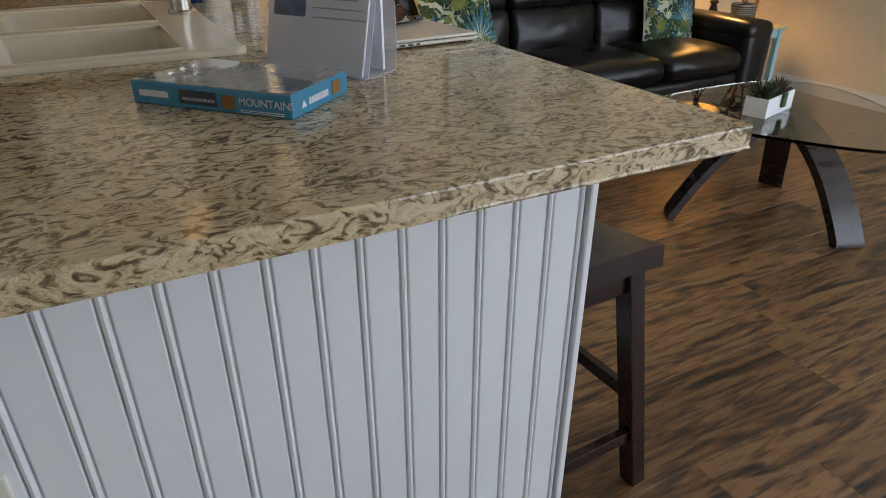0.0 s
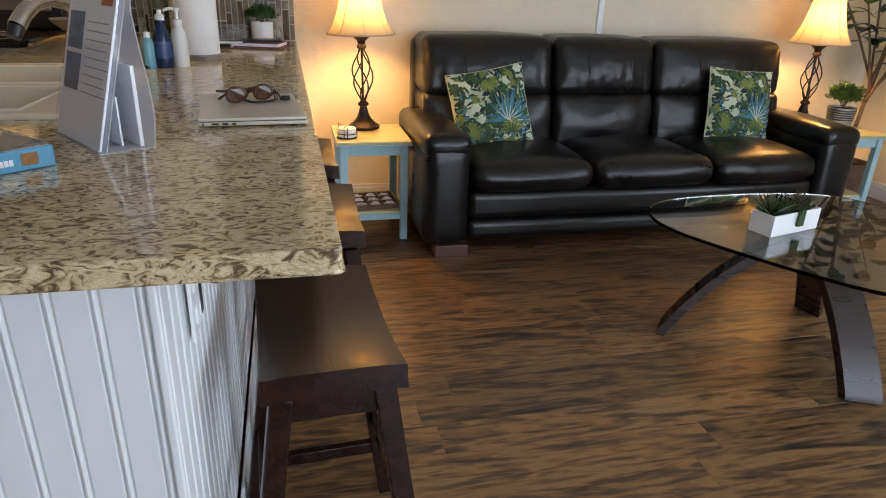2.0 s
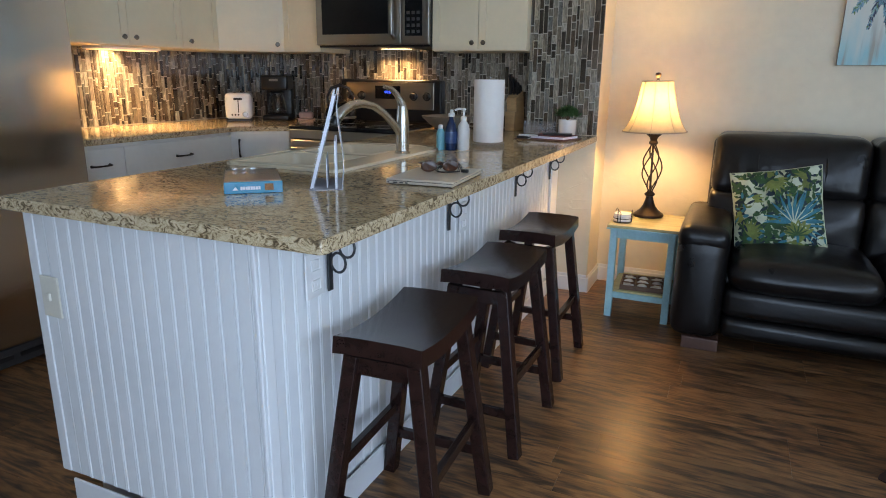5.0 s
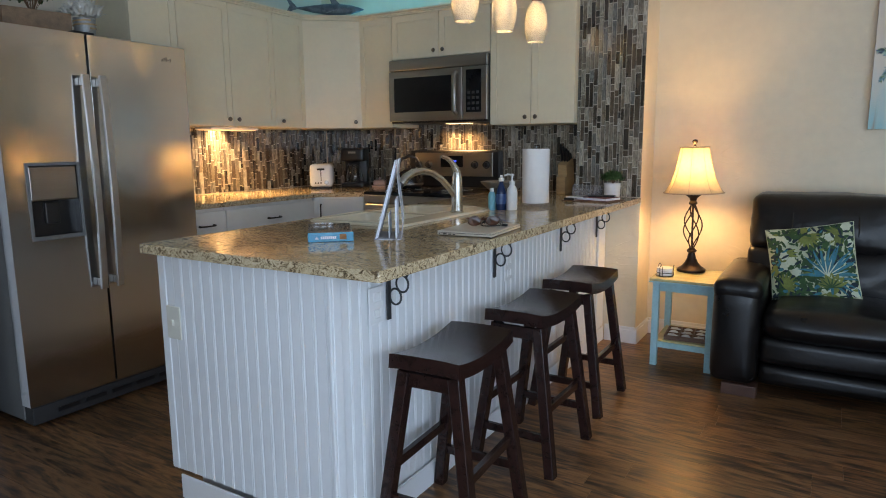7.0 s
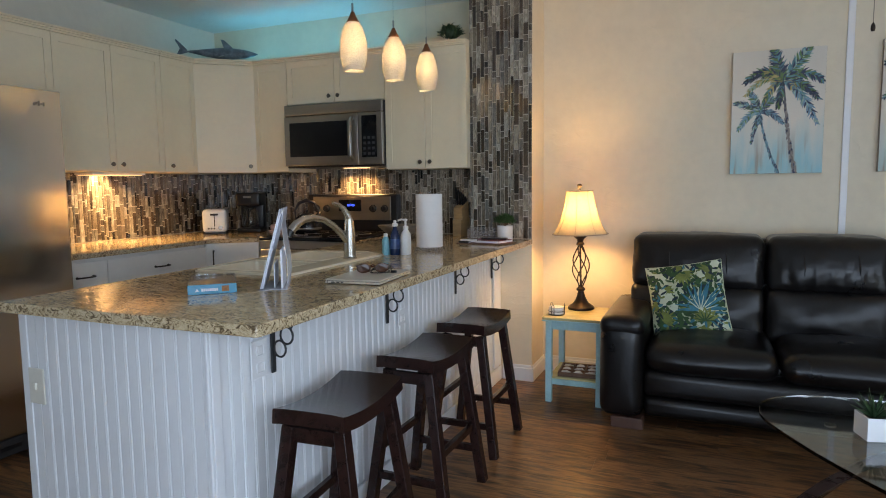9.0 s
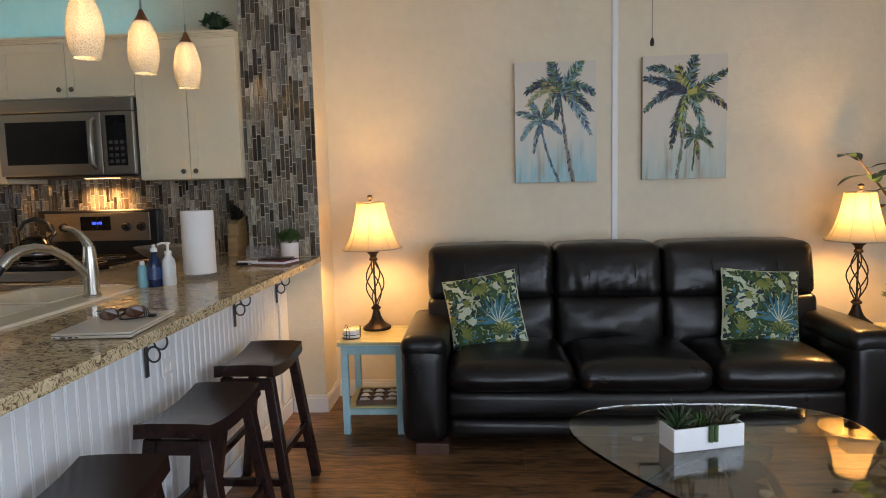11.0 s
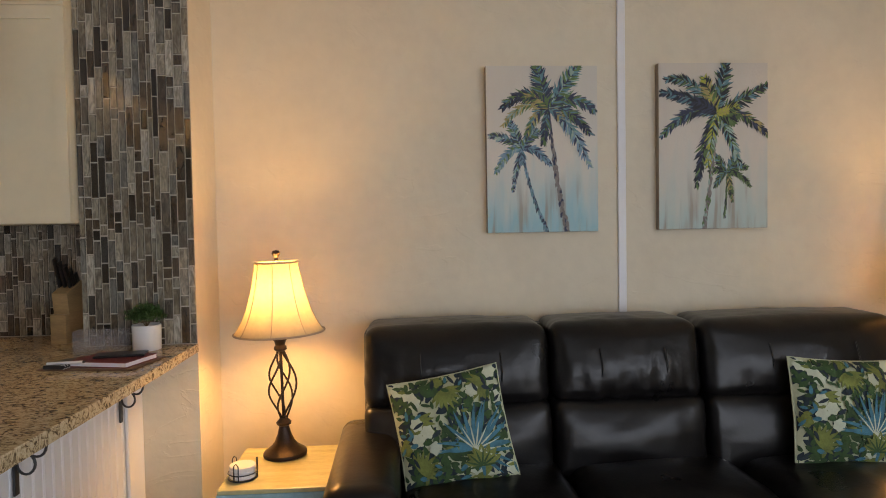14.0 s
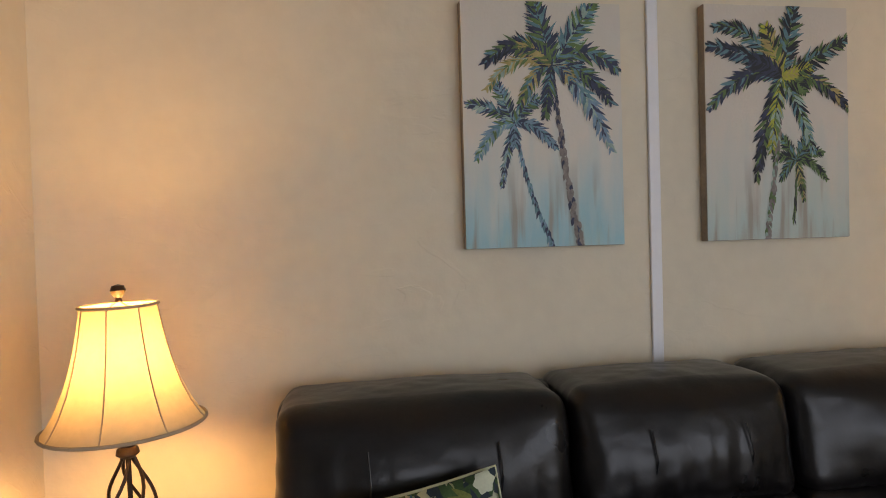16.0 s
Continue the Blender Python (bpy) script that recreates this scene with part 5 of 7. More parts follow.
# ---- things on the worktop ----
M_CBLUE = mat("carton_blue", (0.015, 0.27, 0.44), 0.22, var=0.06, coat=0.6)
M_CTOP = mat("carton_print", (0.66, 0.64, 0.58), 0.12, var=0.5, scale=7, coat=1.0, color2=(0.10, 0.12, 0.12), bump=0.25, bscale=14)
M_INK_W, M_INK_D, M_GOLD = mat("print_white", (0.75, 0.8, 0.82), 0.4), mat("print_dark", (0.03, 0.05, 0.06), 0.4), mat("print_brown", (0.30, 0.13, 0.03), 0.4, var=0.4, scale=200)


def lettering(text, size, m, material, parent):
    cu = bpy.data.curves.new("lettering", "FONT")
    cu.body, cu.size, cu.extrude = text, size, 0.0002
    tmp = bpy.data.objects.new("lettering", cu)
    scene.collection.objects.link(tmp)
    bpy.context.view_layer.update()
    me = bpy.data.meshes.new_from_object(tmp.evaluated_get(bpy.context.evaluated_depsgraph_get()))
    bpy.data.objects.remove(tmp)
    me.transform(m)
    me.materials.clear()
    me.materials.append(material)
    ob = new("lettering", me)
    ob.parent = parent
    return ob


box_m = Matrix.Translation((0.260, 0.813, CT)) @ Matrix.Rotation(math.atan2(0.103, 0.114), 4, "Z")
choc = thing("chocolate_box", "flat blue carton of chocolates in clear wrap", "box", box_m)
L, D, HH = 0.152, 0.256, 0.032
part("carton", boxed(0, L, 0, D, 0.0005, HH, 0.0015), M_CBLUE, choc)
part("top_print", boxed(0.002, L - 0.002, 0.002, D - 0.002, HH + 0.0002, HH + 0.001), M_CTOP, choc, "printed mountain picture under glossy wrap")
for x in (0.02, 0.045, 0.07):
    part("wrap_fold", soft(bmesh.new(), x, x + 0.02, D - 0.05, D - 0.042, HH + 0.001, HH + 0.012, 0.004, n=2), M_CLEAR, choc, "", True)
FR = Matrix.Rotation(radians(90), 4, "X")
bm = bmesh.new()
prism(bm, [(0.022, 0.010), (0.036, 0.010), (0.029, 0.020)], -0.0002, 0.0002)
for k in range(8):
    box(bm, 0.042 + 0.0066 * k, 0.0475 + 0.0066 * k, 0.0105, 0.0195, -0.0002, 0.0002)
bm.transform(Matrix.Translation((0, -0.0006, 0)) @ FR)
part("logo", bm, M_INK_W, choc, "plain white mark")
part("nut_picture", boxed(0.105, 0.128, -0.0012, -0.0002, 0.008, 0.026), M_GOLD, choc)
SIDE = Matrix.Translation((-0.0006, 0, 0)) @ Matrix.Rotation(radians(-90), 4, "Z") @ FR
lettering("MOUNTAINS", 0.0145, SIDE @ Matrix.Translation((-0.080, 0.013, 0)), M_INK_W, choc)
part("band", boxed(-0.0012, -0.0002, 0.115, 0.175, 0.007, 0.026), M_INK_D, choc)
lettering("MILK CHOCOLATE", 0.0062, Matrix.Translation((-0.001, 0, 0)) @ SIDE @ Matrix.Translation((-0.170, 0.012, 0)), M_INK_W, choc)
part("nut_picture", boxed(-0.0012, -0.0002, 0.087, 0.106, 0.006, 0.024), M_GOLD, choc)
bm = bmesh.new()
for k in range(8):
    box(bm, -0.0011, -0.0003, 0.194 + 0.0062 * k, 0.1995 + 0.0062 * k, 0.012, 0.0205)
for k in range(2):
    box(bm, -0.0011, -0.0003, 0.012, 0.078, 0.0035 + 0.0026 * k, 0.0045 + 0.0026 * k)
part("logo", bm, M_INK_W, choc, "plain white mark")

u = Vector((0.12, -0.185, 0)).normalized()
hold = thing("brochure_holder", "clear acrylic stand holding printed leaflets", "brochure holder", Matrix.Translation((0.302, 1.146, CT)) @ Matrix.Rotation(math.atan2(u.y, u.x), 4, "Z"))
HW, HB, lean_h = 0.213, 0.275, 0.27
SH = Matrix(((1, 0, 0, 0), (0, 1, lean_h, 0), (0, 0, 1, 0), (0, 0, 0, 1)))


def leaning(*a):
    bm = boxed(*a)
    bm.transform(SH)
    return bm


M_SHEET = mat("leaflet_paper", (0.80, 0.81, 0.86), 0.5, var=0.04, scale=10)
part("front_panel", leaning(0, HW, 0, 0.002, 0.001, HB * 0.62), M_FRONT, hold)
part("rear_panel", leaning(0, HW, 0.0125, 0.0145, 0.001, HB), M_STAND, hold)
part("floor_strip", boxed(0, HW, 0.0025, 0.095, 0.0003, 0.0022), M_STAND, hold)
bm = bmesh.new()
curve = [(0.094, 0.0025), (0.100, 0.05), (0.098, 0.10), (0.090, 0.16), (0.084, 0.22), (0.0915, HB)]
front = [bm.verts.new((0.0, y, z)) for y, z in curve] + [bm.verts.new((0.0, y - 0.002, z)) for y, z in curve[::-1]]
r = bmesh.ops.extrude_face_region(bm, geom=[bm.faces.new(front)])
bmesh.ops.translate(bm, verts=[v for v in r["geom"] if isinstance(v, bmesh.types.BMVert)], vec=(HW, 0, 0))
part("prop", bm, M_STAND, hold)
part("leaflet", boxed(0.012, HW - 0.012, 0.074, 0.080, 0.003, 0.135), M_SHEET, hold)
part("leaflet", boxed(0.016, HW - 0.03, 0.050, 0.053, 0.003, 0.085), M_SHEET, hold)
lf = part("leaflet", leaning(0.006, HW - 0.006, 0.0035, 0.0075, 0.004, HB - 0.004), M_SHEET, hold, "stack of white printed leaflets")
part("leaflet", leaning(0.012, HW - 0.020, 0.0078, 0.0122, 0.004, HB - 0.02), M_SHEET, hold)
M_PHOTO = mat("photo_print", (0.06, 0.20, 0.46), 0.3, scale=55, color2=(0.015, 0.03, 0.012))
for z0, z1 in ((0.085, 0.145), (0.152, 0.212)):
    part("photo", leaning(0.018, 0.085, 0.0028, 0.0033, z0, z1), M_PHOTO, lf)
bm = bmesh.new()
for k in range(9):
    q = leaning(0.100, 0.205 - 0.008 * (k * 7 % 3), 0.0030, 0.0034, 0.085 + 0.014 * k, 0.0868 + 0.014 * k)
    me = bpy.data.meshes.new("tmp")
    q.to_mesh(me), q.free(), bm.from_mesh(me)
part("text_lines", bm, mat("print_grey", (0.34, 0.35, 0.40), 0.6), lf, "grey lines of small print")
part("heading", leaning(0.150, 0.195, 0.0028, 0.0034, 0.225, 0.262), mat("print_orange", (0.45, 0.12, 0.05), 0.5), lf)

for q in hold.children:
    if q.data.materials[0] in (M_STAND, M_FRONT):
        q.visible_shadow = False

lap = thing("laptop", "closed silver laptop lying on the worktop", "laptop", pose(0.640, 1.330, CT, 0, 0, 5))
part("base", boxed(-0.105, 0.105, -0.152, 0.152, 0.003, 0.011, 0.003), M_LAPTOP, lap)
part("screen_lid", boxed(-0.104, 0.104, -0.151, 0.151, 0.0122, 0.0185, 0.002), M_LAPTOP, lap)
# solid black sheet in the slit under the lid, in place of its shade
part("gap", boxed(-0.102, 0.102, -0.149, 0.149, 0.0108, 0.0124), M_BLACK, lap)
for k, (a, w) in enumerate(((-0.098, 0.004), (-0.080, 0.013), (-0.060, 0.011), (-0.042, 0.008))):
    part("port", boxed(a, a + w, -0.1526, -0.1516, 0.0055, 0.0092), M_BLACK, lap)
for sx in (-0.09, 0.09):
    part("rubber_foot", boxed(sx - 0.01, sx + 0.01, -0.14, 0.14, 0.0, 0.0032), M_BLACK, lap)
M_TORT = mat("tortoiseshell", (0.07, 0.025, 0.012), 0.15, var=0.6, scale=60)
sg = thing("sunglasses", "brown tortoiseshell sunglasses, folded", "sunglasses", pose(0.640, 1.355, CT + 0.0187, 0, 0, 35))
for sx in (-1, 1):
    bm = bmesh.new()
    ring = [(sx * 0.034 + 0.024 * math.cos(a * math.pi / 10), 0.004 * math.sin(a * math.pi / 10) ** 2, 0.0185 + 0.016 * math.sin(a * math.pi / 10)) for a in range(21)]
    tube(bm, ring, 0.0025, 6)
    fr = part("rim", bm, M_TORT, sg, "", True)
    bm = bmesh.new()
    bm.faces.new([bm.verts.new(p) for p in ring[:-1]])
    r = bmesh.ops.extrude_face_region(bm, geom=bm.faces[:])
    bmesh.ops.translate(bm, verts=[v for v in r["geom"] if isinstance(v, bmesh.types.BMVert)], vec=(0, 0.0015, 0))
    part("lens", bm, M_TORT, fr)
    part("temple", tube(bmesh.new(), [(sx * 0.060, 0.002, 0.028), (sx * 0.062, 0.03, 0.026), (sx * 0.03, 0.034 + 0.006 * sx, 0.024), (-sx * 0.03, 0.036 + 0.006 * sx, 0.018), (-sx * 0.055, 0.034 + 0.006 * sx, 0.006)], 0.0028, 6), M_TORT, sg, "", True)
part("bridge", tube(bmesh.new(), [(-0.008, 0.001, 0.028), (0, 0.0, 0.032), (0.008, 0.001, 0.028)], 0.0025, 6), M_TORT, sg, "", True)
cord = thing("charging_cable", "thin black cable coiled on the laptop", "cable", pose(0.66, 1.375, CT + 0.0187))
part("wire", tube(bmesh.new(), [((0.045 - 0.0004 * k) * math.cos(k * 0.42), (0.040 - 0.0003 * k) * math.sin(k * 0.42), 0.0022 + 0.022 * max(0, math.sin(k * 0.42)) + 0.0006 * (k % 5)) for k in range(38)], 0.0018, 5), M_BLACK, cord, "", True)
part("plug", boxed(0.045, 0.066, 0.0, 0.012, 0.0005, 0.010, 0.002), M_BLACK, cord)

pt = thing("paper_towel", "white paper towel roll on a clear stand", "paper towel", pose(0.424, 2.362, CT))
part("stand_base", lathed([(0, 0.0005), (0.074, 0.0005), (0.076, 0.004), (0.076, 0.016), (0.072, 0.019), (0, 0.019)], 32), M_CLEAR, pt, "", True)
part("rod", lathed([(0, 0.0195), (0.006, 0.0195), (0.006, 0.302), (0.012, 0.305), (0.012, 0.312), (0, 0.314)], 12), M_CLEAR, pt, "", True)
part("roll", lathed([(0.021, 0.02), (0.069, 0.02), (0.070, 0.022), (0.070, 0.297), (0.069, 0.299), (0.021, 0.299), (0.021, 0.02)], 40), M_PAPER, pt, "", True)


def bottle(name, label, at, prof, material, cap_prof, cap, wrap=None):
    ob = thing(name, label, "bottle", pose(*at), "bottles by the sink")
    part("body", lathed(prof, 22, squash=0.75), material, ob, "", True)
    part("cap", lathed(cap_prof, 16), cap, ob, "", True)
    if wrap:
        part("wrapper", lathed([(r + 0.0006, z) for r, z in wrap[0]], 22, squash=0.76), wrap[1], ob, "", True)
    return ob


M_SOAP = mat("blue_soap", (0.008, 0.022, 0.07), 0.1, var=0.2)
M_LOTION = mat("white_plastic", (0.72, 0.72, 0.70), 0.3, var=0.03)
M_LABEL_G = mat("label_blue", (0.16, 0.38, 0.48), 0.35, var=0.3, scale=40, color2=(0.16, 0.48, 0.50))
M_WRAP = mat("label_navy", (0.02, 0.06, 0.17), 0.3, var=0.3, scale=40)
bottle("dish_soap", "dark blue dish soap bottle with a clear cap", (0.345, 2.115, CT), [(0, 0), (0.031, 0), (0.033, 0.008), (0.034, 0.05), (0.031, 0.09), (0.024, 0.115), (0.014, 0.13), (0.012, 0.142), (0, 0.142)], M_SOAP, [(0, 0.142), (0.014, 0.142), (0.014, 0.156), (0.008, 0.16), (0.007, 0.172), (0, 0.173)], M_LOTION, ([(0.0335, 0.03), (0.034, 0.05), (0.0322, 0.08)], M_WRAP))
lo = bottle("lotion_pump", "white lotion bottle with a pump top", (0.392, 2.14, CT), [(0, 0), (0.032, 0), (0.034, 0.006), (0.034, 0.085), (0.030, 0.105), (0.018, 0.12), (0.013, 0.126), (0, 0.126)], M_LOTION, [(0, 0.126), (0.014, 0.126), (0.014, 0.142), (0.005, 0.145), (0.005, 0.168), (0.010, 0.170), (0.010, 0.178), (0, 0.18)], M_LOTION)
part("nozzle", tube(bmesh.new(), [(0.0, 0, 0.174), (-0.02, -0.008, 0.176), (-0.036, -0.014, 0.170)], 0.0045, 8), M_LOTION, lo, "", True)
bottle("small_bottle", "small bottle with a pale blue label", (0.306, 2.088, CT), [(0, 0), (0.022, 0), (0.023, 0.006), (0.023, 0.07), (0.018, 0.085), (0.010, 0.092), (0, 0.092)], M_LABEL_G, [(0, 0.092), (0.011, 0.092), (0.010, 0.108), (0, 0.109)], M_LOTION)

M_SLATE = mat("stone_bowl", (0.20, 0.18, 0.155), 0.6, var=0.3, scale=14, bump=0.2)
fb = thing("fruit_bowl", "grey woven-look bowl on the worktop", "bowl", pose(-0.10, 3.06, CT))
part("bowl", lathed([(0, 0.004), (0.05, 0.0), (0.06, 0.01), (0.10, 0.035), (0.145, 0.075), (0.15, 0.085), (0.144, 0.085), (0.095, 0.045), (0.05, 0.022), (0, 0.02)], 32), M_SLATE, fb, "", True)
kb = thing("knife_block", "light wooden knife block with black-handled knives", "knife block", pose(0.250, 3.31, CT, 0, 0, -12) @ Matrix.Diagonal((0.72, 0.8, 1.12, 1)))
bm = bmesh.new()
prism(bm, [(-0.06, 0.0), (0.06, 0.0), (0.085, 0.17), (-0.02, 0.21)], -0.045, 0.045, 0.003)
bm.transform(Matrix.Rotation(radians(-90), 4, "Z") @ Matrix.Rotation(radians(90), 4, "X"))
part("block", bm, M_WOODLT, kb)
for i in range(3):
    for j in range(3):
        x, yy, z = -0.03 + 0.03 * i, 0.02 - 0.033 * j, 0.205 - 0.012 * j
        part("knife_handle", beam(bmesh.new(), (x, -yy - 0.02, z - 0.015), (x, -yy - 0.055, z + 0.085 - 0.015 * i), 0.014, 0.022, bev=0.004), M_BLACK, kb)
part("block_front", boxed(-0.045, 0.045, -0.10, -0.062, 0.0, 0.10, 0.003), M_WOODLT, kb)

nb = thing("clipboard_mat", "thin dark writing mat", "mat", pose(0.578, 2.80, CT, 0, 0, -8))
part("mat_sheet", boxed(-0.15, 0.15, -0.07, 0.13, 0.0003, 0.006, 0.002), M_TRAY, nb)
M_RED = mat("red_cover", (0.16, 0.02, 0.025), 0.45, var=0.15)
bk = thing("notebook", "red-covered notebook with white pages", "notebook", pose(0.61, 2.80, CT + 0.0062, 0, 0, -14))
part("cover", boxed(-0.10, 0.10, -0.055, 0.10, 0.0, 0.0025), M_RED, bk)
part("page_block", boxed(-0.096, 0.097, -0.053, 0.098, 0.0026, 0.015), M_SHEET, bk)
part("cover", boxed(-0.10, 0.10, -0.055, 0.10, 0.0151, 0.0176, 0.001), M_RED, bk)
sp = thing("spiral_notebook", "small black spiral notebook", "notebook", pose(0.495, 2.775, CT + 0.0062, 0, 0, -8))
part("cover", boxed(-0.05, 0.012, -0.04, 0.07, 0.0, 0.012, 0.001), M_BLACK, sp)
for k in range(9):
    y = -0.036 + 0.012 * k
    part("coil", tube(bmesh.new(), [(0.012 + 0.007 * math.cos(a * math.pi / 5), y, 0.007 + 0.007 * math.sin(a * math.pi / 5)) for a in range(10)], 0.0014, 4), M_LOTION, sp)
ph = thing("phone", "black phone lying on the notebook", "phone", pose(0.63, 2.84, CT + 0.0062 + 0.0178, 0, 0, 10))
part("case", boxed(-0.075, 0.075, -0.036, 0.036, 0.0, 0.008, 0.003), M_BLACK, ph)
pen_ob = thing("pen", "white pen lying on the notebook", "pen", pose(0.50, 2.752, CT + 0.0185, 0, 0, 8))
part("barrel", tube(bmesh.new(), [(-0.05, 0, 0.0045), (0.05, 0, 0.0045)], 0.0045, 8), M_LOTION, pen_ob, "", True)
part("tip", tube(bmesh.new(), [(0.05, 0, 0.0045), (0.066, 0, 0.0045)], [0.004, 0.001], 8), M_BLACK, pen_ob, "", True)
ac = thing("acrylic_tray", "clear acrylic letter tray", "tray", pose(0.47, 3.09, CT))
for q in ((-0.085, 0.085, 0.0, 0.002, 0, 0.075), (-0.085, 0.085, -0.06, -0.058, 0, 0.055), (-0.085, -0.083, -0.058, 0.0, 0, 0.075), (0.083, 0.085, -0.058, 0.0, 0, 0.075), (-0.002, 0.0, -0.058, 0.0, 0, 0.06)):
    part("panel", boxed(*q), M_CLEAR, ac)


def bush(ob, at, r, h, count, leaf, material, seed, lo=-0.2, slot_name="leaf"):
    """A clump of many small leaves on thin stems, with an uneven outline."""
    rng = random.Random(seed)
    bm = bmesh.new()
    for _ in range(count):
        a, e = rng.uniform(0, 2 * math.pi), rng.uniform(lo, 1.0)
        k = rng.uniform(0.45, 1.0) * (0.8 + 0.3 * noise.noise(Vector((math.cos(a) * 2 + seed, math.sin(a) * 2, e * 2))))
        c = math.sqrt(max(0, 1 - e * e))
        p = Vector((at[0] + r * k * c * math.cos(a), at[1] + r * k * c * math.sin(a), at[2] + h * 0.35 + h * 0.65 * k * e))
        d = (p - Vector((at[0], at[1], at[2]))).normalized() + Vector((rng.uniform(-0.6, 0.6), rng.uniform(-0.6, 0.6), rng.uniform(-0.2, 0.6)))
        blade(bm, p, p + d.normalized() * leaf * rng.uniform(0.7, 1.3), leaf * 0.55, leaf * 0.15, n=3, fold=0.3)
    return part("foliage", bm, material, ob)


def stems(ob, at, r, h, count, seed):
    rng = random.Random(seed)
    bm = bmesh.new()
    for _ in range(count):
        a, k = rng.uniform(0, 6.28), rng.uniform(0.2, 0.8)
        tube(bm, [at, (at[0] + r * k * 0.4 * math.cos(a), at[1] + r * k * 0.4 * math.sin(a), at[2] + h * 0.4), (at[0] + r * k * math.cos(a), at[1] + r * k * math.sin(a), at[2] + h * 0.8)], 0.0012, 4)
    return part("stems", bm, M_BARK, ob)


gp_ = thing("potted_herb", "small bushy green plant in a white cylinder pot", "plant", pose(0.622, 3.07, CT))
part("pot", lathed([(0, 0), (0.046, 0), (0.048, 0.003), (0.049, 0.088), (0.047, 0.09), (0.045, 0.088), (0.044, 0.075), (0, 0.075)], 28), M_CERAMIC, gp_, "", True)
part("soil", lathed([(0, 0.078), (0.0438, 0.077), (0.0438, 0.0755)], 20), M_SOIL, gp_)
stems(gp_, (0, 0, 0.078), 0.05, 0.06, 14, 3)
bush(gp_, (0, 0, 0.085), 0.081, 0.075, 832, 0.016, M_LEAF, 8)

# ---- small appliances ----
M_CREAM = mat("toaster_white", (0.78, 0.82, 0.86), 0.25, 0.0, var=0.05)
to = thing("toaster", "white two-slice toaster with black lever and dial", "toaster", pose(-1.665, 3.06, CT, 0, 0, 38))
part("body", soft(bmesh.new(), -0.085, 0.085, -0.13, 0.13, 0.012, 0.188, 0.028, (0.006, 0.006, 0), 6), M_CREAM, to, "", True)
part("base", boxed(-0.08, 0.08, -0.125, 0.125, 0.0, 0.0125, 0.004), M_BLACK, to)
for x in (-0.032, 0.014):
    part("slot", soft(bmesh.new(), x, x + 0.018, -0.09, 0.09, 0.18, 0.1905, 0.004, n=2), M_BLACK, to)
part("lever_slot", boxed(-0.003, 0.003, -0.138, -0.1335, 0.06, 0.155), M_BLACK, to)
part("lever", soft(bmesh.new(), -0.028, 0.028, -0.158, -0.1385, 0.142, 0.156, 0.005, n=3), M_BLACK, to, "", True)
bm = lathed([(0, 0.010), (0.017, 0.009), (0.018, 0.0), (0, 0)], 16)
bm.transform(Matrix.Translation((0.04, -0.135, 0.048)) @ Matrix.Rotation(radians(90), 4, "X"))
part("dial", bm, M_STEEL, to, "", True)
for k in range(3):
    bm = lathed([(0, 0.004), (0.006, 0.003), (0.006, 0), (0, 0)], 10)
    bm.transform(Matrix.Translation((-0.042 + 0.02 * k, -0.135, 0.045)) @ Matrix.Rotation(radians(90), 4, "X"))
    part("button", bm, M_BLACK, to)
cm = thing("coffee_maker", "black drip coffee maker with a glass carafe", "coffee maker", pose(-1.50, 3.27, CT, 0, 0, 26))
part("base", soft(bmesh.new(), -0.09, 0.09, -0.12, 0.12, 0.0, 0.035, 0.012, n=4), M_BLACK, cm, "", True)
part("tower", soft(bmesh.new(), -0.09, 0.09, 0.03, 0.12, 0.03, 0.30, 0.014, n=4), M_BLACK, cm, "", True)
part("brew_head", soft(bmesh.new(), -0.092, 0.092, -0.115, 0.12, 0.205, 0.305, 0.016, n=4), M_BLACK, cm, "", True)
ca = part("carafe", lathed([(0, 0.038), (0.062, 0.038), (0.068, 0.06), (0.066, 0.10), (0.052, 0.15), (0.045, 0.168), (0.047, 0.178), (0.043, 0.178), (0.041, 0.168), (0.048, 0.148), (0.062, 0.10), (0.064, 0.06), (0.058, 0.042), (0, 0.042)], 28, at=(0, -0.045, 0)), M_GLASS, cm, "clear glass carafe", True)
part("carafe_lid", lathed([(0, 0.196), (0.03, 0.194), (0.046, 0.184), (0.046, 0.178), (0, 0.178)], 20, at=(0, -0.045, 0.001)), M_BLACK, ca, "", True)
part("carafe_handle", tube(bmesh.new(), [(0.0, -0.092, 0.175), (0.0, -0.125, 0.165), (0.0, -0.13, 0.10), (0.0, -0.108, 0.07)], 0.008, 8), M_BLACK, ca, "", True)
part("badge", boxed(-0.03, 0.03, -0.1162, -0.1154, 0.265, 0.28), M_STEEL, cm)
bd = thing("butter_dish", "small pink and white ceramic dish with a lid", "dish", pose(-1.33, 3.36, CT, 0, 0, 20))
M_PINK = mat("pink_ceramic", (0.62, 0.45, 0.42), 0.3, var=0.08)
part("plate", soft(bmesh.new(), -0.055, 0.055, -0.035, 0.035, 0.0, 0.012, 0.005, n=3), M_PINK, bd, "", True)
part("lid", soft(bmesh.new(), -0.048, 0.048, -0.030, 0.030, 0.0122, 0.056, 0.014, n=4), M_PINK, bd, "", True)
part("lid_knob", lathed([(0, 0.076), (0.009, 0.073), (0.01, 0.066), (0.005, 0.058), (0.005, 0.054)], 12), M_PINK, bd, "", True)
ke = thing("kettle", "black kettle with a polished arched handle", "kettle", pose(-0.93, 3.19, 0.9264, 0, 0, 40))
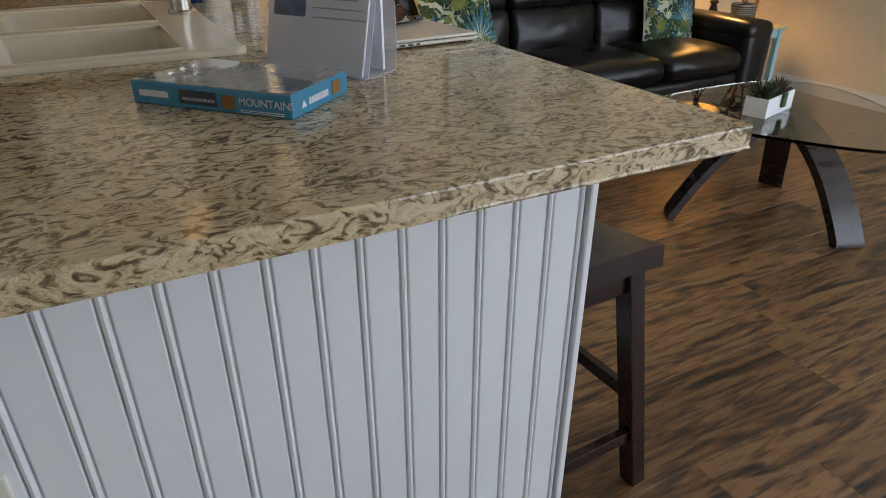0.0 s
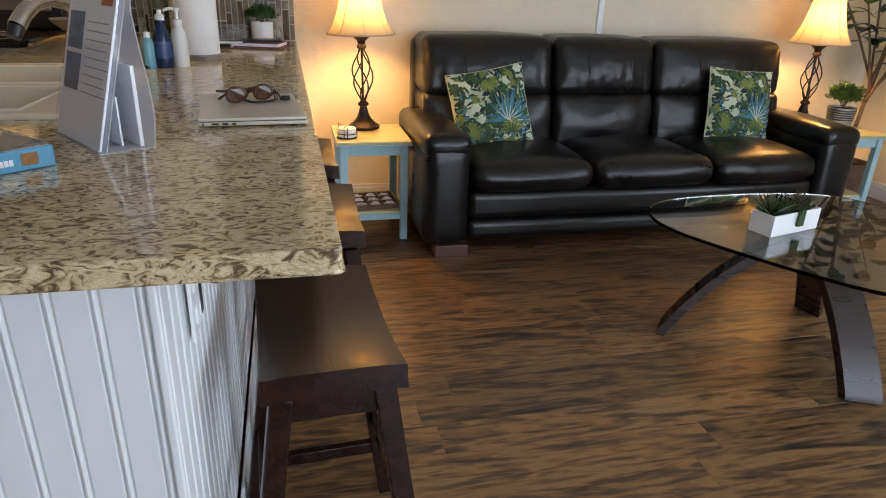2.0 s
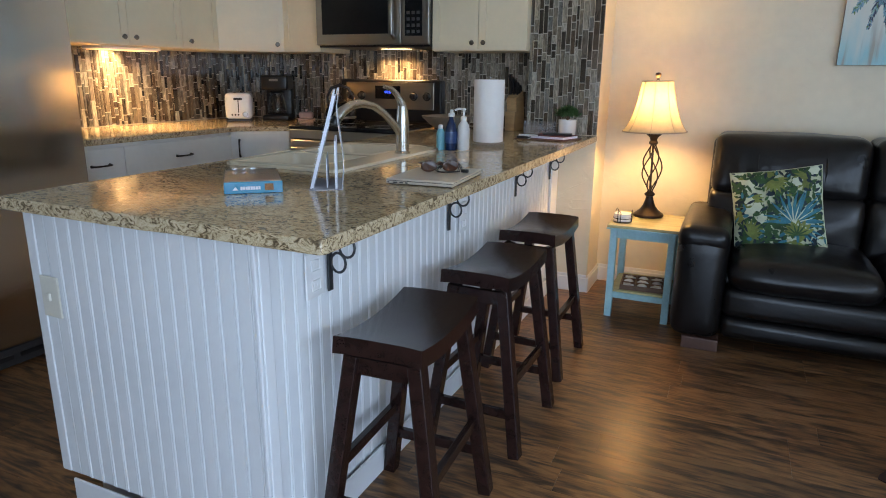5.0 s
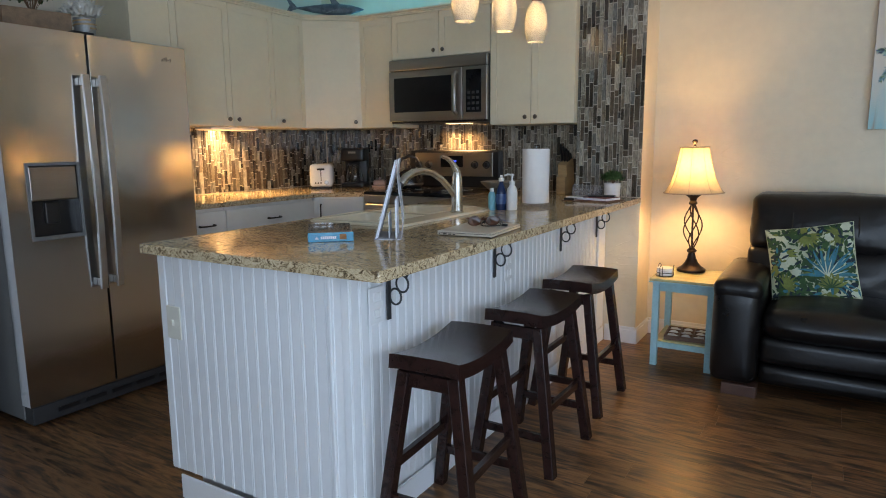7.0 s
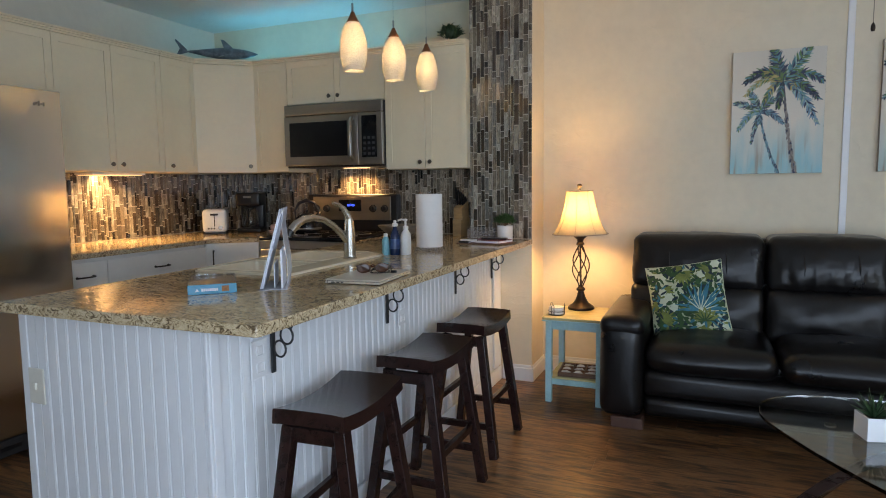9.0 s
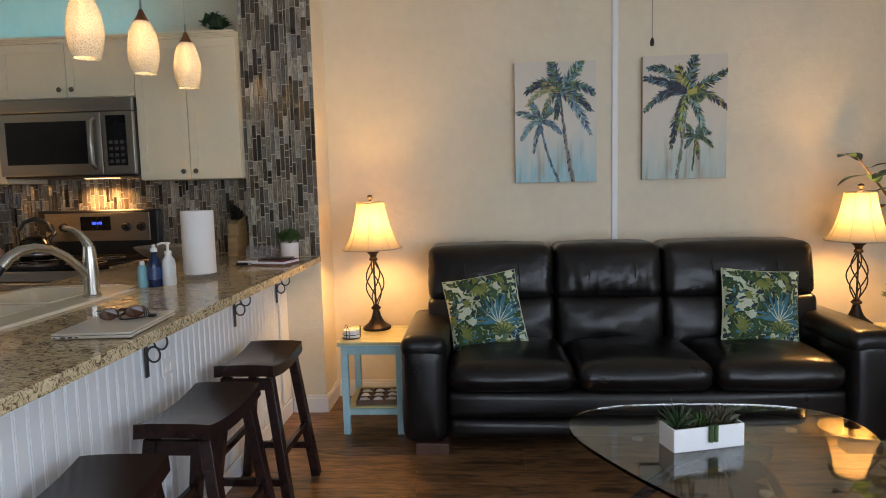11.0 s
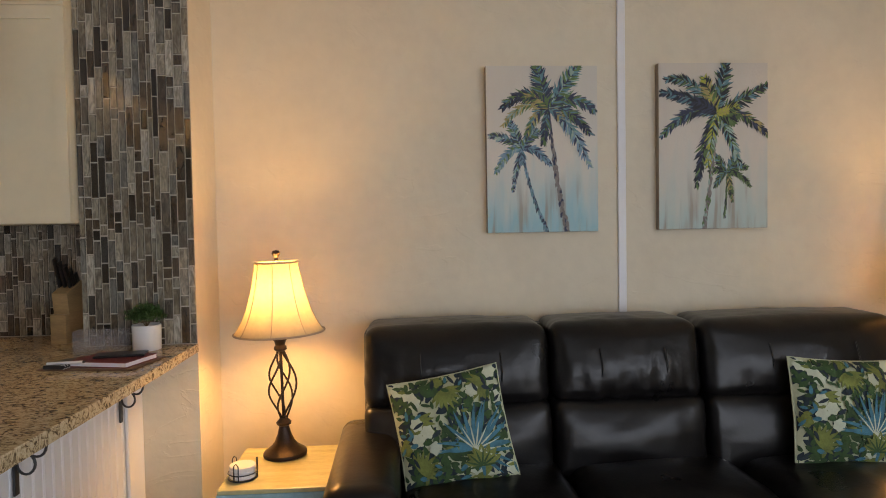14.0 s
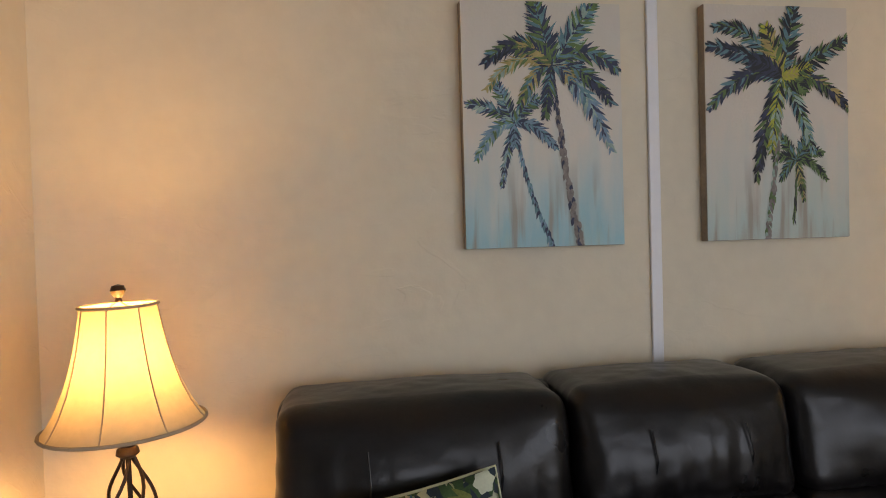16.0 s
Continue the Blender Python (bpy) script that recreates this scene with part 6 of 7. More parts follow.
part("body", lathed([(0, 0), (0.085, 0), (0.098, 0.012), (0.102, 0.04), (0.094, 0.08), (0.07, 0.115), (0.045, 0.13), (0, 0.134)], 32), M_BGLASS, ke, "", True)
part("chrome_band", lathed([(0.1005, 0.022), (0.1035, 0.026), (0.1038, 0.034), (0.1015, 0.038)], 32), M_STEEL, ke, "", True)
part("lid", lathed([(0, 0.165), (0.010, 0.163), (0.013, 0.153), (0.006, 0.146), (0.03, 0.138), (0.046, 0.131), (0, 0.13)], 20), M_BLACK, ke, "", True)
part("handle", tube(bmesh.new(), [(-0.08, 0, 0.10), (-0.085, 0, 0.16), (-0.055, 0, 0.215), (0.0, 0, 0.235), (0.055, 0, 0.215), (0.085, 0, 0.16), (0.08, 0, 0.10)], [0.006, 0.007, 0.011, 0.013, 0.011, 0.007, 0.006], 10), M_BLACK, ke, "", True)
part("spout", tube(bmesh.new(), [(0.06, 0.05, 0.09), (0.09, 0.075, 0.125), (0.108, 0.09, 0.145)], [0.02, 0.014, 0.012], 10), M_BGLASS, ke, "", True)

# ---- on top of fridge and cabinets ----
M_CRATE = mat("weathered_crate", (0.24, 0.15, 0.09), 0.7, var=0.3, scale=6, stretch=(6, 1, 6), bump=0.2)
pb = thing("crate_plant", "leafy green plant in a weathered wooden crate", "plant", pose(-1.38, 0.855, FT, 0, 0, 80) @ Matrix.Scale(1.15, 4))
for a in ((-0.12, 0.12, -0.06, -0.05, 0.0, 0.085), (-0.12, 0.12, 0.05, 0.06, 0.0, 0.085), (-0.12, -0.11, -0.05, 0.05, 0.0, 0.085), (0.11, 0.12, -0.05, 0.05, 0.0, 0.085)):
    part("board", boxed(*a, 0.002), M_CRATE, pb)
part("soil", boxed(-0.109, 0.109, -0.049, 0.049, 0.0, 0.07), M_SOIL, pb)
stems(pb, (0, 0, 0.07), 0.14, 0.16, 22, 5)
f1 = bush(pb, (-0.04, 0, 0.07), 0.15, 0.19, 420, 0.036, M_LEAF, 21)
vz = thing("flower_vase", "white blossoms in a small tin vase", "vase", pose(-1.30, 1.045, FT) @ Matrix.Scale(1.4, 4))
part("tin", lathed([(0, 0), (0.03, 0), (0.034, 0.06), (0.035, 0.062), (0.031, 0.06), (0.028, 0.05), (0, 0.05)], 20), M_TIN, vz, "", True)
M_PETAL = mat("white_petal", (0.74, 0.72, 0.66), 0.6, var=0.08)
part("twine", tube(bmesh.new(), [(0.034 * math.cos(a * 0.6), 0.034 * math.sin(a * 0.6), 0.03 + 0.0012 * a) for a in range(22)], 0.003, 5), M_WOODLT, vz, "", True)
b2 = bush(vz, (0, 0, 0.05), 0.07, 0.065, 300, 0.026, M_PETAL, 33)
b2.name = "blossoms"
M_SHARK = mat("painted_resin", (0.20, 0.24, 0.27), 0.4, var=0.5, scale=24, color2=(0.03, 0.04, 0.05))
shk = thing("shark_ornament", "grey resin shark ornament on the cabinets", "ornament", pose(-1.50, 3.02, UT + 0.0225, 0, 0, 33))
bm = bmesh.new()
prof = [(-0.25, 0.004), (-0.2, 0.012), (-0.12, 0.028), (-0.02, 0.042), (0.08, 0.044), (0.16, 0.034), (0.22, 0.016), (0.25, 0.003)]
tube(bm, [(x, 0.01 * math.sin(x * 9), 0.056 + 0.02 * (x < -0.1) * (-x - 0.1) * 3) for x, r in prof], [r for x, r in prof], 14, flat=0.85)
for pts, t in (([(0.02, 0.085), (0.085, 0.088), (0.02, 0.15), (-0.005, 0.155)], 0.005), ([(-0.23, 0.06), (-0.24, 0.08), (-0.31, 0.15), (-0.32, 0.145), (-0.285, 0.085), (-0.31, 0.045), (-0.30, 0.04)], 0.004)):
    q = bmesh.new()
    prism(q, pts, -t, t, 0.0015)
    q.transform(Matrix.Rotation(radians(90), 4, "X"))
    me = bpy.data.meshes.new("tmp")
    q.to_mesh(me), q.free(), bm.from_mesh(me)
for s in (-1, 1):
    blade(bm, (0.06, s * 0.035, 0.045), (-0.01, s * 0.13, 0.004), 0.05, 0.004, n=4)
part("figure", bm, M_SHARK, shk, "", True)
cp_ = thing("coral_plant", "small spiky artificial plant on the cabinet", "plant", pose(0.20, 3.25, UT + 0.0225))
part("foot", lathed([(0, 0), (0.035, 0), (0.03, 0.02), (0, 0.022)], 14), M_SHARK, cp_, "", True)
bush(cp_, (0, 0, 0.01), 0.085, 0.10, 160, 0.045, M_LEAF_D, 44, lo=0.0)

# ---- coffee table ----
M_LEG = mat("dark_bent_wood", (0.028, 0.014, 0.011), 0.28, var=0.3, scale=6, stretch=(1, 1, 5), spec=0.55)
GC, GZ = Vector((2.49, 1.62, 0)), 0.424
ctab = thing("coffee_table", "rounded-triangle glass coffee table on arched dark wooden legs", "table", Matrix.Translation(GC))
out = []
for k in range(96):
    a = 2 * math.pi * k / 96
    r = 0.474 + 0.066 * math.cos(3 * (a - radians(270))) + 0.008 * math.cos(6 * (a - radians(270)))
    out.append((r * math.cos(a), r * math.sin(a)))
part("tabletop", prism(bmesh.new(), out, GZ, GZ + 0.012, 0.003, 3), M_TABLEGLASS, ctab, "clear glass top with rounded corners")
feet = [Vector(p) - GC for p in ((2.062, 1.752, 0), (2.452, 1.215, 0), (2.755, 1.790, 0))]
for k, ft in enumerate(feet):
    hub = Vector((0.03 * math.cos(k), 0.02 * math.sin(k), 0)) - ft * 0.16
    side = Matrix.Rotation(radians(-20), 3, 'Z') @ Vector((-ft.y, ft.x, 0)).normalized()
    bm = bmesh.new()
    rows = []
    for i in range(15):
        t = i / 14
        ang = t * math.pi / 2
        p = hub + (ft - hub) * math.sin(ang)
        z = 0.012 + (GZ - 0.03) * (1 - math.sin(ang) ** 2.3)
        w = 0.055
        th = 0.017
        sl = 2.0 * math.sin(ang) ** 1.3
        nrm = Vector(((ft - hub).normalized().x * sl, (ft - hub).normalized().y * sl, 1.0)).normalized()
        c = Vector((p.x, p.y, z if i < 14 else 0.0))
        rows.append([bm.verts.new(c + side * s * w + nrm * n_ * th) for s, n_ in ((-1, -1), (1, -1), (1, 1), (-1, 1))])
    for a, b in zip(rows, rows[1:]):
        for j in range(4):
            bm.faces.new((a[j], a[(j + 1) % 4], b[(j + 1) % 4], b[j]))
    bm.faces.new(rows[0][::-1]), bm.faces.new(rows[-1])
    for v in bm.verts:
        v.co.z = max(0.0, v.co.z)
    es = [e for e in bm.edges if len(e.link_faces) == 2 and e.calc_face_angle(0) > 1.0]
    bmesh.ops.bevel(bm, geom=es, offset=0.003, segments=2, profile=0.5, affect="EDGES")
    part("leg", bm, M_LEG, ctab, "arched bentwood leg", True)
    d = ft.normalized() * 0.30
    part("glass_pad", lathed([(0, 0), (0.018, 0), (0.018, 0.006), (0, 0.006)], 16, at=(d.x, d.y, GZ - 0.0065)), M_STEEL, ctab, "", True)
pl = thing("succulent_planter", "white rectangular planter with mixed succulents", "planter", pose(2.393, 1.644, GZ + 0.0122, 0, 0, 15))
PWX, PWY, PH = 0.125, 0.045, 0.075
for q in ((-PWX, PWX, -PWY, -PWY + 0.006), (-PWX, PWX, PWY - 0.006, PWY), (-PWX, -PWX + 0.006, -PWY + 0.006, PWY - 0.006), (PWX - 0.006, PWX, -PWY + 0.006, PWY - 0.006)):
    part("wall", boxed(*q, 0.0, PH, 0.001), M_CERAMIC, pl)
part("soil", boxed(-PWX + 0.0062, PWX - 0.0062, -PWY + 0.0062, PWY - 0.0062, 0.001, PH - 0.012), M_SOIL, pl)
rng = random.Random(9)
for k, (x, n_, l_, mt) in enumerate(((-0.085, 24, 0.075, M_LEAF_D), (-0.045, 18, 0.034, M_SUCC), (-0.008, 18, 0.040, M_LEAF), (0.030, 22, 0.046, M_SUCC), (0.068, 22, 0.056, M_SUCC), (0.10, 18, 0.036, M_LEAF_D))):
    bm = bmesh.new()
    for i in range(n_):
        a, e = i * 2.4, 0.15 + 1.2 * (i / n_)
        d = Vector((math.cos(a) * math.cos(e), math.sin(a) * math.cos(e), math.sin(e)))
        tube(bm, [Vector((x, 0, PH - 0.012)) + d * 0.004, Vector((x, 0, PH - 0.004)) + d * l_ * 0.5, Vector((x, 0, PH)) + d * l_ * rng.uniform(0.85, 1.15)], [0.004, 0.0105 if k else 0.006, 0.001], 6, flat=0.45)
    tagged(part("succulent", bm, mt, pl, "", True), kind="stuff")
for x in (0.0, 0.018):
    bm = bmesh.new()
    for i in range(13):
        for s in range(5):
            a = s * 1.256 + i * 0.6
            c = Vector((x, -PWY - 0.007, PH + 0.004 - 0.0042 * i))
            lathe(bm, [(0, -0.004), (0.0035, 0), (0, 0.005)], 5, at=c + Vector((0.005 * math.cos(a), 0.005 * math.sin(a), 0)))
    tagged(part("trailing_stem", bm, M_LEAF, pl, "beaded trailing succulent"), kind="stuff")

# ---- plants by the east end table ----
sp_ = thing("potted_plant", "bushy small-leaved plant in a striped tin pot", "plant", pose(3.925, 3.06, 0.5))
pot = part("pot", lathed([(0, 0), (0.064, 0), (0.070, 0.03), (0.077, 0.10), (0.079, 0.102), (0.074, 0.10), (0.072, 0.09), (0, 0.09)], 26), M_TIN, sp_, "", True)
for k in range(5):
    part("stripe", lathed([(0.0705 + 0.0013 * k, 0.030 + 0.013 * k), (0.0722 + 0.0013 * k, 0.032 + 0.013 * k), (0.0727 + 0.0013 * k, 0.037 + 0.013 * k), (0.0715 + 0.0013 * k, 0.039 + 0.013 * k)], 26), M_INK_D, pot, "", True)
part("soil", lathed([(0, 0.092), (0.0718, 0.091), (0.0718, 0.0905)], 18), M_SOIL, sp_)
stems(sp_, (0, 0, 0.09), 0.08, 0.10, 18, 6)
bush(sp_, (0, 0, 0.10), 0.128, 0.15, 800, 0.024, M_LEAF, 51)

tree = thing("fiddle_tree", "tall artificial rubber tree with broad dark leaves", "plant", pose(4.13, 3.15, 0))
part("pot", lathed([(0, 0), (0.11, 0), (0.13, 0.10), (0.14, 0.24), (0.145, 0.25), (0.13, 0.25), (0.125, 0.22), (0, 0.22)], 26), M_TRAY, tree, "", True)
part("soil", lathed([(0, 0.225), (0.1245, 0.222), (0.1245, 0.2205)], 18), M_SOIL, tree)
rng = random.Random(12)
limbs = []
bm = bmesh.new()
tube(bm, [(0, 0, 0.22), (0.015, -0.01, 0.5), (0.03, -0.02, 0.8)], [0.014, 0.012, 0.010], 8)
for tip in ((-0.28, -0.10, 1.30), (-0.40, 0.06, 1.40), (-0.12, -0.28, 1.42), (0.10, -0.30, 1.25), (0.14, -0.05, 1.55), (-0.05, 0.08, 1.60), (0.16, -0.24, 1.05)):
    a, b = Vector((0.025, -0.018, rng.uniform(0.60, 0.8))), Vector(tip)
    pts = [a, a.lerp(b, 0.35) + Vector((0, 0, 0.03)), a.lerp(b, 0.7) + Vector((0, 0, 0.02)), b]
    tube(bm, pts, [0.009, 0.007, 0.006, 0.003], 6)
    limbs.append(pts)
part("trunk", bm, M_BARK, tree, "", True)
bm = bmesh.new()
for pts in limbs:
    for i in range(13):
        t = 0.35 + 0.65 * i / 12
        j = min(2, int(t * 3))
        p = pts[j].lerp(pts[j + 1], t * 3 - j)
        a = i * 2.4 + rng.uniform(-0.4, 0.4)
        d = Vector((math.cos(a), math.sin(a), rng.uniform(-0.5, 0.5))).normalized()
        e = p + d * 0.03
        tip = e + d * rng.uniform(0.11, 0.155)
        tip.x = min(tip.x, 0.27)
        tip.y = min(tip.y, 0.28)
        tube(bm, [p, e], 0.0015, 4)
        blade(bm, e, tip, rng.uniform(0.075, 0.105), 0.014, n=6, fold=0.15)
part("foliage", bm, M_LEAF_D, tree)


# ---- cushions ----
M_PCREAM = mat("cushion_cream", (0.52, 0.54, 0.36), 0.85, var=0.12, scale=10, bump=0.3, bscale=300)
M_PDARK = mat("cushion_navy", (0.018, 0.035, 0.045), 0.85, var=0.3, scale=30)
M_PGREEN = mat("cushion_green", (0.035, 0.085, 0.028), 0.85, var=0.4, scale=25)
M_POLIVE = mat("cushion_olive", (0.17, 0.20, 0.05), 0.85, var=0.4, scale=20)
M_PTEAL = mat("cushion_teal", (0.035, 0.17, 0.22), 0.85, var=0.4, scale=30)
M_PMINT = mat("cushion_mint", (0.55, 0.59, 0.44), 0.85, var=0.12, scale=20)


def cushion(m, seed, label):
    """A square cushion standing in the plane y = 0; its printed face looks along -y."""
    ob = thing("throw_pillow", label, "pillow", m, "tropical print pillows on the sofa")
    S, P = 0.197, 0.07

    def face(u, v, lift=0.0):
        g = max(0, (1 - u * u)) ** 0.55 * max(0, (1 - v * v)) ** 0.55
        pinch = 1 - 0.045 * (1 - u * u) * v * v - 0.045 * (1 - v * v) * u * u
        ripple = 0.003 * noise.noise(Vector((u * 3 + seed, v * 3, seed)))
        return Vector((u * S * pinch, -P * g - lift + ripple, v * S * pinch))

    bm, n = bmesh.new(), 26
    ids = {}
    for side in (0, 1):
        for i in range(n + 1):
            for j in range(n + 1):
                u, v = 2 * i / n - 1, 2 * j / n - 1
                edge = i in (0, n) or j in (0, n)
                if side and edge:
                    ids[1, i, j] = ids[0, i, j]
                    continue
                p = face(u, v)
                if side:
                    p.y = -p.y
                ids[side, i, j] = bm.verts.new(p)
        for i in range(n):
            for j in range(n):
                q = [ids[side, i + a, j + b] for a, b in ((0, 0), (1, 0), (1, 1), (0, 1))]
                bm.faces.new(q if not side else q[::-1])
    body = part("cover", bm, M_PCREAM, ob, "", True)
    part("piping", tube(bmesh.new(), [face(a, b) for a, b in [(-1 + 2 * k / 12, -1) for k in range(12)] + [(1, -1 + 2 * k / 12) for k in range(12)] + [(1 - 2 * k / 12, 1) for k in range(12)] + [(-1, 1 - 2 * k / 12) for k in range(13)]], 0.003, 5), M_PCREAM, body)
    mats = [M_PDARK, M_PGREEN, M_POLIVE, M_PTEAL, M_PMINT]
    bm = bmesh.new()
    rng = random.Random(seed)
    lift = [0.0012]

    def petal(u, v, a, length, width, slot, bend=0.0):
        rows = []
        for i in range(6):
            t = i / 5
            w = width * math.sin(math.pi * min(0.97, 0.12 + 0.86 * t)) ** 0.9
            aa = a + bend * t
            cu, cv = u + math.cos(aa) * length * t, v + math.sin(aa) * length * t
            rows.append([(max(-0.992, min(0.992, cu + s * w * -math.sin(aa))), max(-0.992, min(0.992, cv + s * w * math.cos(aa)))) for s in (-1, 1)])
        for p, q in zip(rows, rows[1:]):
            bm.faces.new([bm.verts.new(face(*c, lift[0])) for c in (p[0], p[1], q[1], q[0])]).material_index = slot
        lift[0] += 0.000012

    for _ in range(150):
        u, v = rng.uniform(-1.05, 1.05), rng.uniform(-1.05, 1.05)
        petal(u, v, rng.uniform(0, 6.28), rng.uniform(0.16, 0.34), rng.uniform(0.04, 0.08), 0)
    for _ in range(56):
        u, v, a = rng.uniform(-0.95, 0.95), rng.uniform(-0.95, 0.95), rng.uniform(0, 6.28)
        for k in range(5):
            petal(u + 0.08 * k * math.cos(a), v + 0.08 * k * math.sin(a), a + (0.9 if k % 2 else -0.9), 0.17, 0.042, 1)
    for u, v, a in ((-0.62, 0.30, -0.9), (-0.7, -0.55, 0.6), (0.72, 0.72, 3.6), (0.5, -0.78, 2.4), (-0.05, 0.75, -1.2)):
        for k in range(9):
            petal(u, v, a + (k - 4) * 0.30, 0.40 - 0.02 * abs(k - 4), 0.040, 2)
    for _ in range(15):
        u, v, s = rng.uniform(-0.95, 0.95), rng.uniform(-0.95, 0.95), rng.choice((4, 4, 4, 2))
        for k in range(6):
            petal(u, v, k * 1.047 + u * 5, 0.125, 0.062, s)
    for _ in range(95):
        u, v, a = rng.uniform(-1, 1), rng.uniform(-1, 1), rng.uniform(0, 6.28)
        petal(u, v, a, rng.uniform(0.12, 0.22), rng.uniform(0.025, 0.045), rng.choice((0, 1, 1, 2, 3)))
    for k in range(19):
        petal(0.34, -0.34, radians(52 + (k - 9) * 14.0), 0.84 - 0.022 * abs(k - 9), 0.036, 3, rng.uniform(-0.3, 0.3))
    for k in range(9):
        petal(0.32, -0.36, radians(52 + (k - 4) * 20.0), 0.46, 0.014, 4)
    for k in range(7):
        petal(0.42, -0.62, radians(90 + (k - 3) * 26), 0.34, 0.07, 2)
    for k in range(8):
        petal(0.38, -0.66, radians(90 + (k - 3.5) * 26), 0.3, 0.018, 1)
    tagged(part("leaf_print", bm, mats, body, "green and teal tropical leaf print"), kind="stuff")
    return ob


cushion(Matrix.Translation((1.698, 2.935, 0.624)) @ Matrix.Rotation(radians(-10), 4, "Y") @ Matrix.Rotation(radians(-14), 4, "X"), 3, "square tropical leaf print pillow tilted on the sofa")
cushion(Matrix.Translation((3.125, 2.95, 0.628)) @ Matrix.Rotation(radians(4), 4, "Y") @ Matrix.Rotation(radians(-14), 4, "X"), 3, "square tropical leaf print pillow upright on the sofa")


# ---- paintings ----
def canvas_material(name, top, low, foot):
    m = mat(name, rough=0.7, bump=0.25, bscale=120)
    n, l, b = nodes_of(m)
    tc, sep, w = n.new("ShaderNodeTexCoord"), n.new("ShaderNodeSeparateXYZ"), n.new("ShaderNodeTexNoise")
    mp = n.new("ShaderNodeMapping")
    mp.inputs["Scale"].default_value = (9.0, 1.0, 1.6)
    w.inputs["Scale"].default_value, w.inputs["Detail"].default_value = 2.2, 5
    l.new(tc.outputs["Object"], sep.inputs[0]), l.new(tc.outputs["Object"], mp.inputs[0]), l.new(mp.outputs[0], w.inputs[0])
    add = n.new("ShaderNodeMath")
    add.operation = "MULTIPLY_ADD"
    add.inputs[1].default_value = 0.42
    l.new(w.outputs[0], add.inputs[0]), l.new(sep.outputs[2], add.inputs[2])
    r = ramp_node(n, [(0.13, foot), (0.24, low), (0.42, tuple(0.35 * a + 0.65 * c for a, c in zip(low, top))), (0.56, top), (0.86, tuple(c * 0.93 for c in top))])
    l.new(add.outputs[0], r.inputs[0])
    # brown runs of thinned paint towards the foot
    md, dr, low_, amt, mx = n.new("ShaderNodeMapping"), n.new("ShaderNodeTexNoise"), ramp_node(n, [(0.10, (1, 1, 1)), (0.26, (0, 0, 0))]), n.new("ShaderNodeMath"), n.new("ShaderNodeMix")
    md.inputs["Scale"].default_value, md.inputs["Location"].default_value = (16.0, 1.0, 1.3), (3.1, 0, 0)
    dr.inputs["Scale"].default_value, dr.inputs["Detail"].default_value = 1.6, 4
    run = ramp_node(n, [(0.50, (0, 0, 0)), (0.62, (0.75, 0.75, 0.75))])
    amt.operation, mx.data_type = "MULTIPLY", "RGBA"
    mx.inputs[7].default_value = (0.36, 0.28, 0.22, 1)
    l.new(tc.outputs["Object"], md.inputs[0]), l.new(md.outputs[0], dr.inputs[0]), l.new(dr.outputs[0], run.inputs[0]), l.new(sep.outputs[2], low_.inputs[0])
    l.new(run.outputs[0], amt.inputs[0]), l.new(low_.outputs[0], amt.inputs[1]), l.new(amt.outputs[0], mx.inputs[0])
    l.new(r.outputs[0], mx.inputs[6]), l.new(mx.outputs[2], b.inputs["Base Color"])
    return m


M_INDIGO = mat("paint_indigo", (0.035, 0.045, 0.085), 0.6, var=0.4, scale=30)
M_PAINTTEAL = mat("paint_teal", (0.10, 0.24, 0.27), 0.6, var=0.35, scale=30)
M_PAINTGREEN = mat("paint_green", (0.10, 0.18, 0.06), 0.6, var=0.35, scale=30)
M_PAINTYEL = mat("paint_yellow", (0.42, 0.42, 0.06), 0.6, var=0.3, scale=30)
M_PAINTBLK = mat("paint_dark", (0.018, 0.022, 0.03), 0.6, var=0.4, scale=30)
M_PAINTTRUNK = mat("paint_trunk", (0.22, 0.19, 0.17), 0.6, var=0.5, scale=45)
M_PAINTBLUE = mat("paint_blue", (0.17, 0.29, 0.38), 0.6, var=0.3, scale=30)
M_PAINTOCHRE = mat("paint_ochre", (0.42, 0.33, 0.13), 0.6, var=0.3, scale=30)
M_PAINTMINT = mat("paint_mint", (0.30, 0.43, 0.36), 0.6, var=0.3, scale=30)
M_EDGE = mat("canvas_edge", (0.30, 0.24, 0.19), 0.7, var=0.3, scale=12)


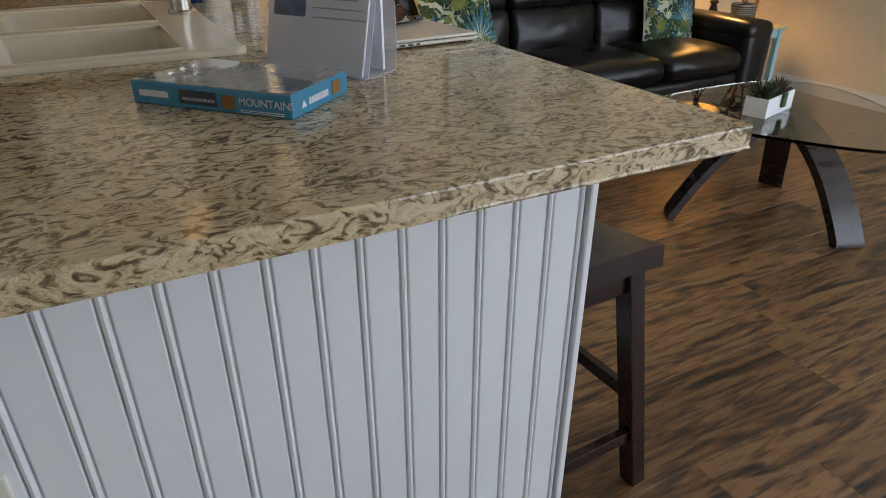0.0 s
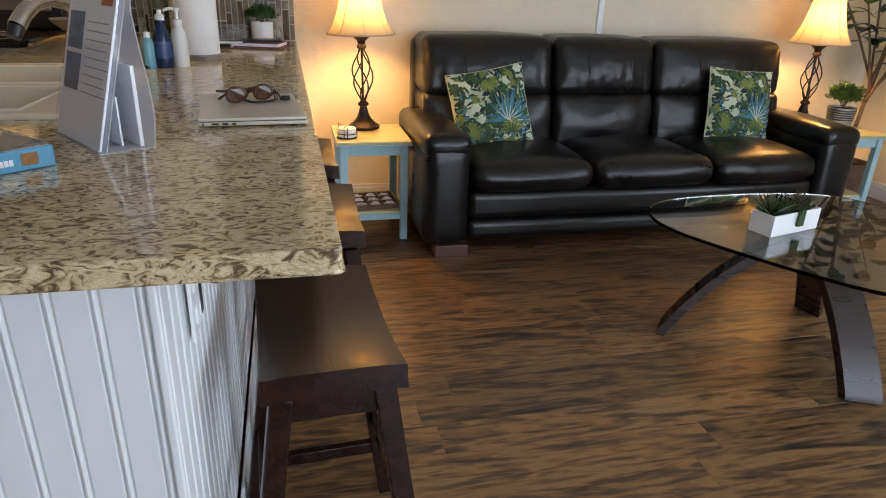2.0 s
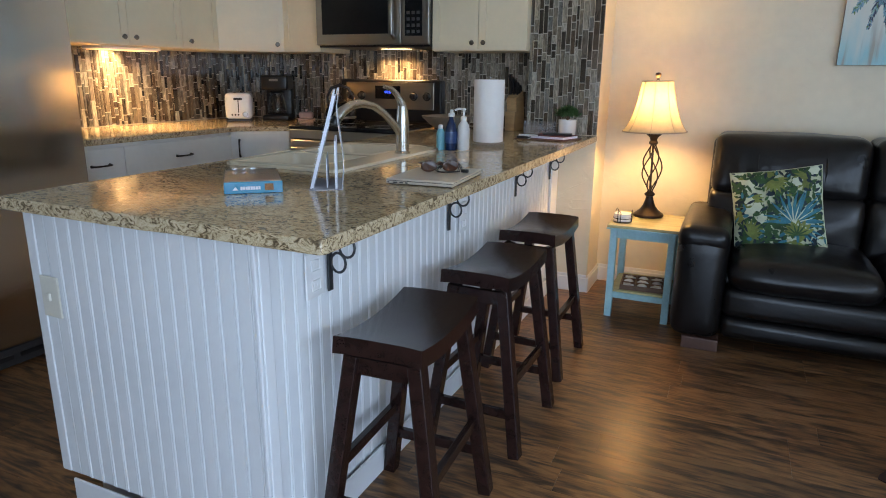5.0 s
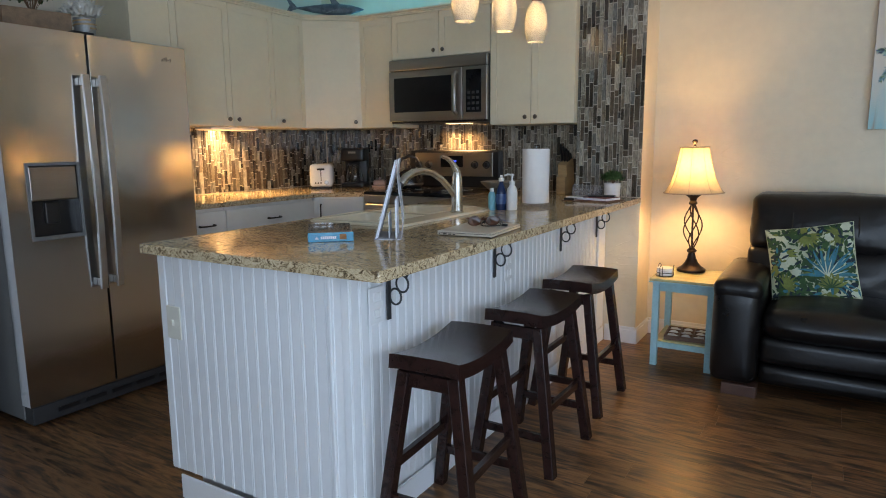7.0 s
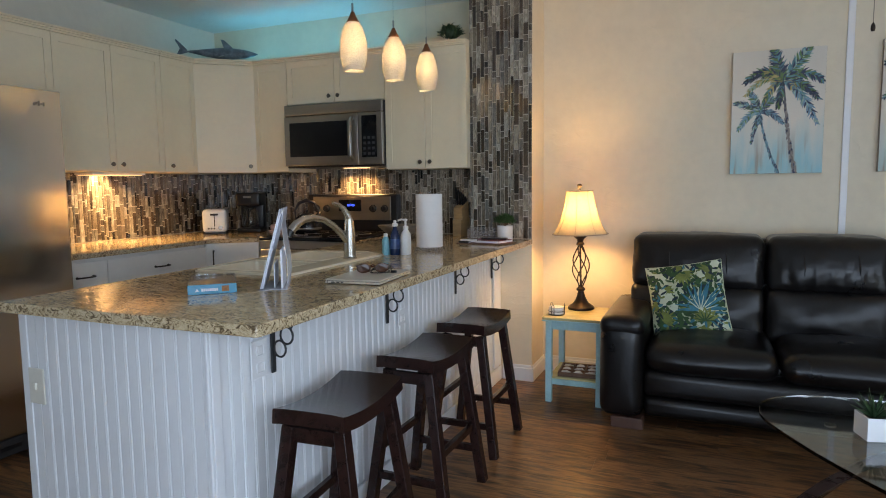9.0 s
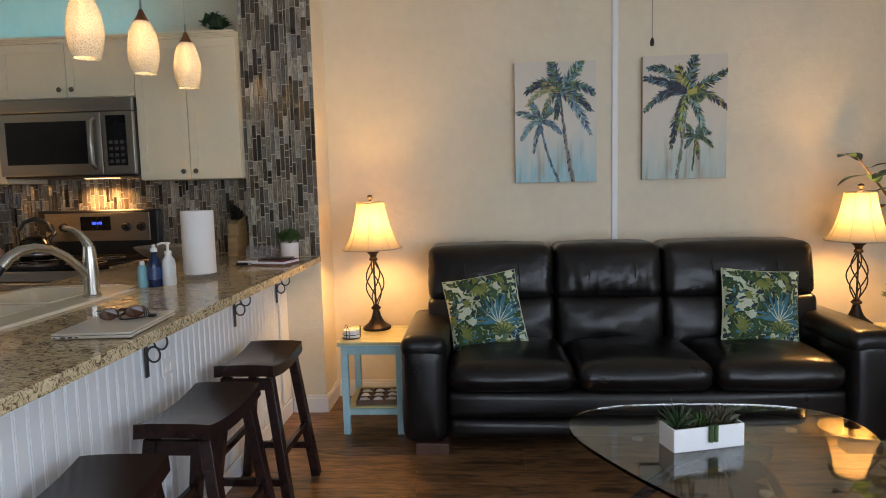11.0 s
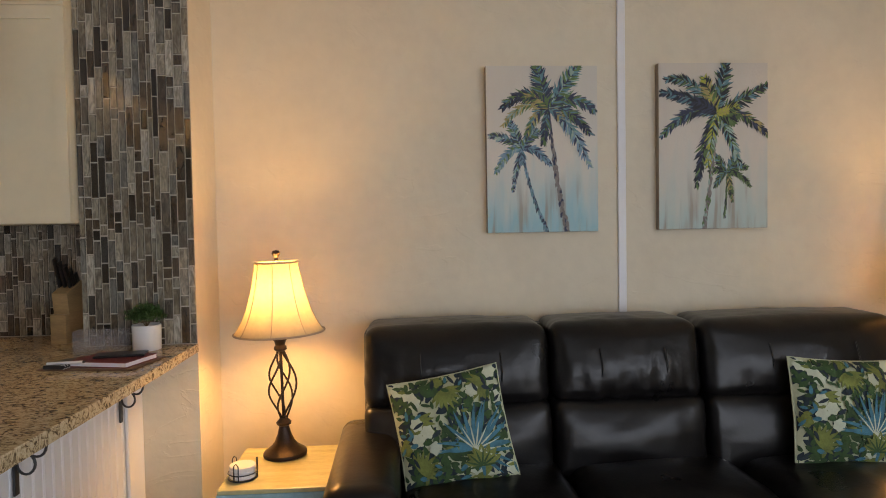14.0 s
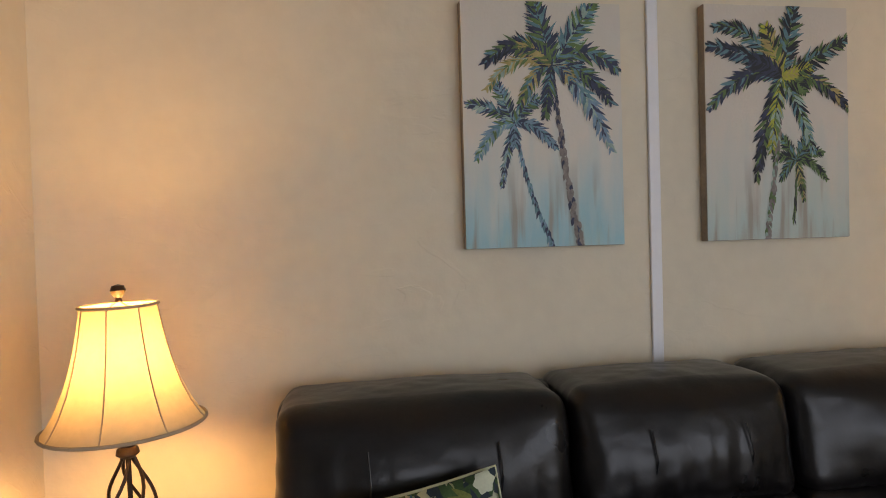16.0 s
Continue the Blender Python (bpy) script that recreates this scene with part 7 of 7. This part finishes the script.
def painting(x0, x1, z0, z1, face, label, palms, seed):
    """A stretched canvas; palms: crown, foot, trunk width, trunk colours, then fronds (tip, sag, leaflet length, colours)."""
    w, h = x1 - x0, z1 - z0
    ob = thing("canvas_painting", label, "painting", pose(x0, Y_N - 0.002, z0), "paintings over the sofa")
    part("stretcher", boxed(0, w, -0.034, 0, 0, h, 0.003), M_EDGE, ob)
    part("canvas", boxed(0.001, w - 0.001, -0.0365, -0.0343, 0.001, h - 0.001), face, ob)
    bm = bmesh.new()
    rng = random.Random(seed)
    y = [-0.0369]

    def stroke(a, d, length, wd, slot):
        """One tapered dab of paint from a along d."""
        s = Vector((-d.y, d.x)) * wd
        b = a + d * length
        q = [a - s * 0.3, a + s * 0.3, a.lerp(b, 0.35) + s, a.lerp(b, 0.75) + s * 0.6, b, a.lerp(b, 0.75) - s * 0.5, a.lerp(b, 0.35) - s]
        q = [(min(w - 0.001, max(0.001, p.x)), min(h - 0.001, max(0.001, p.y))) for p in q]
        bm.faces.new([bm.verts.new((px, y[0], pz)) for px, pz in q]).material_index = slot
        y[0] -= 0.0000012

    def frond(c, tip, sag, leaf, pal):
        c, e = Vector(c), Vector(tip)
        mid = (c + e) / 2 + Vector((0, sag))
        L_, n = (e - c).length, 26
        for layer in range(2):
            for i in range(n):
                t = (i + rng.random()) / n
                p = c * (1 - t) ** 2 + mid * 2 * t * (1 - t) + e * t * t
                d = ((mid - c) * (1 - t) + (e - mid) * t).normalized()
                ll = leaf * (0.45 + 0.55 * math.sin(math.pi * min(1.0, 0.15 + 0.85 * t)))
                for sd in (-1, 1):
                    a = math.atan2(d.y, d.x) + sd * rng.uniform(0.35, 0.85)
                    v = Vector((math.cos(a), math.sin(a) - 0.25)).normalized()
                    stroke(p, v, ll * rng.uniform(0.65, 1.1), leaf * rng.uniform(0.06, 0.11), pal[0] if layer == 0 and rng.random() < 0.75 else rng.choice(pal))
        for i in range(n):
            t = i / n
            p = c * (1 - t) ** 2 + mid * 2 * t * (1 - t) + e * t * t
            d = ((mid - c) * (1 - t) + (e - mid) * t).normalized()
            stroke(p, d, L_ / n * 1.6, leaf * 0.05, rng.choice(pal))

    for crown, foot, width, trunk, fronds in palms:
        c, f = Vector(crown), Vector(foot)
        for i in range(44):
            t = i / 44
            p = c.lerp(f, t) + Vector((-0.10 * (f.x - c.x) * math.sin(math.pi * t), 0))
            wd = width * (0.5 + 0.5 * t)
            for _ in range(3):
                stroke(p + Vector((rng.uniform(-0.4, 0.4) * wd, 0)), Vector((rng.uniform(-0.25, 0.25), -1)).normalized(), 0.026, wd * 0.34, rng.choice(trunk))
        for q in fronds:
            frond(crown, *q)
    mats = [M_PAINTTRUNK, M_INDIGO, M_PAINTTEAL, M_PAINTGREEN, M_PAINTYEL, M_PAINTBLK, M_PAINTBLUE, M_PAINTOCHRE, M_PAINTMINT]
    tagged(part("palm_picture", bm, mats, ob, "palm trees in loose brush strokes"), kind="stuff")
    return ob


M_CANVAS1 = canvas_material("canvas_blue", (0.72, 0.66, 0.57), (0.31, 0.56, 0.60), (0.40, 0.56, 0.52))
M_CANVAS2 = canvas_material("canvas_taupe", (0.69, 0.62, 0.53), (0.45, 0.57, 0.53), (0.42, 0.38, 0.31))
COOL, DEEP, PALE = (1, 2, 1, 6, 3, 8), (1, 5, 2, 3, 1), (7, 7, 8, 3)
painting(1.895, 2.368, 1.302, 1.999, M_CANVAS1, "canvas painting of two blue-green palm trees", [
    ((0.148, 0.351), (0.258, 0.0), 0.013, (6, 1, 2), [
        ((0.109, 0.175), 0.03, 0.030, COOL), ((0.040, 0.255), 0.06, 0.042, (6, 2, 3, 8)), ((0.014, 0.405), 0.03, 0.036, COOL), ((0.100, 0.462), 0.0, 0.040, COOL),
        ((0.215, 0.420), 0.03, 0.040, COOL), ((0.268, 0.283), 0.05, 0.040, (1, 2, 6)), ((0.150, 0.290), 0.0, 0.036, (1, 6, 2))]),
    ((0.264, 0.517), (0.340, 0.0), 0.021, (0, 0, 0, 1), [
        ((0.068, 0.444), 0.10, 0.040, PALE), ((0.435, 0.279), 0.10, 0.058, (6, 2, 8, 1)), ((0.240, 0.372), 0.02, 0.046, DEEP), ((0.165, 0.400), 0.07, 0.046, (3, 1, 7, 2)),
        ((0.066, 0.520), 0.11, 0.055, DEEP), ((0.440, 0.412), 0.07, 0.055, DEEP), ((0.462, 0.505), 0.09, 0.055, (1, 2, 1, 3)), ((0.387, 0.693), 0.0, 0.060, (2, 3, 1, 8)),
        ((0.213, 0.696), 0.0, 0.058, (1, 2, 1, 3)), ((0.160, 0.560), 0.05, 0.045, (3, 7, 1)), ((0.320, 0.470), 0.02, 0.040, (7, 1, 2))])], 4)
painting(2.632, 3.112, 1.304, 2.010, M_CANVAS2, "canvas painting of a dark green palm tree", [
    ((0.300, 0.237), (0.286, 0.06), 0.006, (5, 3), [
        ((0.250, 0.312), 0.0, 0.032, (5, 3, 2)), ((0.222, 0.245), 0.02, 0.032, (5, 3)), ((0.245, 0.180), 0.03, 0.032, (5, 3, 2)), ((0.322, 0.120), 0.02, 0.032, (3, 5, 7)),
        ((0.400, 0.182), 0.04, 0.032, (3, 5)), ((0.386, 0.262), 0.02, 0.032, (5, 3)), ((0.335, 0.310), 0.0, 0.032, (5, 3, 2))]),
    ((0.253, 0.491), (0.194, 0.0), 0.018, (0, 0, 8, 3), [
        ((0.356, 0.265), 0.06, 0.055, (2, 8, 5, 3)), ((0.165, 0.190), 0.09, 0.062, (5, 5, 1, 3)), ((0.215, 0.270), 0.05, 0.055, (3, 4, 5, 8)), ((0.011, 0.394), 0.10, 0.055, DEEP),
        ((0.011, 0.580), 0.04, 0.055, (5, 1, 2)), ((0.036, 0.635), 0.10, 0.050, (5, 3, 2)), ((0.477, 0.400), 0.08, 0.055, (5, 3, 7, 1)), ((0.477, 0.612), 0.0, 0.055, (5, 3, 5, 2)),
        ((0.295, 0.704), 0.0, 0.060, (5, 3, 2)), ((0.200, 0.640), 0.0, 0.055, (3, 4, 7, 5)), ((0.150, 0.540), 0.02, 0.050, (5, 1)), ((0.345, 0.520), 0.0, 0.048, (5, 4, 3)),
        ((0.330, 0.450), 0.02, 0.045, (5, 3)), ((0.300, 0.505), 0.0, 0.030, (4, 4, 7))])], 7)

# ---- boards, planks and tiles ----
def board_mesh(w, h, name):
    bm = bmesh.new()
    box(bm, 0.0006, w - 0.0105, -0.008, 0.0, 0, h, 0.0018, 2)
    tube(bm, [(w - 0.0052, -0.0058, 0), (w - 0.0052, -0.0058, h)], 0.0039, 8)
    box(bm, w - 0.0108, w + 0.0009, -0.0046, 0.0, 0, h)
    me = bpy.data.meshes.new(name)
    bmesh.ops.recalc_face_normals(bm, faces=bm.faces)
    bm.to_mesh(me)
    bm.free()
    me.materials.append(M_BEAD)
    return me


BW = 0.0487
me = board_mesh(BW, CB - 0.003 - 0.10, "board")
x = -0.1320
part("board", boxed(PX0 + 0.0305, x - 0.0005, PANEL_Y - 0.002, PANEL_Y + 0.006, 0.1, CB - 0.003), M_BEAD, pen)
while x + BW < PANEL_X - 0.004:
    ob = new("board", me)
    ob.parent, ob.matrix_world = pen, Matrix.Translation((x, PANEL_Y + 0.006, 0.1))
    x += BW
part("backing", boxed(PX0 + 0.028, PANEL_X - 0.013, PANEL_Y + 0.0065, PANEL_Y + 0.0115, 0.1, CB - 0.003), M_BEAD, pen)
part("backing", boxed(PANEL_X - 0.0115, PANEL_X - 0.0065, PANEL_Y + 0.012, PIL_Y - 0.002, 0.02, CB - 0.003), M_BEAD, pen)
y = PANEL_Y + 0.041
while y + BW < 3.03:
    ob = new("board", me)
    ob.parent, ob.matrix_world = pen, Matrix.Translation((PANEL_X - 0.006, y, 0.09)) @ Matrix.Rotation(radians(90), 4, "Z")
    y += BW

rng = random.Random(5)
floor_ob = bpy.data.objects["floor"]
plank_mesh = {}


def plank_of(L, w):
    key = (round(L, 2), round(w, 3))
    if key not in plank_mesh:
        me = plank_mesh[key] = bpy.data.meshes.new("plank")
        bm = boxed(0.0003, key[0] - 0.0003, 0.0003, w - 0.0003, -0.006, 0.0, 0.0005, 1)
        bm.to_mesh(me)
        bm.free()
        me.materials.append(M_FLOOR)
    return plank_mesh[key]


y = Y_S
while y < Y_N - 0.01:
    x, L = X_W, round(rng.uniform(0.3, 1.2), 1)
    while x < X_E - 0.005:
        L = min(L, X_E - x)
        ob = new("plank", plank_of(L, min(0.13, Y_N - y)))
        ob.parent, ob.location = floor_ob, (x, y, 0)
        x += L
        L = rng.choice((0.9, 1.22, 1.5))
    y += 0.13


def strips(u0, u1, v0, v1, seed, skip=()):
    """Vertical mosaic strips of uneven length in columns: rows of u, v, width, height."""
    rng = random.Random(seed)
    u, out = u0, []
    while u < u1 - 0.006:
        w = min(rng.choice((0.016, 0.021, 0.026, 0.026, 0.033)), u1 - u)
        v = v0 - rng.uniform(0, 0.09)
        while v < v1:
            h = rng.choice((0.04, 0.075, 0.10, 0.13, 0.148))
            a, b = max(v, v0), min(v + h, v1)
            if b - a > 0.01:
                out.append((u, a, w, b - a))
            v += h
        u += w
    return out


def add_strip(bm, u, v, w, h, d, g=0.0015):
    """A tile in the plane y = 0 that faces -y, with chamfered edges."""
    q = 0.0014
    tilt = random.Random(round(h * 7919 + w * 104729 + d * 1e6))
    a, b = tilt.uniform(-0.0008, 0.0008), tilt.uniform(-0.0008, 0.0008)
    lo = [bm.verts.new(p) for p in ((u + g, 0, v + g), (u + w - g, 0, v + g), (u + w - g, 0, v + h - g), (u + g, 0, v + h - g))]
    hi = [bm.verts.new(p) for p in ((u + g + q, -d - a, v + g + q), (u + w - g - q, -d - b, v + g + q), (u + w - g - q, -d + a, v + h - g - q), (u + g + q, -d + b, v + h - g - q))]
    bm.faces.new(hi)
    for i in range(4):
        bm.faces.new((lo[i], lo[(i + 1) % 4], hi[(i + 1) % 4], hi[i]))


def tiled(name, u0, u1, v0, v1, m, seed, label, singles=None):
    ob = structure(name, boxed(u0, u1, -0.002, 0.0, v0, v1), M_GROUT, label, "tiles")
    ob.matrix_world = m
    bm, rng, made = bmesh.new(), random.Random(seed + 50), {}
    count = 0
    for u, v, w, h in strips(u0, u1, v0, v1, seed):
        d = 0.006 + rng.uniform(0, 0.0022)
        if singles and singles[0] < v < singles[1] and count < 300:
            key = (round(w, 3), round(h, 3), round(d, 3))
            if key not in made:
                b2 = bmesh.new()
                add_strip(b2, 0, 0, w, h, d)
                made[key] = bpy.data.meshes.new("tile")
                bmesh.ops.recalc_face_normals(b2, faces=b2.faces)
                b2.to_mesh(made[key])
                b2.free()
                made[key].materials.append(M_TILE)
            t = new("tile", made[key])
            t.parent, t.location = ob, (u, 0, v)
            count += 1
        else:
            add_strip(bm, u, v, w, h, d)
    tagged(part("tiles", bm, M_TILE_J, ob, "glass mosaic strips"), kind="stuff")
    return ob


tiled("tiles_pilaster", 0.0, PIL_X1 - PIL_X0, CT + 0.001, Z_C - 0.002, Matrix.Translation((PIL_X0, PIL_Y, 0)), 3, "grey and brown glass mosaic strips on the wing wall", (CT, 1.95))
tiled("tiles_splashback_north", 0.0, PIL_X0 - X_W - 0.012, CT + 0.001, 1.40, Matrix.Translation((X_W + 0.012, Y_N, 0)), 4, "grey and brown glass mosaic strip splashback")
tiled("tiles_splashback_west", 0.0, Y_N - 1.53 - 0.012, CT + 0.001, UB - 0.001, Matrix.Translation((X_W, 1.53, 0)) @ Matrix.Rotation(radians(90), 4, "Z"), 6, "brown glass mosaic strip splashback lit by a warm lamp")
